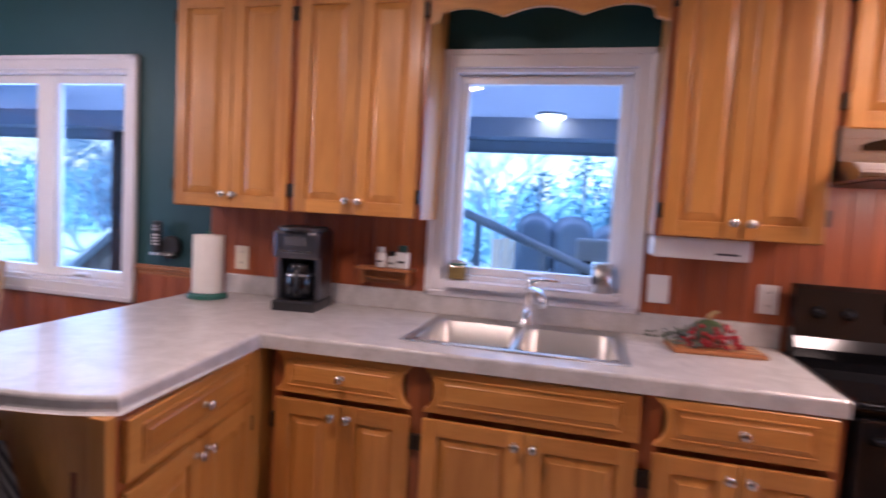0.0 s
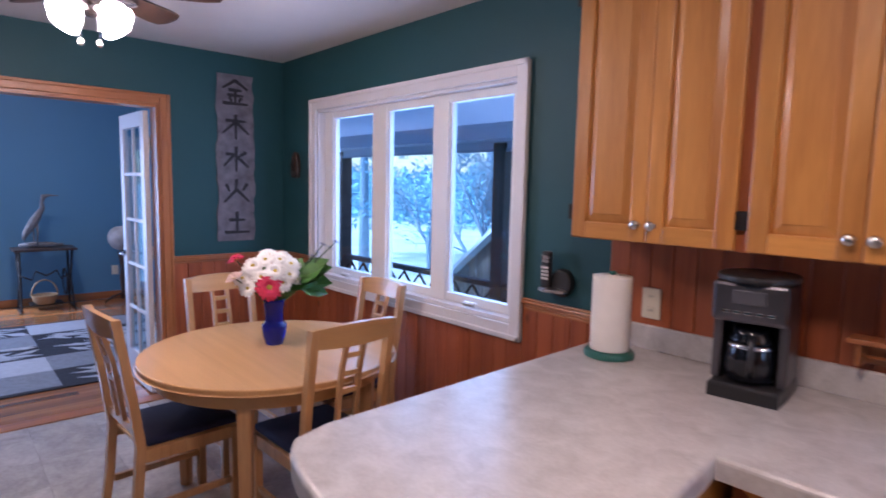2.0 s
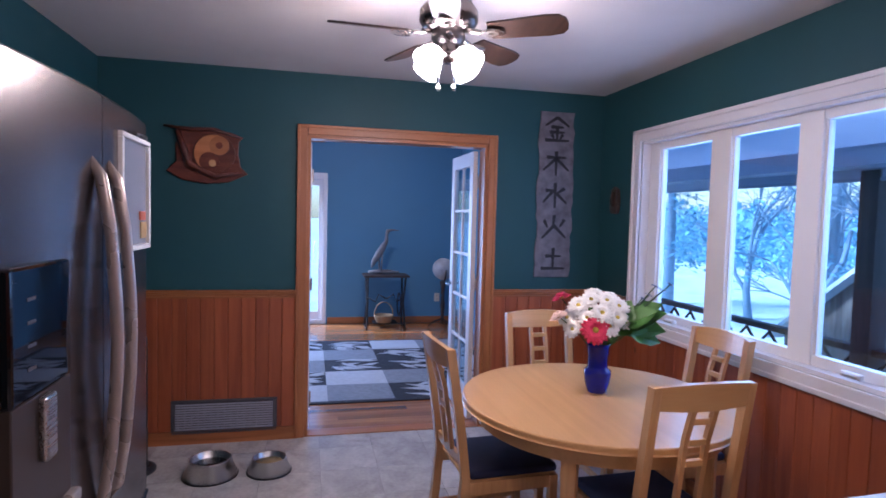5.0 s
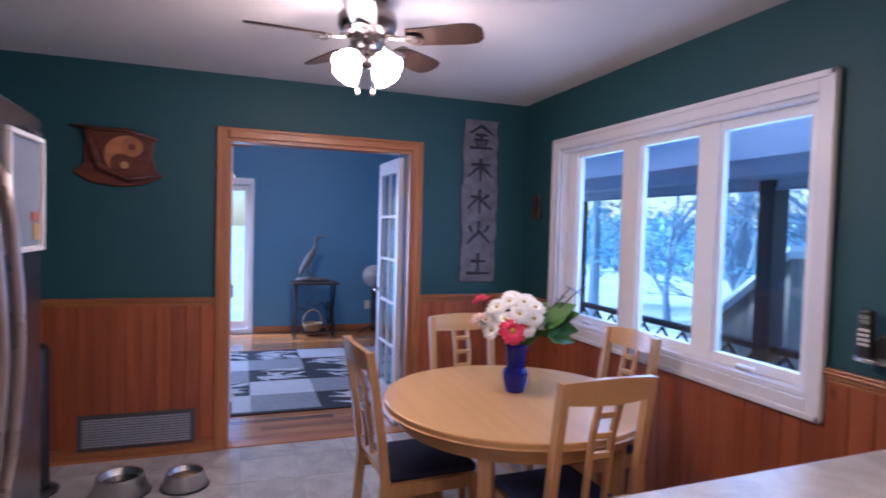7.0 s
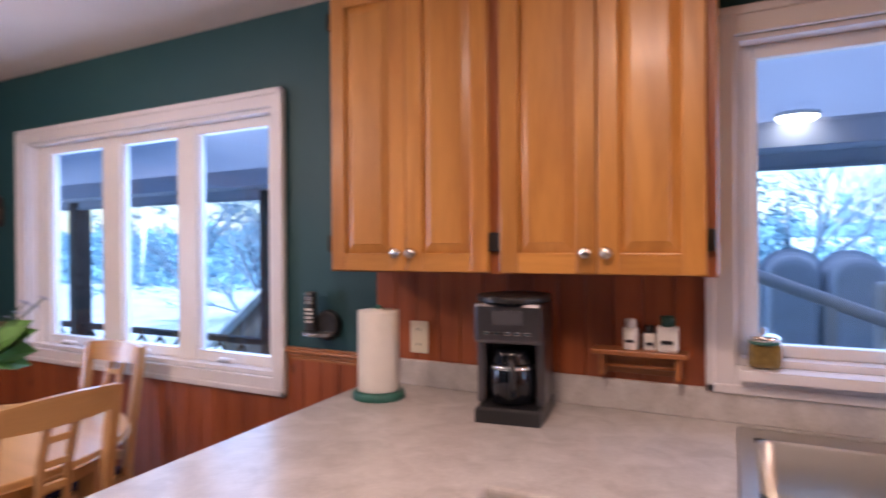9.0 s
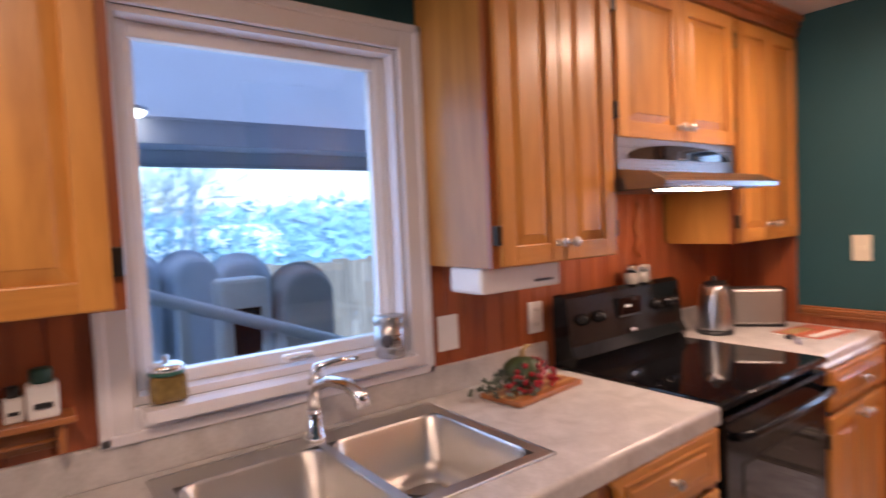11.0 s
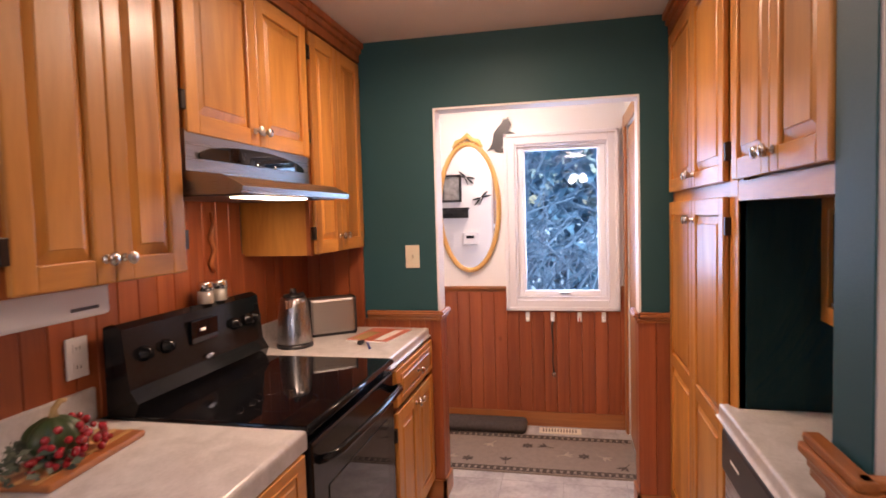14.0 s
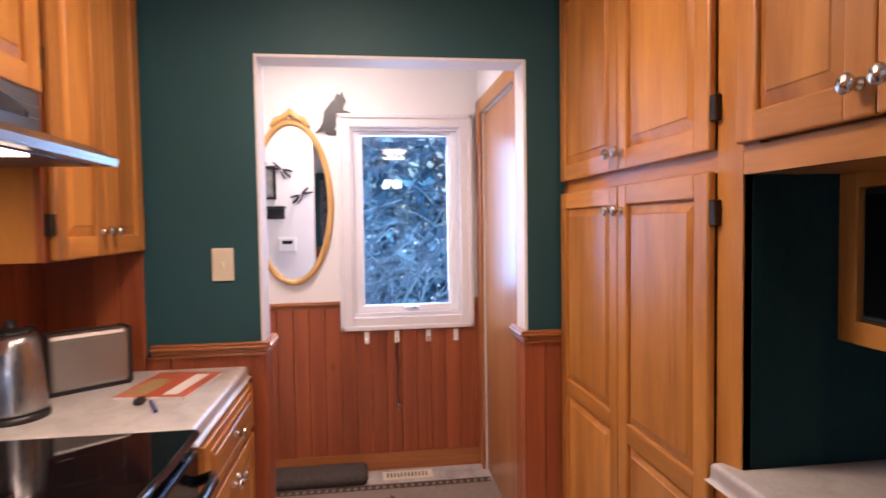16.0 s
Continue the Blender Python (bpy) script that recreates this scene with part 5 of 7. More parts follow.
for i in range(17):
    u = i / 16
    row = []
    for j in range(15):
        v = j / 14
        wv = (0.06 + 0.16 * u)
        x = (v - 0.5) * 2 * wv
        row.append(bm.verts.new((x, -0.012 - 0.016 * abs(math.sin(v * 9.0 + 0.6)) * (0.35 + u), 0.36 * (1 - u))))
    grid.append(row)
for i in range(16):
    for j in range(14):
        bm.faces.new((grid[i][j], grid[i][j + 1], grid[i + 1][j + 1], grid[i + 1][j])).smooth = True
bmesh.ops.solidify(bm, geom=bm.faces[:], thickness=0.004)
tw = thing("dish_towel", pose(1.09, 2.123, 0.42, 0, 0, -5), "black and cream striped dish towel hanging on the peninsula end", "towel")
part("cloth", bm, m_, tw)
part("towel_ring", tube(bmesh.new(), [(0.016 * math.cos(radians(a)), -0.016, 0.366 + 0.016 * math.sin(radians(a))) for a in range(0, 360, 20)], 0.004, 8, closed=True), M_NICKEL, tw)
part("ring_mount", boxes((-0.015, 0.015, -0.016, 0.01, 0.374, 0.396, 0.003)), M_NICKEL, tw)

# flush ceiling lamp
kl = thing("ceiling_lamp", (3.85, 2.58, 2.385), "round frosted glass ceiling lamp, switched on", "ceiling lamp")
part("pan", lathe(bmesh.new(), [(0.15, 0.0), (0.155, -0.012), (0.15, -0.022), (0, -0.022)], None, 36), M_NICKEL, kl)
part("shade", lathe(bmesh.new(), [(0.165, -0.02), (0.168, -0.03), (0.15, -0.06), (0.10, -0.085), (0.03, -0.097), (0, -0.098)], None, 36), glow("frosted_shade", (1.0, 0.88, 0.70), 5.0), kl)
copy_thing(kl, pose(1.47, 2.12, CEIL))

# ---------------------------------------------------------------- dining area
M_NAVY = plain("navy_cushion_fabric", (0.012, 0.016, 0.055), rough=0.95, var=0.12, scale=40, bump=0.5, bump_scale=500)
TX, TY, TH = -0.652, 2.745, 0.735
tb = thing("dining_table", (TX, TY, 0), "round pale beech dining table with four square legs", "dining table")
part("tabletop", slab(bmesh.new(), ellipse(0, 0, 0.578, 0.578, 72), TH - 0.026, TH, 0.007, bev_bottom=True), M_BEECHX, tb)
bm = bmesh.new()
o, i_ = ellipse(0, 0, 0.515, 0.515, 56), ellipse(0, 0, 0.495, 0.495, 56)
part("apron", slab(bm, o, TH - 0.10, TH - 0.027, hole=i_), M_BEECHX, tb)
for a in (-38, 38, 142, 218):
    x, y = 0.47 * math.cos(radians(a)), 0.47 * math.sin(radians(a))
    bm = bmesh.new()
    r = bmesh.ops.create_cube(bm, size=1, matrix=Matrix.LocRotScale((0, 0, (TH - 0.027) / 2), None, (0.058, 0.058, TH - 0.027)))
    for v in bm.verts:
        if v.co.z < 0.1:
            v.co.x *= 0.78
            v.co.y *= 0.78
    bmesh.ops.bevel(bm, geom=bm.edges[:], offset=0.005, segments=2, affect="EDGES")
    bmesh.ops.transform(bm, matrix=pose(x, y, 0, 0, 0, a), verts=bm.verts[:])
    part("leg", bm, M_BEECH, tb)


def dining_chair(m, label):
    """A beech chair with a ladder splat; back at y = 0, seat towards +y."""
    c = thing("dining_chair", m, label, "dining chair", "chairs round the table")
    w, lean = 0.180, 0.075

    def yb(z):
        return -lean * max(0.0, (z - 0.44) / 0.52) ** 1.15
    for s in (-1, 1):
        bm = bmesh.new()
        zs = [0.0, 0.22, 0.44, 0.62, 0.80, 0.975]
        prev = None
        for z in zs:
            yy = yb(z) - 0.05 * max(0.0, (0.44 - z) / 0.44) ** 1.5
            t = 0.018 if z > 0.05 else 0.014
            ring = [bm.verts.new((s * w + dx * 0.0155, yy + dy * t, z)) for dx, dy in ((-1, -1), (1, -1), (1, 1), (-1, 1))]
            if prev:
                for k in range(4):
                    bm.faces.new((prev[k], prev[(k + 1) % 4], ring[(k + 1) % 4], ring[k]))
            else:
                bm.faces.new(list(reversed(ring)))
            prev = ring
        bm.faces.new(prev)
        bmesh.ops.bevel(bm, geom=[e for e in bm.edges if len(e.link_faces) == 2 and e.calc_face_angle(0) > 1], offset=0.004, segments=2, affect="EDGES")
        part("back_leg", bm, M_BEECH, c)
        part("front_leg", boxes((s * w - 0.018, s * w + 0.018, 0.375, 0.411, 0, 0.425, 0.004)), M_BEECH, c)
        part("side_rail", boxes((s * w - 0.011, s * w + 0.011, 0.015, 0.376, 0.37, 0.425, 0.003)), M_BEECH, c)
        part("stretcher", boxes((s * w - 0.009, s * w + 0.009, 0.0, 0.376, 0.16, 0.19, 0.003)), M_BEECH, c)
    bm, prev = bmesh.new(), None
    for k in range(13):
        u = -1 + 2 * k / 12
        bow = -0.022 * (1 - u * u)
        z0, z1 = 0.900 - 0.008 * (1 - u * u), 0.975 + 0.012 * (1 - u * u)
        ring = [bm.verts.new((u * (w + 0.012), yb(z) + bow + d, z)) for z, d in ((z0, -0.012), (z1, -0.012), (z1, 0.012), (z0, 0.012))]
        if prev:
            for q in range(4):
                bm.faces.new((prev[q], prev[(q + 1) % 4], ring[(q + 1) % 4], ring[q]))
        else:
            bm.faces.new(list(reversed(ring)))
        prev = ring
    bm.faces.new(prev)
    bmesh.ops.recalc_face_normals(bm, faces=bm.faces[:])
    part("top_rail", bm, M_BEECHX, c)
    part("lower_rail", boxes((-w + 0.012, w - 0.012, yb(0.50) - 0.008, yb(0.50) + 0.010, 0.48, 0.52, 0.003)), M_BEECHX, c)
    for x in (-0.042, 0.042):
        bm = bmesh.new()
        tube(bm, [(x, yb(z) - 0.016 * (z > 0.86) - 0.006, z) for z in (0.515, 0.65, 0.78, 0.905)], 0.013, 4)
        part("splat", bm, M_BEECH, c, smooth=False)
    for z in (0.70, 0.775, 0.85):
        part("rung", boxes((-0.035, 0.035, yb(z) - 0.017, yb(z) + 0.004, z - 0.011, z + 0.011, 0.003)), M_BEECHX, c)
    part("front_rail", boxes((-w + 0.016, w - 0.016, 0.383, 0.403, 0.37, 0.425, 0.003)), M_BEECHX, c)
    part("seat", boxes((-w + 0.004, w - 0.004, 0.014, 0.405, 0.415, 0.43, 0.004)), M_BEECHX, c)
    bm = boxes((-w - 0.006, w + 0.006, 0.022, 0.415, 0.430, 0.468, 0.016))
    part("cushion", bm, M_NAVY, c, "navy blue fabric seat cushion", smooth=True)
    return c


CH = "beech dining chair with a ladder back and a navy cushion"
ch = dining_chair(pose(-0.765, 2.135, 0, 0, 0, 4), CH + ", seen edge-on by the table")
for x, y, a in ((-0.075, 2.775, 92), (-1.345, 2.79, -88), (-0.765, 3.385, 181)):
    copy_thing(ch, pose(x, y, 0, 0, 0, a))
for o_ in list(scene.objects):
    if o_.name.startswith("dining_chair"):
        o_["label"] = CH

# blue vase of flowers
m_, n_, l_, b_ = nodes_of("cobalt_glass")
b_.inputs["Base Color"].default_value, b_.inputs["Roughness"].default_value = (0.006, 0.014, 0.36, 1), 0.04
b_.inputs["Transmission Weight"].default_value, b_.inputs["IOR"].default_value = 0.35, 1.45
vs_ = thing("vase", (-0.715, 2.785, TH), "cobalt blue glass vase with a waisted neck", "vase")
part("vase_body", lathe(bmesh.new(), [(0.040, 0), (0.043, 0.004), (0.055, 0.045), (0.060, 0.085), (0.058, 0.10), (0.046, 0.108), (0.043, 0.118), (0.044, 0.16), (0.050, 0.205), (0.054, 0.222), (0.050, 0.222), (0.040, 0.16), (0.038, 0.118), (0.0, 0.11)], None, 36), m_, vs_)
M_PETAL = plain("white_petal", (0.80, 0.79, 0.74), rough=0.7, var=0.05, scale=60)
M_PINK = plain("hot_pink_petal", (0.70, 0.035, 0.10), rough=0.6, var=0.12, scale=60)
M_YEL = plain("yellow_flower_eye", (0.45, 0.34, 0.05), rough=0.8, var=0.2, scale=200)
M_LEAF = plain("bright_green_leaf", (0.055, 0.17, 0.025), rough=0.45, var=0.2, scale=30)
M_STALK = plain("flower_stalk", (0.04, 0.09, 0.03), rough=0.6, var=0.1)
M_BLUEF = plain("pale_blue_blossom", (0.30, 0.36, 0.52), rough=0.7, var=0.15, scale=60)
rf = random.Random(11)
VB = Vector((-0.715, 2.785, TH))


def blossom(name, at, face, size, petals, mat, label, layers=2, eye=M_YEL, group="flowers in the vase"):
    """A daisy-like head of narrow petals round an eye, on a stalk from the vase's neck."""
    at, face = Vector(at), Vector(face).normalized()
    f = thing(name, Matrix.Translation(VB), label, "flower", group)
    q = face.to_track_quat("Z", "Y").to_matrix().to_4x4()
    bm = bmesh.new()
    for ly in range(layers):
        for i in range(petals):
            a = 2 * math.pi * (i + 0.5 * ly) / petals + rf.uniform(-0.08, 0.08)
            L, wd = size * rf.uniform(0.88, 1.05) * (1 - 0.22 * ly), size * 0.17 * 8 / petals ** 0.75
            lift = size * (0.10 + 0.24 * ly)
            pts = [(0.12, -0.35, 0), (0.55, -1.0, 0.55), (0.88, -0.75, 0.35), (1.0, 0, 0.15), (0.88, 0.75, 0.35), (0.55, 1.0, 0.55), (0.12, 0.35, 0)]
            vv = []
            for r, s, hgt in pts:
                p = Vector((r * L * math.cos(a) - s * wd * math.sin(a), r * L * math.sin(a) + s * wd * math.cos(a), lift * (0.4 + hgt) + (0.10 * size if r == 1.0 else 0)))
                vv.append(bm.verts.new(at + (q @ p)))
            bm.faces.new(vv)
    part("petals", bm, mat, f)
    bm = bmesh.new()
    bmesh.ops.create_icosphere(bm, subdivisions=2, radius=size * 0.24, matrix=Matrix.Translation(at + face * size * 0.12) @ q @ Matrix.Diagonal((1, 1, 0.5, 1)))
    part("eye", bm, eye, f, smooth=True)
    neck = Vector((rf.uniform(-0.02, 0.02), rf.uniform(-0.02, 0.02), 0.16))
    part("stalk", tube(bmesh.new(), [neck, neck.lerp(at, 0.55) + Vector((0, 0, 0.02)), at], 0.0028, 6), M_STALK, f)


east = Vector((0.93, -0.30, 0))
right = Vector((0.30, 0.93, 0))
for u, v, d in ((-0.16, 0.37, 0.0), (-0.11, 0.43, 0.02), (-0.045, 0.455, 0.0), (0.03, 0.455, 0.01), (0.085, 0.435, 0.03), (-0.075, 0.385, 0.07), (-0.005, 0.41, 0.08), (0.07, 0.39, 0.07), (0.03, 0.355, 0.09), (0.10, 0.375, 0.04), (-0.14, 0.33, 0.05), (-0.02, 0.47, -0.06), (0.06, 0.46, -0.06), (-0.10, 0.40, -0.07)):
    at = right * u * 0.9 + east * d + Vector((0, 0, v - 0.045))
    blossom("white_daisy", at, at * 0.8 - Vector((0, 0, 0.15)) + east * 0.22 + Vector((0, 0, 0.1)), rf.uniform(0.046, 0.056), 15, M_PETAL, "white chrysanthemum bloom in the blue vase")
at = right * -0.035 + east * 0.10 + Vector((0, 0, 0.295))
blossom("gerbera", at, east + Vector((0, 0, 0.25)), 0.068, 18, M_PINK, "hot pink gerbera in the blue vase", 2)
at = right * -0.17 + east * -0.02 + Vector((0, 0, 0.41))
blossom("carnation", at, at, 0.05, 14, M_PINK, "deep pink carnation in the blue vase", 3)
at = right * -0.185 + east * 0.04 + Vector((0, 0, 0.335))
blossom("carnation", at, at, 0.046, 14, plain("blush_petal", (0.74, 0.52, 0.45), rough=0.7, var=0.08, scale=60), "blush pink carnation in the blue vase", 3)
for k in range(5):
    at = right * (0.19 + 0.03 * k) + east * rf.uniform(-0.05, 0.05) + Vector((0, 0, 0.42 + 0.018 * k + rf.uniform(-0.03, 0.03)))
    blossom("blue_statice", at, at, 0.022, 7, M_BLUEF, "pale blue sprig in the blue vase", 2, M_BLUEF)
fol = thing("foliage", Matrix.Translation(VB), "broad green leaves in the blue vase", "foliage")
for k in range(26):
    u = rf.uniform(0.06, 0.22) if k > 5 else rf.uniform(-0.1, 0.1)
    base = right * u * 0.6 + east * rf.uniform(-0.04, 0.08) + Vector((0, 0, rf.uniform(0.25, 0.33)))
    tip = (right * (u + 0.06) + east * rf.uniform(-0.08, 0.10) + Vector((0, 0, rf.uniform(0.24, 0.42)))) if k > 5 else base + Vector((rf.uniform(-0.05, 0.05), rf.uniform(-0.05, 0.05), 0.07))
    d = tip - base
    s = d.cross(Vector((0.4, -0.2, 1))).normalized() * (0.020 + d.length * 0.36)
    up = s.cross(d).normalized() * 0.012
    bm = bmesh.new()
    vs = [bm.verts.new(p) for p in (base, base + d * 0.3 + s * 0.9 + up, base + d * 0.65 + s * 0.85 + up, tip, base + d * 0.65 - s * 0.85 + up, base + d * 0.3 - s * 0.9 + up)]
    mid1, mid2 = bm.verts.new(base + d * 0.3), bm.verts.new(base + d * 0.65)
    for q in ((0, 1, 6), (1, 2, 7, 6), (2, 3, 7), (3, 4, 7), (4, 5, 6, 7), (5, 0, 6)):
        al = vs + [mid1, mid2]
        bm.faces.new([al[i] for i in q])
    tube(bm, [Vector((0, 0, 0.17)), base], 0.002, 5)
    part("leaf", bm, M_LEAF, fol)

# ceiling fan with its lamps
FX, FY, FZ = FAN[0], FAN[1], 2.235
fan = thing("ceiling_fan", (FX, FY, CEIL), "pewter ceiling fan with dark blades and lit glass shades", "ceiling fan")
M_PEWTER = plain("pewter_metal", (0.20, 0.17, 0.16), rough=0.28, metal=1.0, var=0.06)
part("motor_housing", lathe(bmesh.new(), [(0.075, 0.0), (0.085, -0.03), (0.095, -0.06), (0.118, -0.09), (0.120, -0.13), (0.105, -0.155), (0.08, -0.168), (0, -0.168)], None, 40), M_PEWTER, fan)
part("light_kit", lathe(bmesh.new(), [(0.068, -0.166), (0.07, -0.20), (0.055, -0.22), (0.05, -0.245), (0.062, -0.26), (0.05, -0.285), (0.02, -0.295), (0, -0.297)], None, 32), M_PEWTER, fan)
for k in range(5):
    a = -16 + 72 * k
    R_ = pose(0, 0, FZ - CEIL, 0, 0, a)
    out = [(0.175, -0.052), (0.40, -0.064), (0.455, -0.058), (0.478, -0.03), (0.482, 0.0), (0.478, 0.03), (0.455, 0.058), (0.40, 0.064), (0.175, 0.052), (0.165, 0.0)]
    bl = part("blade", slab(bmesh.new(), out, -0.004, 0.004, m=R_ @ pose(0, 0, 0, -16, 0, 0)), M_FANW, fan)
    bm = tube(bmesh.new(), [(0.07, 0, 0.01), (0.12, 0, 0.0), (0.15, 0, -0.006)], [0.013, 0.010, 0.009], 8)
    slab(bm, ellipse(0.185, 0, 0.050, 0.040, 24), -0.014, -0.006, 0.002, hole=ellipse(0.180, 0, 0.012, 0.010, 12))
    bmesh.ops.transform(bm, matrix=R_, verts=bm.verts[:])
    part("blade_bracket", bm, M_NICKEL, fan)
M_SHADE = glow("lit_glass_shade", (1.0, 0.93, 0.84), 11.0)
for k in range(4):
    a = 35 + 90 * k
    T_ = pose(0, 0, -0.240, 0, 0, a) @ pose(0.045, 0, 0, 0, 132, 0) @ Matrix.Scale(0.86, 4)
    arm = part("lamp_arm", tube(bmesh.new(), [T_ @ Vector((0, 0, 0)), T_ @ Vector((0, 0, 0.035))], 0.013, 10), M_PEWTER, fan)
    bm = lathe(bmesh.new(), [(0.018, 0.03), (0.03, 0.038), (0.048, 0.06), (0.058, 0.085), (0.055, 0.11), (0.062, 0.125), (0.066, 0.13), (0.060, 0.128), (0.050, 0.108), (0.045, 0.07), (0.02, 0.045)], T_, 24)
    sh_ = part("shade", bm, M_SHADE, fan, "glowing frosted glass shade")
for x, y, L in ((0.03, 0.02, 0.10), (-0.03, -0.03, 0.09)):
    pc = part("pull_chain", tube(bmesh.new(), [(x, y, -0.28), (x, y, -0.29 - L)], 0.0018, 6), M_CHROME, fan)
    part("pull_knob", lathe(bmesh.new(), [(0.002, 0.03), (0.008, 0.02), (0.010, 0.008), (0.006, 0), (0, 0)], Matrix.Translation((x, y, -0.31 - L)), 12), M_NICKEL, pc)

# bamboo-paper scroll with five brushed signs
M_SCROLL = plain("grey_handmade_paper", (0.14, 0.125, 0.145), rough=0.55, var=0.42, scale=16, bump=1.0, bump_scale=28)
M_INK = plain("black_brush_ink", (0.012, 0.010, 0.012), rough=0.5, var=0.1)
scw, sch = 0.27, 1.19
sc_ = thing("wall_scroll", pose(WEST, 3.245, 1.085, 0, 0, 90), "long grey paper scroll with five black brushed signs", "scroll")
rs = random.Random(4)
lft = [(-scw / 2 + rs.uniform(-0.011, 0.011), sch * i / 24) for i in range(25)]
rgt = [(scw / 2 + rs.uniform(-0.011, 0.011), sch * i / 24) for i in range(25)]
part("sheet", slab(bmesh.new(), rgt + list(reversed(lft)), 0.004, 0.012, 0.003, m=UPRIGHT), M_SCROLL, sc_)


def stroke(bm, a, c, w0=0.017, w1=0.010):
    """One brush stroke from a to c, thick at its head, lying on the sheet."""
    a, c = Vector((a[0], 0, a[1])), Vector((c[0], 0, c[1]))
    d = (c - a).normalized()
    s = Vector((-d.z, 0, d.x))
    pts = [a - d * 0.006 + s * w0 * 0.3, a + s * w0 * 0.5, c + s * w1 * 0.5, c + d * 0.008, c - s * w1 * 0.5, a - s * w0 * 0.5]
    f = [bm.verts.new(p + Vector((0, -0.0145, 0))) for p in pts]
    g = [bm.verts.new(p + Vector((0, -0.0115, 0))) for p in pts]
    bm.faces.new(f)
    for i in range(6):
        bm.faces.new((f[i], g[i], g[(i + 1) % 6], f[(i + 1) % 6]))


SIGNS = (
    ("sign_metal", ((0, 90), (-75, 35)), ((0, 90), (75, 35)), ((-38, 25), (38, 25)), ((-45, -10), (45, -10)), ((0, 25), (0, -62)), ((-35, -25), (-22, -50)), ((35, -25), (22, -50)), ((-75, -65), (75, -65))),
    ("sign_wood", ((-60, 40), (60, 40)), ((0, 80), (0, -80)), ((0, 35), (-80, -45)), ((0, 35), (80, -45))),
    ("sign_water", ((0, 85), (0, -80)), ((-60, 35), (-12, 35)), ((-12, 35), (-75, -45)), ((60, 50), (10, 15)), ((10, 15), (75, -50))),
    ("sign_fire", ((0, 85), (-5, 10)), ((-5, 10), (-75, -70)), ((0, 15), (75, -65)), ((-65, 50), (-45, 5)), ((65, 55), (40, 10))),
    ("sign_earth", ((-48, 25), (48, 25)), ((0, 80), (0, -55)), ((-75, -60), (75, -60))),
)
for k, (nm, *strokes) in enumerate(SIGNS):
    bm, zc = bmesh.new(), sch - 0.135 - 0.232 * k
    for a, c in strokes:
        stroke(bm, (a[0] * 0.00118, zc + a[1] * 0.00105), (c[0] * 0.00118, zc + c[1] * 0.00105), 0.026, 0.015)
    part(nm, bm, M_INK, sc_, "black brushed sign")

# carved wooden plaque with two swirls
M_REDW = wood("dark_red_carved_wood", (0.06, 0.012, 0.008), (0.16, 0.04, 0.02), "x", rough=0.4, coat=0.2)
M_TANW = wood("tan_carved_wood", (0.34, 0.12, 0.04), (0.50, 0.20, 0.075), "x", rough=0.4, coat=0.2)
yy_ = thing("carved_plaque", pose(WEST, 0.885, 1.845, 0, 0, 90), "carved red wood plaque with a two-tone swirl disc", "wall plaque")
rag = [(-0.24, -0.10), (-0.14, -0.155), (0.0, -0.175), (0.13, -0.16), (0.245, -0.105), (0.20, -0.06), (0.185, 0.02), (0.19, 0.10), (0.215, 0.125), (0.15, 0.15), (0.02, 0.17), (-0.12, 0.165), (-0.225, 0.185), (-0.16, 0.15), (-0.185, 0.06), (-0.18, -0.04)]
part("slab", slab(bmesh.new(), rag, 0.003, 0.022, 0.006, m=UPRIGHT), M_REDW, yy_)
part("branch", tube(bmesh.new(), [(-0.25, -0.03, 0.175), (-0.10, -0.03, 0.16), (0.04, -0.034, 0.165), (0.20, -0.03, 0.12)], [0.006, 0.014, 0.013, 0.006], 8), M_REDW, yy_)
part("root", tube(bmesh.new(), [(-0.17, -0.03, 0.15), (-0.13, -0.034, 0.03), (-0.10, -0.034, -0.06), (0.05, -0.03, -0.13), (0.22, -0.028, -0.10)], [0.016, 0.022, 0.022, 0.018, 0.008], 8), M_REDW, yy_)
part("dark_half", slab(bmesh.new(), ellipse(0.045, 0.015, 0.125, 0.125, 40), 0.022, 0.030, 0.003, m=UPRIGHT), M_REDW, yy_)
part("pale_half", slab(bmesh.new(), ellipse(0.045, 0.015, 0.118, 0.118, 32, 60, 240), 0.030, 0.034, m=UPRIGHT), M_TANW, yy_)
part("pale_head", slab(bmesh.new(), ellipse(0.0745, 0.066, 0.059, 0.059, 28), 0.030, 0.0345, m=UPRIGHT), M_TANW, yy_)
part("dark_head", slab(bmesh.new(), ellipse(0.0155, -0.036, 0.059, 0.059, 28), 0.034, 0.0365, m=UPRIGHT), M_REDW, yy_)
part("dark_dot", slab(bmesh.new(), ellipse(0.0745, 0.066, 0.021, 0.021, 18), 0.034, 0.037, m=UPRIGHT), M_REDW, yy_)
part("pale_dot", slab(bmesh.new(), ellipse(0.035, -0.045, 0.022, 0.022, 18), 0.0365, 0.039, m=UPRIGHT), M_BEECH, yy_)

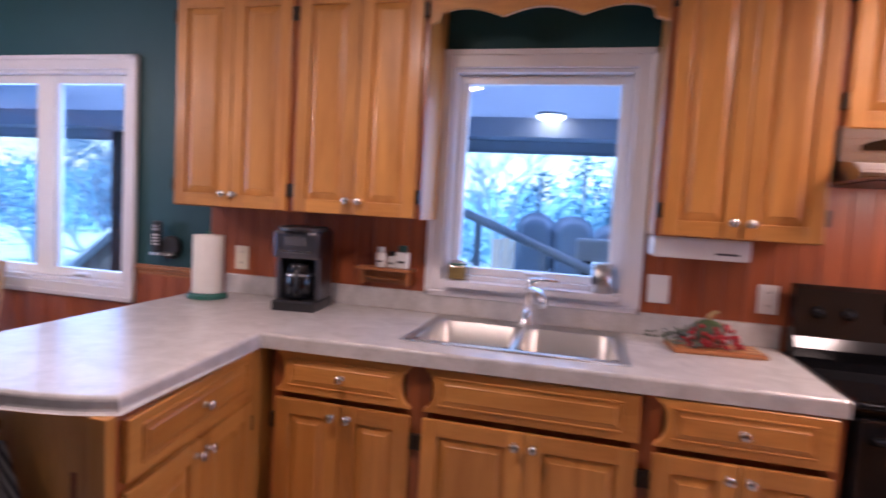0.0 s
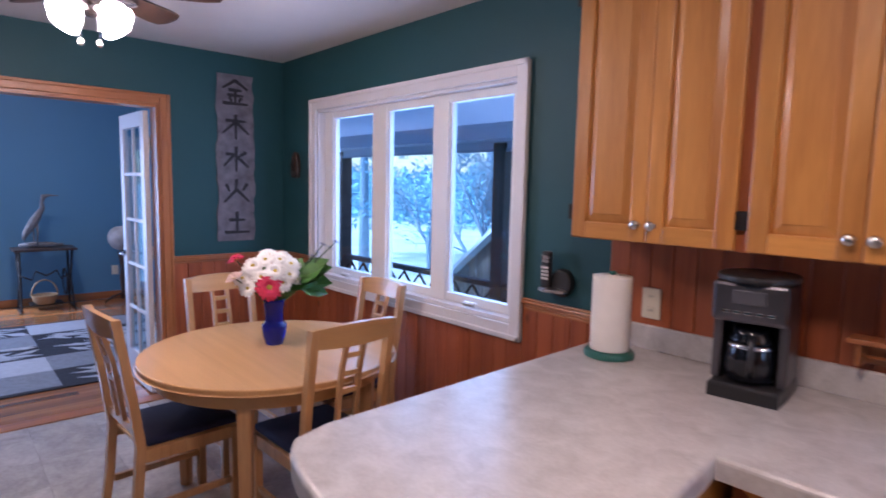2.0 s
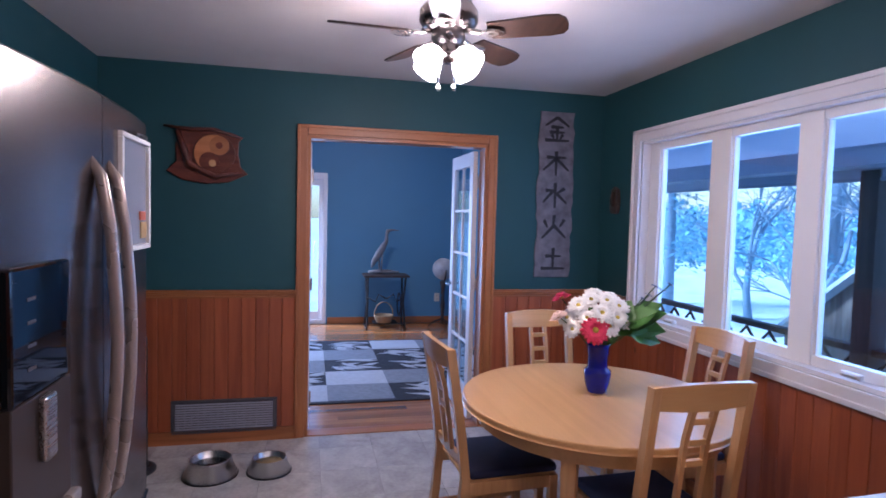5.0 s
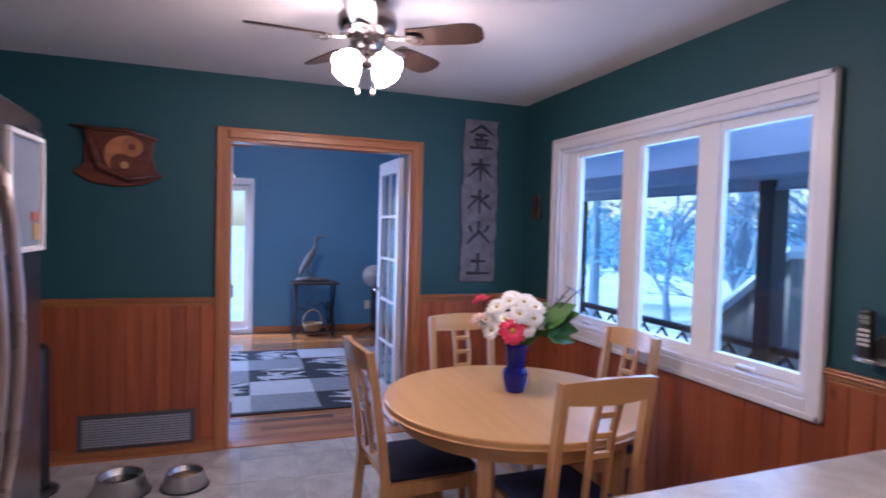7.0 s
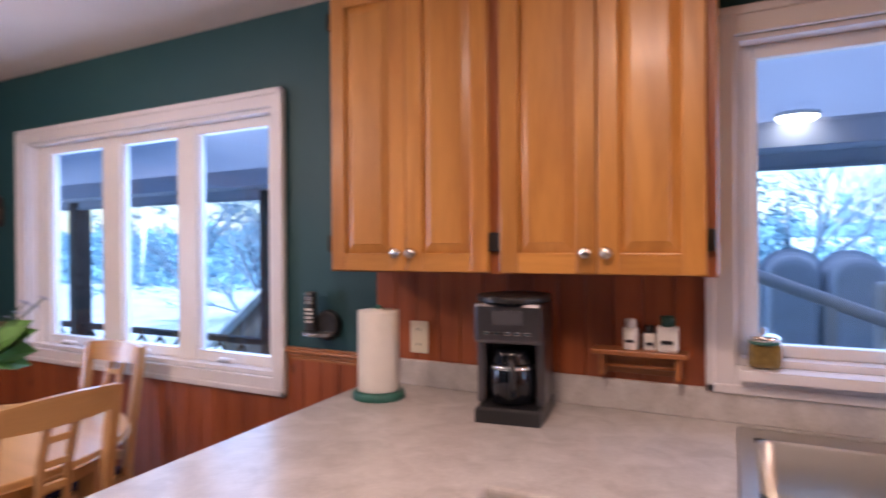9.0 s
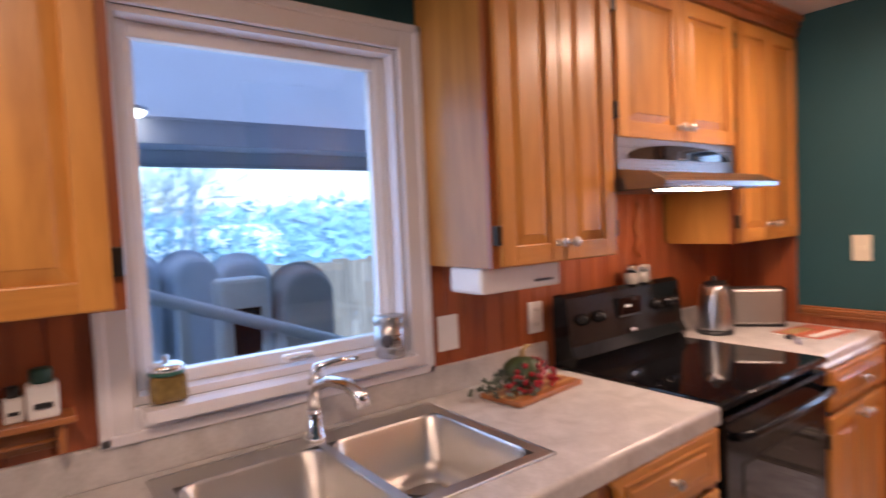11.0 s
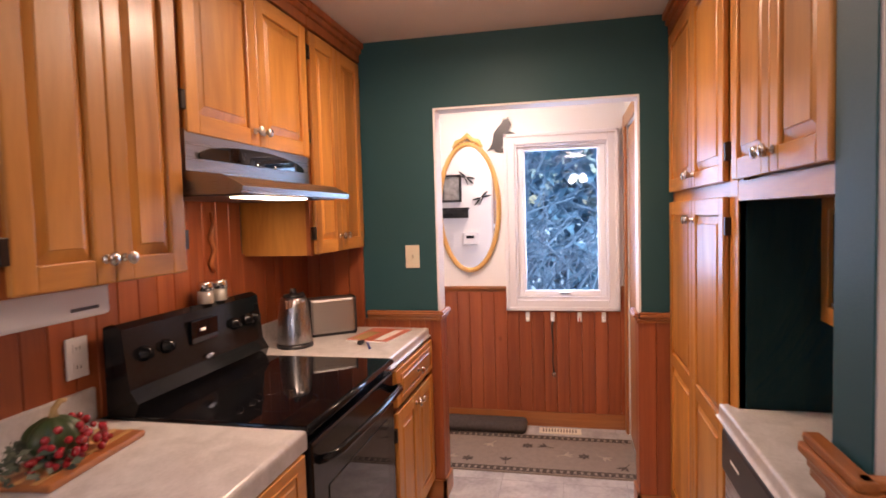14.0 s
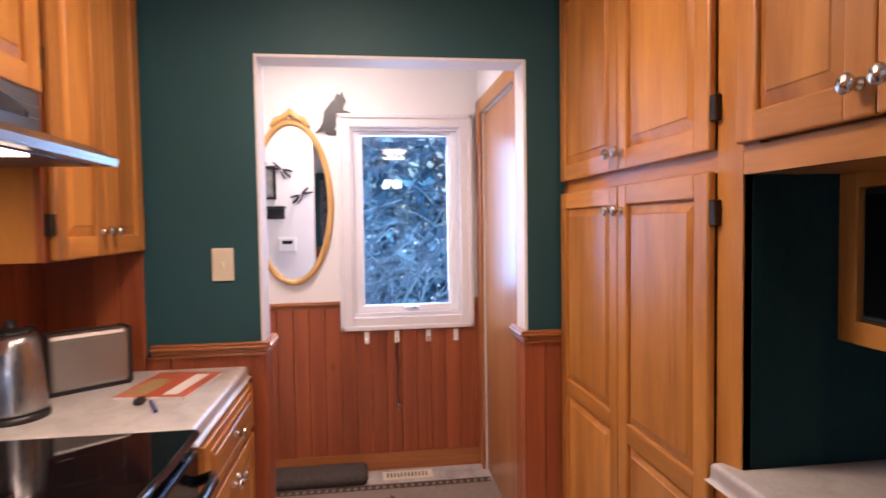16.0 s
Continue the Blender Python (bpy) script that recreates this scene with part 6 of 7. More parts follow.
# air return grille near the floor
gr = thing("air_grille", pose(WEST, 1.0, 0.065, 0, 0, 90), "white slatted air return grille in a dark frame", "air grille")
part("grille_frame", boxes((-0.325, 0.325, -0.022, -0.012, 0, 0.022, 0.003), (-0.325, 0.325, -0.022, -0.012, 0.20, 0.222, 0.003), (-0.325, -0.30, -0.022, -0.012, 0.022, 0.20, 0.003), (0.30, 0.325, -0.022, -0.012, 0.022, 0.20, 0.003)), M_GPLAST, gr)
part("backing", boxes((-0.30, 0.30, -0.013, -0.011, 0.022, 0.20)), M_BPLAST, gr)
M_SLAT = plain("painted_slat", (0.34, 0.34, 0.40), rough=0.4, var=0.03)
for k in range(11):
    z = 0.032 + 0.0158 * k
    part("slat", boxes((-0.30, 0.30, -0.022, -0.014, z - 0.0045, z + 0.0045)), M_SLAT, gr)

for k in range(15):
    part("bar", boxes((-0.285 + 0.04 * k, -0.281 + 0.04 * k, -0.0135, -0.0125, 0.022, 0.20)), M_SLAT, gr)

# pet bowls
for x, y, s, lb in ((-1.80, 0.99, 1.08, "large stainless steel pet bowl with water on the floor"), (-1.80, 1.31, 0.90, "smaller stainless steel pet bowl on the floor")):
    pb = thing("pet_bowl", pose(x, y, 0), lb, "pet bowl", "pet bowls")
    part("bowl_skirt", lathe(bmesh.new(), [(0.135 * s, 0), (0.138 * s, 0.004), (0.105 * s, 0.085 * s), (0.108 * s, 0.092 * s), (0.103 * s, 0.095 * s), (0.096 * s, 0.088 * s), (0.085 * s, 0.035 * s), (0.05 * s, 0.022 * s), (0, 0.02 * s)], None, 40), M_STEEL, pb)
    part("foot_ring", lathe(bmesh.new(), [(0.130 * s, 0), (0.141 * s, 0.001), (0.141 * s, 0.008), (0.130 * s, 0.008)], None, 40), M_BPLAST, pb)
    part("contents", lathe(bmesh.new(), [(0.091 * s, 0.058 * s), (0.0, 0.0585 * s)], None, 32), M_BGLASS if s > 1 else M_STEM, pb, "dark water" if s > 1 else "dry pet food")

# fridge
M_HANDLE = plain("champagne_handle", (0.46, 0.39, 0.36), rough=0.28, metal=0.55, var=0.04)
M_RECESS = plain("dispenser_recess", (0.075, 0.055, 0.045), rough=0.35, metal=0.6, var=0.1)
fr = thing("fridge", (-0.312, 1.06, 0), "stainless steel french-door fridge with curved handles", "fridge")
part("fridge_body", boxes((0.0, 0.915, -0.72, -0.075, 0.02, 1.74, 0.006)), M_GPLAST, fr)


def bowed(x0, x1, z0, z1, bow=0.025, thick=0.07):
    """A door leaf whose face bulges outwards across the whole fridge."""
    pts = []
    for k in range(13):
        x = x0 + (x1 - x0) * k / 12
        u = (x - 0.4575) / 0.4575
        pts.append((x, bow * (1 - u * u) - bow))
    return slab(bmesh.new(), pts + [(x1, -thick), (x0, -thick)], z0, z1, 0.006, bev_bottom=True)


for a, c, hx in ((0.002, 0.455, 0.405), (0.460, 0.913, 0.51)):
    lf = part("fridge_door", bowed(a, c, 0.62, 1.755), M_FRIDGE, fr)
    bm = tube(bmesh.new(), [(hx, -0.012, 0.80), (hx, 0.014, 0.83), (hx, 0.032, 0.95), (hx, 0.043, 1.10), (hx, 0.046, 1.20), (hx, 0.043, 1.30), (hx, 0.032, 1.45), (hx, 0.014, 1.565), (hx, -0.012, 1.60)], 0.017, 12, flat=0.7)
    part("door_handle", bm, M_HANDLE, lf)
    if a > 0.4:
        dp = part("dispenser", boxes((0.65, 0.885, -0.03, 0.003, 1.165, 1.395, 0.006)), M_BGLASS, lf, "black glass control panel")
        for k in range(4):
            part("print_bar", boxes((0.80, 0.83, 0.002, 0.0038, 1.215 + 0.04 * k, 1.221 + 0.04 * k)), M_GPLAST, dp)
        rc = part("dispenser_recess", boxes((0.65, 0.885, -0.03, 0.0015, 0.93, 1.165, 0.003)), M_RECESS, lf, "dull brown-grey dispenser recess")
        part("paddle", boxes((0.745, 0.79, 0.0, 0.016, 1.04, 1.16, 0.006)), M_STEEL, rc)
        part("dispenser_tray", boxes((0.64, 0.895, -0.01, 0.018, 0.905, 0.93, 0.005)), M_HANDLE, rc)
part("freezer_drawer", bowed(0.002, 0.913, 0.06, 0.605), M_FRIDGE, fr)
part("drawer_handle", tube(bmesh.new(), [(0.08, -0.012, 0.54), (0.12, 0.035, 0.54), (0.46, 0.05, 0.54), (0.80, 0.035, 0.54), (0.835, -0.012, 0.54)], 0.014, 10), M_NICKEL, fr)
part("kick_grille", boxes((0.01, 0.905, -0.08, -0.055, 0, 0.055)), M_BPLAST, fr)
wb = thing("whiteboard", (-0.225, 1.052, 1.385), "small white-framed magnetic board on the fridge door", "whiteboard")
part("board", boxes((0.01, 0.245, 0, 0.008, 0.01, 0.295)), plain("magnet_board", (0.26, 0.28, 0.33), rough=0.2, var=0.05), wb)
part("board_frame", boxes((0, 0.255, -0.001, 0.018, 0, 0.014, 0.003), (0, 0.255, -0.001, 0.018, 0.291, 0.305, 0.003), (0, 0.014, -0.001, 0.018, 0.014, 0.291, 0.003), (0.241, 0.255, -0.001, 0.018, 0.014, 0.291, 0.003)), M_WPLAST, wb)
part("magnet", boxes((0.02, 0.075, 0.007, 0.012, 0.03, 0.075, 0.001)), M_STEM, wb, "small colourful magnet")
part("magnet", boxes((0.03, 0.08, 0.007, 0.012, 0.08, 0.105, 0.001)), M_COVER, wb, "small red magnet")
part("marker", tube(bmesh.new(), [(0.03, 0.010, 0.312), (0.14, 0.010, 0.312)], 0.008, 10), M_BPLAST, wb)
# tall narrow black bin by the fridge's far side
bn = thing("floor_fan_tower", (-1.92, 0.555, 0), "tall slim black tower heater by the wall", "tower heater")
part("tower", lathe(bmesh.new(), [(0.085, 0.03), (0.075, 0.06), (0.075, 0.76), (0.06, 0.80), (0, 0.805)], None, 28), M_BPLAST, bn)
part("foot", lathe(bmesh.new(), [(0.12, 0), (0.12, 0.015), (0.09, 0.03), (0, 0.03)], None, 32), M_BPLAST, bn)
# small carved mask on the window wall
mk = thing("wall_mask", (-2.07, NORTH, 1.555), "small dark carved wooden mask on the teal wall", "wall mask")
part("face", slab(bmesh.new(), [(-0.05, 0.03), (-0.035, 0.0), (0.035, 0.0), (0.05, 0.03), (0.055, 0.10), (0.035, 0.17), (0.0, 0.19), (-0.035, 0.17), (-0.055, 0.10)], 0.002, 0.030, 0.012, m=UPRIGHT), M_FANW, mk)
part("ridge", tube(bmesh.new(), [(0, -0.03, 0.15), (0, -0.045, 0.09), (0, -0.032, 0.05)], 0.010, 8), M_FANW, mk)

# ---------------------------------------------------------------- mudroom
# fixture added out of view to go with the assumed mudroom light
ml = thing("ceiling_lamp", (5.15, 2.75, CEIL), "unseen round frosted glass mudroom ceiling lamp, added, switched on", "ceiling lamp")
part("pan", lathe(bmesh.new(), [(0.13, 0.0), (0.135, -0.012), (0.13, -0.02), (0, -0.02)], None, 32), M_NICKEL, ml)
part("shade", lathe(bmesh.new(), [(0.14, -0.018), (0.142, -0.028), (0.12, -0.055), (0.07, -0.072), (0, -0.078)], None, 32), glow("frosted_shade_small", (1.0, 0.88, 0.70), 4.0), ml)
mr = thing("oval_mirror", pose(MUD, 2.905, 1.535, 0, 0, -90), "oval mirror in a carved golden wood frame", "mirror")
M_GOLDW = wood("golden_carved_wood", (0.42, 0.22, 0.06), (0.62, 0.38, 0.13), "z", rough=0.35, coat=0.3)
part("glass", slab(bmesh.new(), ellipse(0, 0, 0.20, 0.43, 64), 0.008, 0.012, m=UPRIGHT), M_MIRROR, mr)
bm = bmesh.new()
tube(bm, [(0.210 * math.cos(radians(5 * i)), -0.016, 0.44 * math.sin(radians(5 * i))) for i in range(72)], 0.017, 10, closed=True)
part("frame", bm, M_GOLDW, mr)
cr = part("crest", tube(bmesh.new(), [(-0.10, -0.018, 0.415), (-0.075, -0.02, 0.455), (-0.035, -0.022, 0.47), (0, -0.022, 0.50), (0.035, -0.022, 0.47), (0.075, -0.02, 0.455), (0.10, -0.018, 0.415)], [0.012, 0.018, 0.015, 0.020, 0.015, 0.018, 0.012], 8), M_GOLDW, mr)
for s in (-0.05, 0.0, 0.05):
    bm = tube(bmesh.new(), [(s + 0.016 * math.cos(radians(a)), -0.026, 0.452 + (0.02 if s == 0 else 0) + 0.016 * math.sin(radians(a))) for a in range(0, 360, 30)], 0.006, 6, closed=True)
    part("scroll", bm, M_GOLDW, cr)
sq = thing("squirrel_cutout", pose(MUD, 2.67, 1.92, 0, 0, -90), "black metal climbing animal silhouette above the window", "wall ornament")
cat = [(-0.10, 0.0), (-0.055, 0.012), (-0.03, -0.01), (0.035, -0.012), (0.03, 0.012), (0.005, 0.02), (0.025, 0.065), (0.05, 0.10), (0.10, 0.095), (0.10, 0.115), (0.055, 0.13), (0.062, 0.155), (0.072, 0.175), (0.06, 0.205), (0.052, 0.232), (0.038, 0.212), (0.022, 0.218), (0.008, 0.19), (-0.02, 0.16), (-0.05, 0.12), (-0.06, 0.06), (-0.075, 0.03)]
part("plate", slab(bmesh.new(), cat, 0.006, 0.012, m=UPRIGHT), M_BPLAST, sq)
for k, y in enumerate((2.51, 2.34, 2.16, 2.00)):
    hk = thing("coat_hook", pose(MUD - 0.013, y, 0.735, 0, 0, -90), "small white adhesive wall hook" + (" holding a leash" if k == 1 else ""), "wall hook", "hooks below the window")
    part("hook_plate", boxes((-0.014, 0.014, -0.006, 0, 0.0, 0.068, 0.003)), M_WPLAST, hk)
    part("hook", tube(bmesh.new(), [(0, -0.006, 0.03), (0, -0.018, 0.008), (0, -0.028, 0.006), (0, -0.034, 0.02)], 0.005, 8), M_WPLAST if k != 2 else M_COVER, hk)
ls = thing("dog_leash", pose(MUD - 0.04, 2.34, 0.36, 0, 0, -90), "thin dark leash hanging from a hook", "leash")
part("strap", tube(bmesh.new(), [(0, 0, 0.385), (-0.006, 0, 0.34), (0.002, 0, 0.22), (-0.004, 0, 0.10), (0.004, 0, 0.03)], [0.006, 0.007, 0.004, 0.004, 0.005], 7), M_BPLAST, ls)
part("clasp", tube(bmesh.new(), [(0.004, 0, 0.035), (-0.008, 0, 0.012), (0.004, 0, -0.008), (0.014, 0, 0.012), (0.006, 0, 0.03)], 0.004, 7), M_NICKEL, ls)
# runner rug with borders and leaf motifs
M_TAUPE = plain("taupe_woven_rug", (0.235, 0.185, 0.145), rough=0.95, var=0.12, scale=30, bump=1.0, bump_scale=350)
M_RUGD = plain("dark_brown_yarn", (0.06, 0.042, 0.032), rough=0.95, var=0.15, scale=60, bump=1.0, bump_scale=350)
M_RUGL = plain("beige_yarn", (0.36, 0.29, 0.22), rough=0.95, var=0.12, scale=60, bump=1.0, bump_scale=350)
RX0, RX1, RY0, RY1 = 5.04, 5.62, 1.843, 3.45
rn = thing("runner_rug", (0, 0, 0), "taupe woven runner with a dashed border and leaf motifs", "rug")
part("rug_base", boxes((RX0, RX1, RY0, RY1, 0.0, 0.008, 0.003)), M_TAUPE, rn)
bm = bmesh.new()
for x in (RX0 + 0.018, RX0 + 0.062, RX1 - 0.018, RX1 - 0.062):
    box(bm, x - 0.004, x + 0.004, RY0 + 0.015, RY1 - 0.015, 0.0075, 0.0095)
y = RY0 + 0.03
while y < RY1 - 0.03:
    for x in (RX0 + 0.04, RX1 - 0.04):
        box(bm, x - 0.014, x + 0.014, y, y + 0.022, 0.0075, 0.0095)
    y += 0.038
tagged(part("border", bm, M_RUGD, rn, "dark brown dashed border"), kind="stuff")
rr = random.Random(21)
for k in range(13):
    cx, cy, a0 = RX0 + rr.choice((0.15, 0.27, 0.39)), RY0 + 0.08 + 0.115 * k, rr.uniform(0, 360)
    bm = bmesh.new()
    if k % 3 == 2:
        for j in range(6):
            slab(bm, ellipse(0.020, 0, 0.016, 0.009, 10), 0.0075, 0.0097, m=pose(cx, cy, 0, 0, 0, 60 * j))
    else:
        for j in (-40, 0, 40):
            slab(bm, [(0, -0.003), (0.03, -0.008), (0.058, 0), (0.03, 0.008), (0, 0.003)], 0.0075, 0.0097, m=pose(cx, cy, 0, 0, 0, a0 + j))
        slab(bm, [(0, -0.003), (-0.05, -0.003), (-0.05, 0.003), (0, 0.003)], 0.0075, 0.0095, m=pose(cx, cy, 0, 0, 0, a0))
    part("motif", bm, M_RUGD if k % 3 == 2 else M_RUGL if k % 2 else M_RUGD, rn)
M_MATF = plain("dark_plush", (0.065, 0.053, 0.047), rough=1.0, var=0.3, scale=60, bump=1.0, bump_scale=160)
mt = thing("draft_cushion", (5.70, 2.86, 0.0), "long dark plush draft cushion on the mudroom floor", "cushion")
part("pad", boxes((-0.095, 0.095, -0.34, 0.34, 0.0, 0.075, 0.034)), M_MATF, mt, smooth=True)
fv = thing("floor_register", (5.72, 2.30, 0.0), "cream metal floor register", "floor vent")
part("register_frame", boxes((-0.05, 0.05, -0.14, 0.14, 0.0, 0.006, 0.002)), M_IVORY, fv)
for k in range(12):
    part("slot", boxes((-0.028, 0.028, -0.108 + k * 0.0195, -0.100 + k * 0.0195, 0.0055, 0.0068)), M_HINGE, fv)
# what hangs on the wall that only the mirror shows
XW = EAST + 0.126
pf = thing("picture_frame", pose(XW, 3.225, 1.60, 0, 0, 90), "dark framed picture on the white mudroom wall", "picture")
part("frame", boxes((-0.09, 0.09, -0.02, -0.002, 0, 0.02, 0.004), (-0.09, 0.09, -0.02, -0.002, 0.22, 0.24, 0.004), (-0.09, -0.07, -0.02, -0.002, 0.02, 0.22, 0.004), (0.07, 0.09, -0.02, -0.002, 0.02, 0.22, 0.004)), M_BPLAST, pf)
part("print", boxes((-0.07, 0.07, -0.008, -0.003, 0.02, 0.22)), plain("grey_print", (0.28, 0.28, 0.27), rough=0.4, var=0.5, scale=22), pf, "grey picture of plain shapes")
ks = thing("key_shelf", pose(XW, 3.20, 1.46, 0, 0, 90), "dark wooden key shelf with small things on it", "key shelf")
part("board", boxes((-0.13, 0.13, -0.09, -0.002, 0.075, 0.09, 0.003)), M_BPLAST, ks)
part("back", boxes((-0.12, 0.12, -0.016, -0.002, 0.0, 0.075, 0.003)), M_BPLAST, ks)
for x in (-0.08, -0.03, 0.02, 0.07):
    part("hook", tube(bmesh.new(), [(x, -0.016, 0.04), (x, -0.04, 0.03), (x, -0.045, 0.045)], 0.004, 6), M_IRON, ks)
tm = thing("thermostat", pose(XW, 3.065, 1.225, 0, 0, 90), "white digital thermostat on the mudroom wall", "thermostat")
part("case", boxes((-0.065, 0.065, -0.03, -0.001, 0, 0.10, 0.008)), M_WPLAST, tm)
part("display", boxes((-0.035, 0.035, -0.032, -0.029, 0.055, 0.08)), M_BGLASS, tm)
wall_plate(pose(XW, 3.26, 1.26, 0, 0, 90), "white switch plate in the mudroom", M_WPLAST, "light_switch")
for y, z, a in ((3.10, 1.80, 25), (2.955, 1.62, -30)):
    df = thing("dragonfly_ornament", pose(XW, y, z, 0, 0, 90), "black wire dragonfly ornament", "wall ornament", "dragonflies")
    part("body", tube(bmesh.new(), [pose(0, 0, 0, 0, a, 0) @ Vector((0, -0.012, q)) for q in (-0.06, 0, 0.045)], [0.003, 0.005, 0.007], 7), M_BPLAST, df)
    for s in (-1, 1):
        for u in (15, -18):
            part("wing", slab(bmesh.new(), ellipse(s * 0.045, 0.015, 0.04, 0.008, 14), 0.010, 0.012, m=UPRIGHT @ pose(0, 0, 0, 0, 0, a + u * s)), M_IRON, df)

# ---------------------------------------------------------------- living room
RGX0, RGX1, RGY0, RGY1 = -5.25, -2.95, 0.55, 3.35
M_RUGN = plain("near_black_wool", (0.012, 0.014, 0.022), rough=0.95, var=0.15, scale=40, bump=0.8, bump_scale=300)
M_RUGG = plain("grey_wool", (0.20, 0.225, 0.26), rough=0.95, var=0.2, scale=25, bump=0.8, bump_scale=300)
M_RUGW = plain("pale_wool", (0.42, 0.455, 0.50), rough=0.95, var=0.1, scale=25, bump=0.8, bump_scale=300)
ar = thing("area_rug", (0, 0, 0), "black, grey and white patchwork rug with leaf shapes", "rug")
part("rug_base", boxes((RGX0, RGX1, RGY0, RGY1, 0, 0.010, 0.003)), M_RUGN, ar)
cx_, cy_ = 5, 5
r2 = random.Random(8)
for i in range(cx_):
    for j in range(cy_):
        x0, x1 = RGX0 + 0.05 + (RGX1 - RGX0 - 0.1) * i / cx_, RGX0 + 0.05 + (RGX1 - RGX0 - 0.1) * (i + 1) / cx_
        y0_, y1_ = RGY0 + 0.05 + (RGY1 - RGY0 - 0.1) * j / cy_, RGY0 + 0.05 + (RGY1 - RGY0 - 0.1) * (j + 1) / cy_
        k = (i * 2 + j * 3 + (i // 2)) % 4
        if k == 0:
            part("patch", boxes((x0, x1, y0_, y1_, 0.0095, 0.0115)), M_RUGG, ar)
        elif k == 1:
            part("patch", boxes((x0, x1, y0_, y1_, 0.0095, 0.0115)), M_RUGW, ar)
        else:
            bm = bmesh.new()
            for q in range(11):
                a = r2.uniform(-30, 30) + (90 if q % 2 else 50)
                px, py, L = r2.uniform(x0 + 0.03, x1 - 0.12), r2.uniform(y0_ + 0.03, y1_ - 0.15), r2.uniform(0.22, 0.44)
                pts = [(px, py), (px + L * 0.5 * math.cos(radians(a)) - 0.034 * math.sin(radians(a)), py + L * 0.5 * math.sin(radians(a)) + 0.034 * math.cos(radians(a))), (px + L * math.cos(radians(a)), py + L * math.sin(radians(a))), (px + L * 0.5 * math.cos(radians(a)) + 0.034 * math.sin(radians(a)), py + L * 0.5 * math.sin(radians(a)) - 0.034 * math.cos(radians(a)))]
                pts = [(min(max(u, x0), x1), min(max(v, y0_), y1_)) for u, v in pts]
                slab(bm, pts, 0.0095, 0.0112 + 0.0003 * q)
            part("leaf_motif", bm, M_RUGW, ar)
# treadle sewing table
sw = thing("treadle_table", pose(-6.10, 2.52, 0, 0, 0, 90), "old cast-iron treadle base with a dark wooden top", "side table")
part("tabletop", boxes((-0.30, 0.30, -0.20, 0.20, 0.69, 0.715, 0.004)), M_FANW, sw)
for s in (-1, 1):
    lg = part("iron_side", tube(bmesh.new(), [(s * 0.26, -0.17, 0.0), (s * 0.25, -0.15, 0.05), (s * 0.24, -0.05, 0.35), (s * 0.25, -0.16, 0.69)], 0.013, 8), M_IRON, sw)
    part("iron_leg", tube(bmesh.new(), [(s * 0.26, 0.17, 0.0), (s * 0.25, 0.15, 0.05), (s * 0.24, 0.05, 0.35), (s * 0.25, 0.16, 0.69)], 0.013, 8), M_IRON, sw)
    part("foot", tube(bmesh.new(), [(s * 0.26, -0.20, 0.012), (s * 0.26, 0.20, 0.012)], 0.012, 8), M_IRON, sw)
    part("brace", tube(bmesh.new(), [(s * 0.25, -0.1, 0.42), (s * 0.14, -0.1, 0.36), (s * 0.10, -0.1, 0.46), (0, -0.1, 0.40)], 0.010, 7), M_IRON, sw)
part("treadle", boxes((-0.16, 0.16, -0.12, 0.12, 0.06, 0.075, 0.004)), M_IRON, sw)
wheel = [(0.20 + 0.0, 0.06 + 0.15 * math.cos(radians(a)), 0.30 + 0.15 * math.sin(radians(a))) for a in range(0, 360, 20)]
part("flywheel", tube(bmesh.new(), wheel, 0.010, 7, closed=True), M_IRON, sw)
bk = thing("wicker_basket", (-6.05, 2.50, 0.078), "small wicker basket with a tall handle", "basket")
M_WICK = plain("wicker", (0.30, 0.20, 0.11), rough=0.8, var=0.3, scale=90, bump=1.0, bump_scale=140)
part("basket_body", lathe(bmesh.new(), [(0.10, 0), (0.13, 0.09), (0.135, 0.10), (0.12, 0.10), (0.095, 0.02), (0, 0.02)], None, 24), M_WICK, bk)
part("handle", tube(bmesh.new(), [(0, 0.125 * math.cos(radians(a)), 0.10 + 0.17 * math.sin(radians(a))) for a in range(0, 181, 15)], 0.008, 7), M_WICK, bk)
hr = thing("heron_statue", pose(-6.12, 2.49, 0.715, 0, 0, 90), "grey carved heron standing on a driftwood base", "statue")
bm = tube(bmesh.new(), [(-0.16, 0, 0.09), (-0.13, 0, 0.17), (-0.06, 0, 0.28), (-0.01, 0, 0.37), (0.035, 0, 0.45), (0.035, 0, 0.53), (0.05, 0, 0.585), (0.10, 0, 0.60), (0.20, 0, 0.595)], [0.012, 0.034, 0.05, 0.042, 0.026, 0.020, 0.030, 0.014, 0.003], 12)
tube(bm, [(-0.06, 0.02, 0.25), (-0.05, 0.02, 0.03)], 0.010, 7)
tube(bm, [(-0.02, -0.02, 0.27), (-0.03, -0.02, 0.03)], 0.010, 7)
tube(bm, [(-0.20, 0, 0.03), (-0.05, 0.01, 0.035), (0.10, -0.01, 0.03), (0.22, 0, 0.025)], [0.02, 0.035, 0.03, 0.015], 9)
part("figure", bm, plain("weathered_grey_carving", (0.16, 0.16, 0.17), rough=0.7, var=0.35, scale=25, bump=0.6, bump_scale=60), hr)
gl_ = thing("globe_stand", (-6.02, 3.30, 0), "white globe on a dark turned wooden stand", "globe")
bm = bmesh.new()
bmesh.ops.create_uvsphere(bm, u_segments=24, v_segments=14, radius=0.15, matrix=Matrix.Translation((0, 0, 0.80)))
part("globe", bm, plain("globe_paper", (0.40, 0.40, 0.40), rough=0.4, var=0.3, scale=9), gl_, smooth=True)
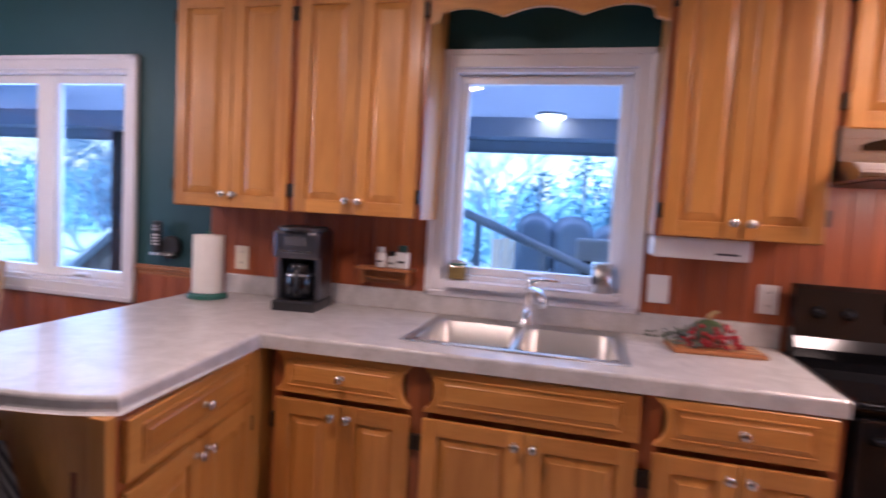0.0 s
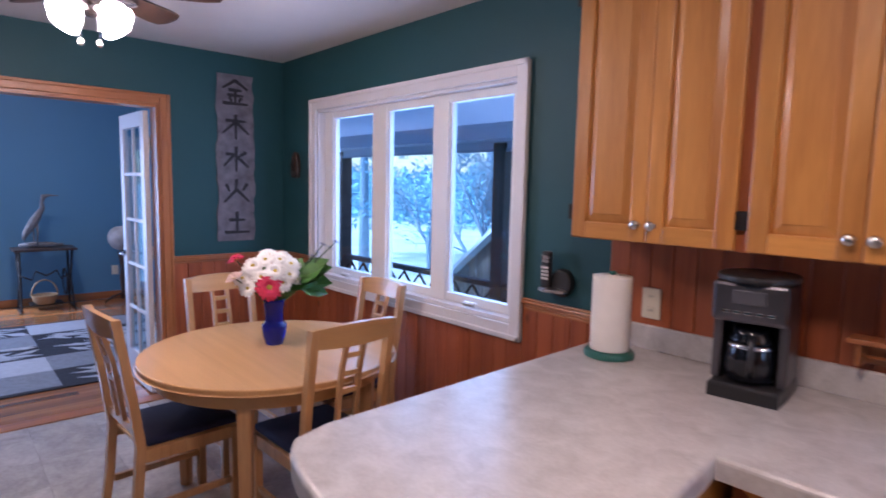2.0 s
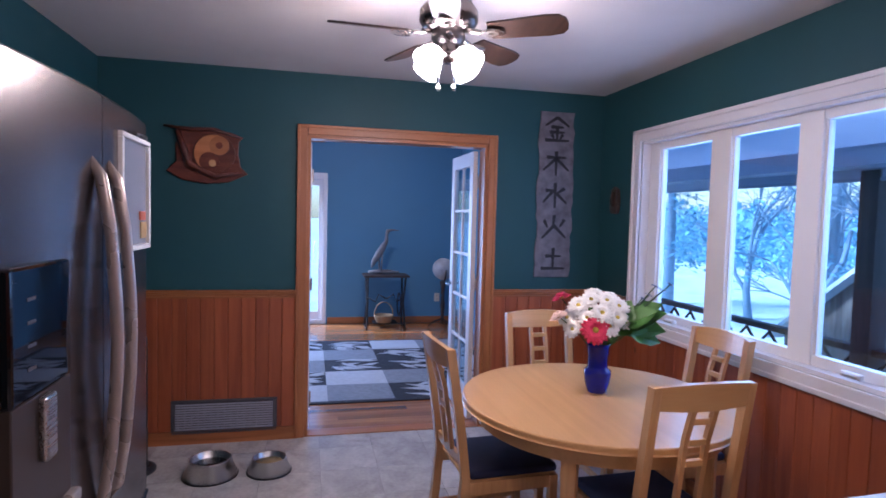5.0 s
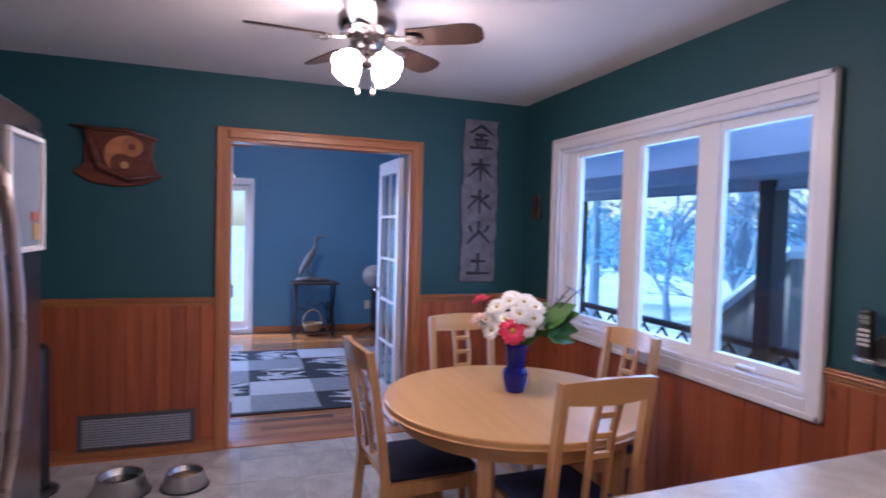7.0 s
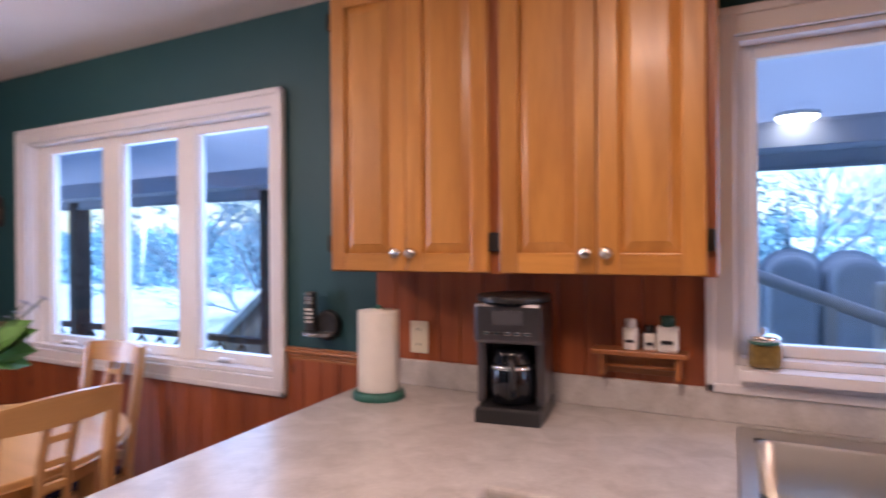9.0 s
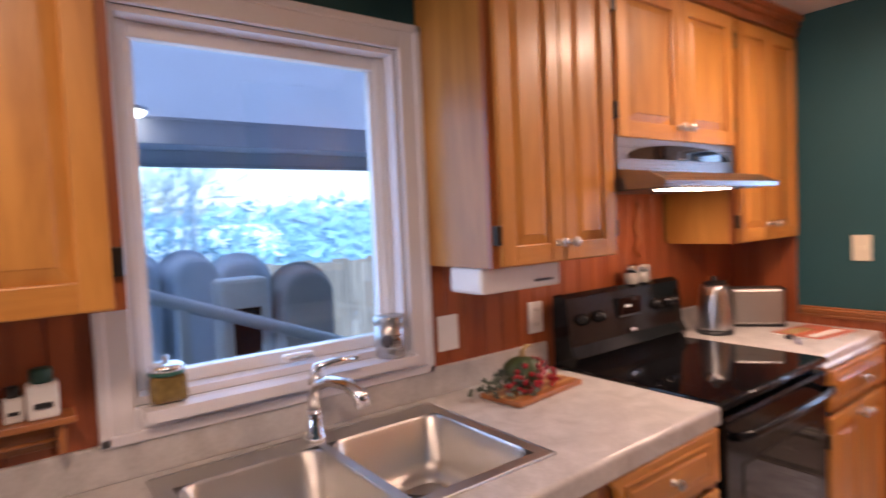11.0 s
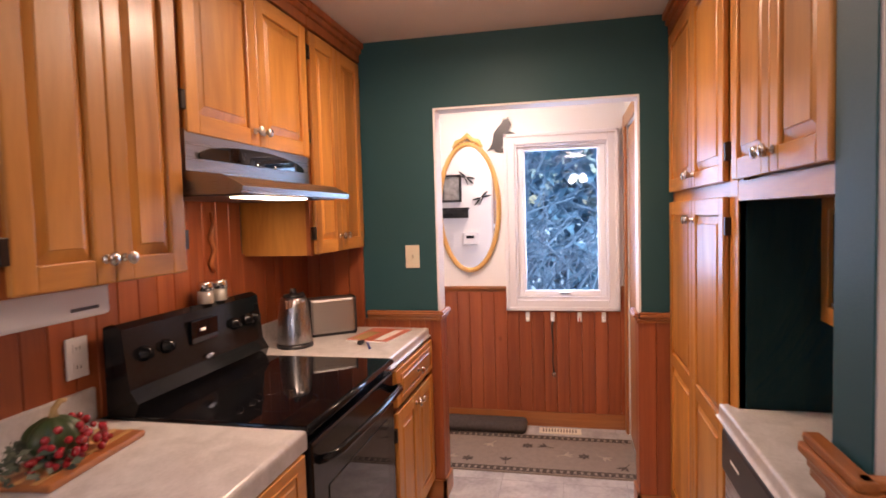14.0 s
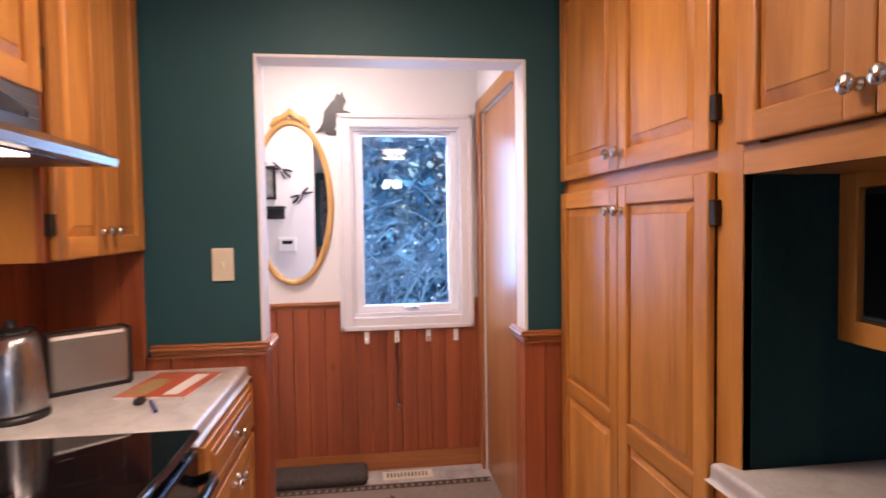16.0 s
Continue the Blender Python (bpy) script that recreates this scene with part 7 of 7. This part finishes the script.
part("meridian", tube(bmesh.new(), [(0.17 * math.cos(radians(a)), 0, 0.80 + 0.17 * math.sin(radians(a))) for a in range(180, 361, 15)], 0.010, 8), M_FANW, gl_)
part("column", lathe(bmesh.new(), [(0.03, 0.05), (0.02, 0.15), (0.035, 0.30), (0.02, 0.42), (0.03, 0.55), (0.05, 0.63), (0, 0.635)], None, 20), M_FANW, gl_)
for a in (30, 150, 270):
    part("foot", tube(bmesh.new(), [(0, 0, 0.12), (0.12 * math.cos(radians(a)), 0.12 * math.sin(radians(a)), 0.08), (0.20 * math.cos(radians(a)), 0.20 * math.sin(radians(a)), 0.014)], 0.013, 7), M_FANW, gl_)

# ---------------------------------------------------------------- outside
DECK, PYE = -0.42, 5.90
M_SNOW = stone("snowy_grass", (0.56, 0.64, 0.62), (0.86, 0.90, 0.88), 0.9, rough=0.95, bump=0.0)
M_PORCHC = plain("porch_ceiling_paint", (0.68, 0.68, 0.74), rough=0.7, var=0.05, scale=3)
M_PORCHW = wood("porch_brown_stain", (0.035, 0.022, 0.018), (0.075, 0.045, 0.035), "z", rough=0.7, coat=0.0)
M_FASCIA = plain("fascia_paint", (0.52, 0.53, 0.60), rough=0.7, var=0.06, scale=3)
M_DECKW = wood("weathered_deck", (0.16, 0.14, 0.125), (0.30, 0.27, 0.24), "x", rough=0.8, coat=0.0)
M_FENCE = wood("weathered_fence", (0.15, 0.12, 0.10), (0.30, 0.25, 0.20), "z", rough=0.85, coat=0.0)
ground = wall("ground", [(-400, 400, -200, 600, -1.5, -1.0)], M_SNOW, "patchy snow-covered lawn", "ground")
pr = thing("porch", (0, 0, 0), "covered wooden porch with dark brown posts and railing", "porch", "", "structure")
bm = bmesh.new()
vs = [bm.verts.new(p) for p in ((-7.5, 3.77, 2.40), (7.0, 3.77, 2.40), (7.0, PYE + 0.5, 1.98), (-7.5, PYE + 0.5, 1.98))]
bmesh.ops.solidify(bm, geom=[bm.faces.new(vs)], thickness=0.10)
part("porch_ceiling", bm, M_PORCHC, pr)
part("fascia", boxes((-7.5, 7.0, 5.53, 5.56, 1.97, 2.125, 0.003)), M_FASCIA, pr)
part("soffit", boxes((-7.5, 7.0, 5.56, PYE - 0.06, 1.975, 1.99)), M_PORCHC, pr)
part("fascia_edge", boxes((-7.5, 7.0, 5.522, 5.53, 2.100, 2.112)), M_FASCIA, pr)
part("gutter", boxes((-7.5, 7.0, PYE - 0.075, PYE - 0.06, 1.872, 1.90, 0.003)), M_FASCIA, pr)
part("beam", boxes((-7.5, 7.0, PYE - 0.06, PYE + 0.06, 1.885, 2.05)), M_PORCHC, pr)
for x in (-5.1, -2.09, 0.95, 4.6):
    part("post", boxes((x - 0.08, x + 0.08, PYE - 0.085, PYE + 0.085, -1.0, 1.96, 0.006)), M_PORCHW, pr)
part("top_rail", boxes((-7.5, 0.87, PYE - 0.05, PYE + 0.05, 0.49, 0.545, 0.005)), M_PORCHW, pr)
part("bottom_rail", boxes((-7.5, 0.87, PYE - 0.025, PYE + 0.025, 0.10, 0.16)), M_PORCHW, pr)
x = -7.3
while x < 0.8:
    bm = tube(bmesh.new(), [(x, PYE, 0.16), (x + 0.15, PYE, 0.315), (x, PYE, 0.47), (x - 0.15, PYE, 0.315)], 0.022, 4, closed=True)
    part("lattice", bm, M_PORCHW, pr)
    x += 0.30
for k in range(15):
    y = 3.78 + 0.145 * k
    part("deck_board", boxes((-7.5, 7.0, y, y + 0.139, DECK - 0.03, DECK)), M_DECKW, pr)
pl = thing("porch_lamp", (2.13, 5.42, 2.132), "round white porch ceiling lamp, switched on", "porch lamp")
part("pan", lathe(bmesh.new(), [(0.11, 0.0), (0.11, -0.02), (0, -0.02)], None, 28), M_WPLAST, pl)
part("shade", lathe(bmesh.new(), [(0.102, -0.018), (0.102, -0.024), (0.085, -0.042), (0.045, -0.053), (0, -0.056)], None, 28), glow("porch_shade", (1.0, 0.95, 0.86), 3.0), pl)
# covered patio chairs with rounded backs, and a stair rail
M_COVER2 = plain("grey_blue_cover", (0.68, 0.78, 0.88), rough=0.8, var=0.12, scale=5, bump=0.4, bump_scale=40)
M_COVER3 = plain("brown_cover", (0.50, 0.45, 0.42), rough=0.8, var=0.12, scale=5, bump=0.4, bump_scale=40)


def covered_chair(x, y, w, top, mat, label, a):
    c = thing("covered_chair", pose(x, y, DECK, 0, 0, a), label, "covered chair", "covered patio furniture")
    out = [(-w / 2, 0), (w / 2, 0)] + ellipse(0, top - w * 0.42, w / 2, w * 0.42, 18, 0, 180)
    part("back_cover", slab(bmesh.new(), out, 0, 0.16, 0.04, m=UPRIGHT, bev_bottom=True), mat, c)
    part("seat_cover", boxes((-w / 2, w / 2, -0.26, -0.12, 0, 0.62, 0.04)), mat, c)


covered_chair(2.345, 5.3, 0.24, 1.77, M_COVER2, "stacked patio chairs under a grey-blue rounded cover", 10)
covered_chair(2.655, 5.42, 0.30, 1.73, M_COVER2, "tall grey-blue rounded furniture cover on the porch", -5)
covered_chair(2.965, 5.3, 0.31, 1.66, M_COVER3, "brown rounded furniture cover on the porch", 0)
covered_chair(2.09, 5.3, 0.22, 1.78, M_COVER2, "stacked patio chairs under a grey-blue rounded cover", 0)
bx = thing("storage_box", (2.50, 4.90, DECK), "pale plastic storage box with a steel frame", "storage box")
part("box_body", boxes((-0.115, 0.115, -0.08, 0.08, 0, 1.67, 0.02)), M_WPLAST, bx)
part("box_window", boxes((-0.065, 0.065, -0.085, -0.078, 1.30, 1.53)), M_BGLASS, bx)
rl = thing("stair_rail", (0, 0, 0), "pale sloping stair rail on the porch", "stair rail")
part("handrail", tube(bmesh.new(), [(1.6, 4.72, 1.40), (3.3, 4.72, 0.75)], 0.03, 8), M_TRIM, rl)
for u in (0.1, 0.35, 0.6, 0.85):
    z = 1.40 - 0.65 * u
    part("baluster", boxes((1.6 + 1.7 * u - 0.02, 1.6 + 1.7 * u + 0.02, 4.70, 4.74, DECK, z)), M_TRIM, rl)
fc = thing("wood_fence", (0, 0, 0), "weathered wooden board fence across the yard", "fence")
for k in range(60):
    x = 1.0 + k * 0.15
    part("board", boxes((x, x + 0.138, 10.0, 10.025, -1.0, 0.95 + 0.03 * math.sin(k * 1.7))), M_FENCE, fc)
part("fence_rail", boxes((1.0, 10.0, 10.025, 10.07, 0.4, 0.5)), M_FENCE, fc)
sd = thing("woodshed", pose(-4.6, 8.4, -1.0), "small brown woodshed with a snowy sloping roof", "shed")
part("shed_wall", slab(bmesh.new(), [(-0.9, 0), (0.65, 0), (0.65, 2.2), (-0.9, 0.95)], -1.6, 0, m=UPRIGHT), M_FENCE, sd)
part("shed_roof", slab(bmesh.new(), [(-1.05, 0.83), (-1.05, 0.90), (0.78, 2.375), (0.78, 2.305)], -1.8, 0.2, m=UPRIGHT), M_SNOW, sd)
hz_ = thing("neighbour_house", (9.6, 34.0, -1.0), "pale far house with a white roof beyond the yard", "house")
part("house_wall", boxes((-5, 5, 0, 7, 0, 1.15)), plain("pale_siding", (0.34, 0.46, 0.54), rough=0.8, var=0.05), hz_)
part("house_roof", slab(bmesh.new(), [(-0.6, 0.85), (3.5, 2.75), (7.6, 0.85), (3.5, 2.55)], 0, 11, m=Matrix.Translation((-5.5, 0, 0)) @ XS), M_SNOW, hz_)
part("gable", slab(bmesh.new(), [(0, 1.15), (7, 1.15), (3.5, 2.5)], 0, 10, m=Matrix.Translation((-5, 0, 0)) @ XS), M_FASCIA, hz_)
for x in (-3, 0, 3):
    part("window", boxes((x - 0.5, x + 0.5, -0.05, 0.02, 0.35, 0.95)), M_FASCIA, hz_)

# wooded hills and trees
# distance haze is put into this pale blue leaf colour
M_FOREST = plain("haze_tinted_forest", (0.22, 0.45, 0.54), rough=0.95, var=0.25, scale=0.25)
# bark and needles carry the blue of the daylight in their base colours
M_BARK = plain("pale_day_tinted_bark", (0.20, 0.29, 0.36), rough=0.9, var=0.2, scale=12, bump=0.6, bump_scale=40)
M_NEEDLE = plain("day_tinted_needle", (0.15, 0.35, 0.44), rough=0.8, var=0.25, scale=3)
gen = np.random.default_rng(3)


def leafy_stand(count, y_near, y_far, spread, height, girth, leaves, leaf):
    """Corners of many small leaf clumps that fill rounded, uneven crowns scattered over a strip of land."""
    y = gen.uniform(y_near, y_far, count)
    x = gen.uniform(-spread[0], spread[1], count) * y
    h, r = gen.uniform(*height, count), gen.uniform(*girth, count)
    u = gen.uniform(0.02, 1.0, (count, leaves))
    wide = np.sqrt(1.02 - u) * (0.55 + 0.45 * np.minimum(u * 6, 1))
    a, d = gen.uniform(0, 2 * np.pi, (count, leaves)), np.sqrt(gen.uniform(0.05, 1, (count, leaves)))
    mid = np.stack([x[:, None] + r[:, None] * wide * d * np.cos(a), y[:, None] + r[:, None] * wide * d * np.sin(a), -1.0 + np.maximum(0, y - 70)[:, None] * 0.03 + h[:, None] * u], -1)
    tri = mid[:, :, None, :] + gen.normal(0, leaf, (count, leaves, 3, 3))
    return tri.reshape(-1, 3)


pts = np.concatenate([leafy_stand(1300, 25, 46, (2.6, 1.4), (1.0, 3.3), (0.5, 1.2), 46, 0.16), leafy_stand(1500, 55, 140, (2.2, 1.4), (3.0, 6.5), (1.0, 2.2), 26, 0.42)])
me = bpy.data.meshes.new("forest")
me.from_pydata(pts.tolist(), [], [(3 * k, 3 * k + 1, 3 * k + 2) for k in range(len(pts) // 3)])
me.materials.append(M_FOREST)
tagged(new("forest", me), "wooded hillside with blue-green haze put into its colour", "forest", "", "stuff")


def branch_tree(m, seed, height, label, levels=4, spread=0.6, r0=0.05, split=4, drop=0.0):
    """A bare tree: a tapered trunk and limbs that fork into fine twigs."""
    r_ = random.Random(seed)
    t = thing("bare_tree", m, label, "tree")
    trunk, limbs = bmesh.new(), bmesh.new()

    def grow(p, d, L, rad, lv, bm_):
        pts, rads, q = [p], [rad], p
        for s in range(4):
            d = (d + Vector((r_.uniform(-1, 1), r_.uniform(-1, 1), r_.uniform(-0.4, 0.5) - drop)) * 0.22).normalized()
            q = q + d * L / 4
            pts.append(q)
            rads.append(rad * (1 - 0.16 * (s + 1)))
        tube(bm_, pts, rads, 6 if lv < 2 else 4)
        if lv < levels:
            for s in range(split):
                b = pts[r_.randint(1, 4)]
                dd = (d + Vector((r_.uniform(-1, 1), r_.uniform(-1, 1), r_.uniform(-0.5, 0.7))) * spread * 1.4).normalized()
                grow(b, dd, L * r_.uniform(0.55, 0.8), rad * 0.52, lv + 1, limbs)
    grow(Vector((0, 0, 0)), Vector((0, 0, 1)), height, r0, 0, trunk)
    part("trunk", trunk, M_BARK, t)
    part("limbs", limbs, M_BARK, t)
    return t


for k, (x, y, h, sd_) in enumerate(((7.5, 2.0, 1.4, 2), (7.9, 2.7, 1.6, 5), (8.2, 1.5, 1.7, 9), (7.8, 3.3, 1.5, 12), (8.5, 2.3, 1.9, 15), (8.9, 3.0, 2.0, 19))):
    branch_tree(pose(x, y, -1.0), sd_, h, "bare shrub with many thin branches, tinted by daylight blue", 4, 0.75, 0.055, 5, 0.1)
for x, y, h, sd_ in ((-6.5, 14, 3.0, 31), (-4.6, 10.5, 2.4, 51), (-8.2, 11.5, 2.6, 53), (-11.5, 13.0, 3.0, 57), (0.5, 15.0, 2.8, 59), (-9.0, 17, 3.5, 33), (3.2, 19, 3.2, 37), (6.0, 22, 3.6, 41)):
    branch_tree(pose(x, y, -1.0), sd_, h, "bare tree in the snowy yard", 4, 0.6, 0.11, 4)


def conifer(m, seed, h, label):
    r_ = random.Random(seed)
    t = thing("pine_tree", m, label, "tree")
    part("trunk", lathe(bmesh.new(), [(0.16, 0), (0.11, h * 0.4), (0.02, h)], None, 10), M_BARK, t)
    bm = bmesh.new()
    for k in range(70):
        z = h * (0.22 + 0.76 * k / 70)
        L = (h - z) * 0.36 + 0.25
        a = r_.uniform(0, 6.283)
        for s in range(int(6 + L * 9)):
            u = r_.uniform(0.15, 1) * L
            p = Vector((math.cos(a) * u, math.sin(a) * u, z - 0.18 * u + r_.uniform(-0.10, 0.10)))
            p += Vector((r_.uniform(-1, 1), r_.uniform(-1, 1), 0)) * 0.18
            d = Vector((math.cos(a) + r_.uniform(-0.8, 0.8), math.sin(a) + r_.uniform(-0.8, 0.8), r_.uniform(-0.4, 0.3))).normalized() * r_.uniform(0.16, 0.34)
            s_ = d.cross(Vector((0, 0, 1))).normalized() * 0.05
            bm.faces.new([bm.verts.new(q) for q in (p - s_, p + d * 0.6 - s_ * 0.7, p + d, p + s_)])
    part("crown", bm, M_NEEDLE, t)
    return t


for x, y, h, sd_ in ((-11.3, 10.4, 7.0, 61), (-14.5, 12.6, 6.0, 62), (1.2, 15.5, 3.5, 63), (2.25, 16.5, 4.1, 64), (3.0, 18.5, 3.9, 65), (-8.6, 12.5, 7.5, 1), (-5.2, 20.0, 9.0, 2), (-13.5, 18.0, 9.5, 6), (7.5, 26, 8.0, 4), (11.0, 5.2, 6.5, 8), (11.5, 1.0, 7.0, 10), (11.2, 3.2, 7.0, 14), (12.0, -1.2, 7.0, 18), (12.5, 2.2, 7.5, 20), (12.6, 4.4, 7.5, 22)):
    conifer(pose(x, y, -1.0), sd_, h, "blue-green pine behind the house, daylight tint in its colour")

# thick hedge behind the bare shrubs
rh, bm = random.Random(17), bmesh.new()
for k in range(15000):
    p = Vector((rh.uniform(10.0, 11.0), rh.uniform(-2.5, 7.5), rh.uniform(-1.0, 4.2 + 0.6 * math.sin(k))))
    d = Vector((rh.uniform(-1, 1), rh.uniform(-1, 1), rh.uniform(-0.6, 0.8))).normalized() * rh.uniform(0.12, 0.32)
    s_ = d.orthogonal().normalized() * 0.075
    bm.faces.new([bm.verts.new(q) for q in (p - s_, p + d, p + s_)])
tagged(part("hedge", bm, M_NEEDLE), "thick evergreen hedge outside the mudroom, daylight blue in its leaf colour", "hedge", "", "stuff")

# ---------------------------------------------------------------- planks, boards and tiles
mesh_cache = {}


def plank_mesh(w, h, d=0.012):
    key = (round(w, 4), round(h, 4))
    if key not in mesh_cache:
        me = bpy.data.meshes.new("plank")
        c = 0.0035
        x0, x1 = 0.0004, w - 0.0004
        v = [(x0, 0, 0), (x0, -d + c, 0), (x0 + c, -d, 0), (x1 - c, -d, 0), (x1, -d + c, 0), (x1, 0, 0)]
        v += [(a, b, h) for a, b, _ in v]
        f = [(i, i + 1, i + 7, i + 6) for i in range(5)] + [(5, 4, 3, 2, 1, 0), (6, 7, 8, 9, 10, 11)]
        me.from_pydata(v, [], [tuple(reversed(q)) for q in f])
        me.materials.append(M_PANEL)
        mesh_cache[key] = me
    return mesh_cache[key]


def planks(parent, m, length, height, width=0.0865):
    """Upright tongued boards side by side along x from m, standing out towards -y."""
    n = max(1, round(length / width))
    w = length / n
    for i in range(n):
        o = new("plank", plank_mesh(w, height))
        o.parent = parent
        o.matrix_basis = m @ Matrix.Translation((i * w, 0, 0))


planks(wall_north, pose(WEST, NORTH, 0), W1[0] - 0.076 - WEST, RAIL - 0.04)
planks(wall_north, pose(W1[0] - 0.076, NORTH, 0), W1[1] - W1[0] + 0.152, W1[2] - 0.078)
planks(wall_north, pose(W1[1] + 0.076, NORTH, 0), 0.60 - W1[1] - 0.076, RAIL - 0.025)
planks(wall_north, pose(0.60, NORTH, 0.90), 1.752 - 0.60, 0.44)
planks(wall_north, pose(2.68, NORTH, 0.90), 3.26 - 2.68, 0.44)
planks(wall_north, pose(3.26, NORTH, 0.90), 0.80, 0.84)
planks(wall_north, pose(4.06, NORTH, 0.90), EAST - 4.06, 0.44)
planks(wall_north, pose(1.752, NORTH, 0.90), 2.68 - 1.752, W2[2] - 0.08 - 0.90)
planks(wall_west, pose(WEST, SOUTH, 0, 0, 0, 90), 1.435 - SOUTH, RAIL - 0.04)
planks(wall_west, pose(WEST, 2.80, 0, 0, 0, 90), NORTH - 2.80, RAIL - 0.04)
planks(wall_east, pose(EAST, NORTH, 0, 0, 0, -90), NORTH - 2.873, RAIL - 0.035)
planks(wall_east, pose(EAST, NORTH, RAIL - 0.035, 0, 0, -90), 0.33, 1.345 - RAIL + 0.035)
planks(wall_east, pose(EAST, 1.902, 0, 0, 0, -90), 1.902 - 1.74, RAIL - 0.035)
planks(wall_east, pose(EAST - 0.012, 2.885, 0, 0, 0, 0), 0.144, RAIL - 0.035)
planks(wall_east, pose(EAST + 0.132, 1.89, 0, 0, 0, 180), 0.144, RAIL - 0.035)
planks(wall_mud, pose(MUD, NORTH, 0, 0, 0, -90), NORTH - W3[1] - 0.076, RAIL - 0.04)
planks(wall_mud, pose(MUD, W3[1] + 0.076, 0, 0, 0, -90), W3[1] - W3[0] + 0.152, W3[2] - 0.078)
planks(wall_mud, pose(MUD, W3[0] - 0.076, 0, 0, 0, -90), 0.04, RAIL - 0.04)
planks(wall_stub, pose(2.83, 1.767, 0, 0, 0, -90), 1.767 - SOUTH, RAIL)
planks(wall_stub, pose(2.97, 1.755, 0, 0, 0, 180), 0.14, RAIL)

# hardwood boards of the living room
for i in range(50):
    x0 = -2.425 - 0.0815 * (i + 1)
    cut = -1.4 + (i * 1.37) % 2.2
    for a, c in ((-1.45, cut), (cut, min(cut + 2.6, 3.61)), (min(cut + 2.6, 3.61), 3.61)):
        if c - a < 0.05 or x0 < -6.40:
            continue
        o = part("board", boxes((x0 + 0.0006, x0 + 0.0809, a + 0.0006, c - 0.0006, -0.006, 0.0)), M_HARD, living_floor)

# vinyl tiles
TS = 0.335
tile = boxes((0.0012, TS - 0.0012, 0.0012, TS - 0.0012, -0.0045, 0.0, 0.0009))
me = bpy.data.meshes.new("tile")
tile.to_mesh(me)
tile.free()
me.materials.append(M_TILE)
for i in range(25):
    for j in range(10):
        x, y = -2.42 + TS * i, SOUTH - 0.0 + TS * j
        if x > 2.9 and y < 0.95:
            continue
        o = new("tile", me)
        o.parent = floor
        o.location = (x, y, 0)
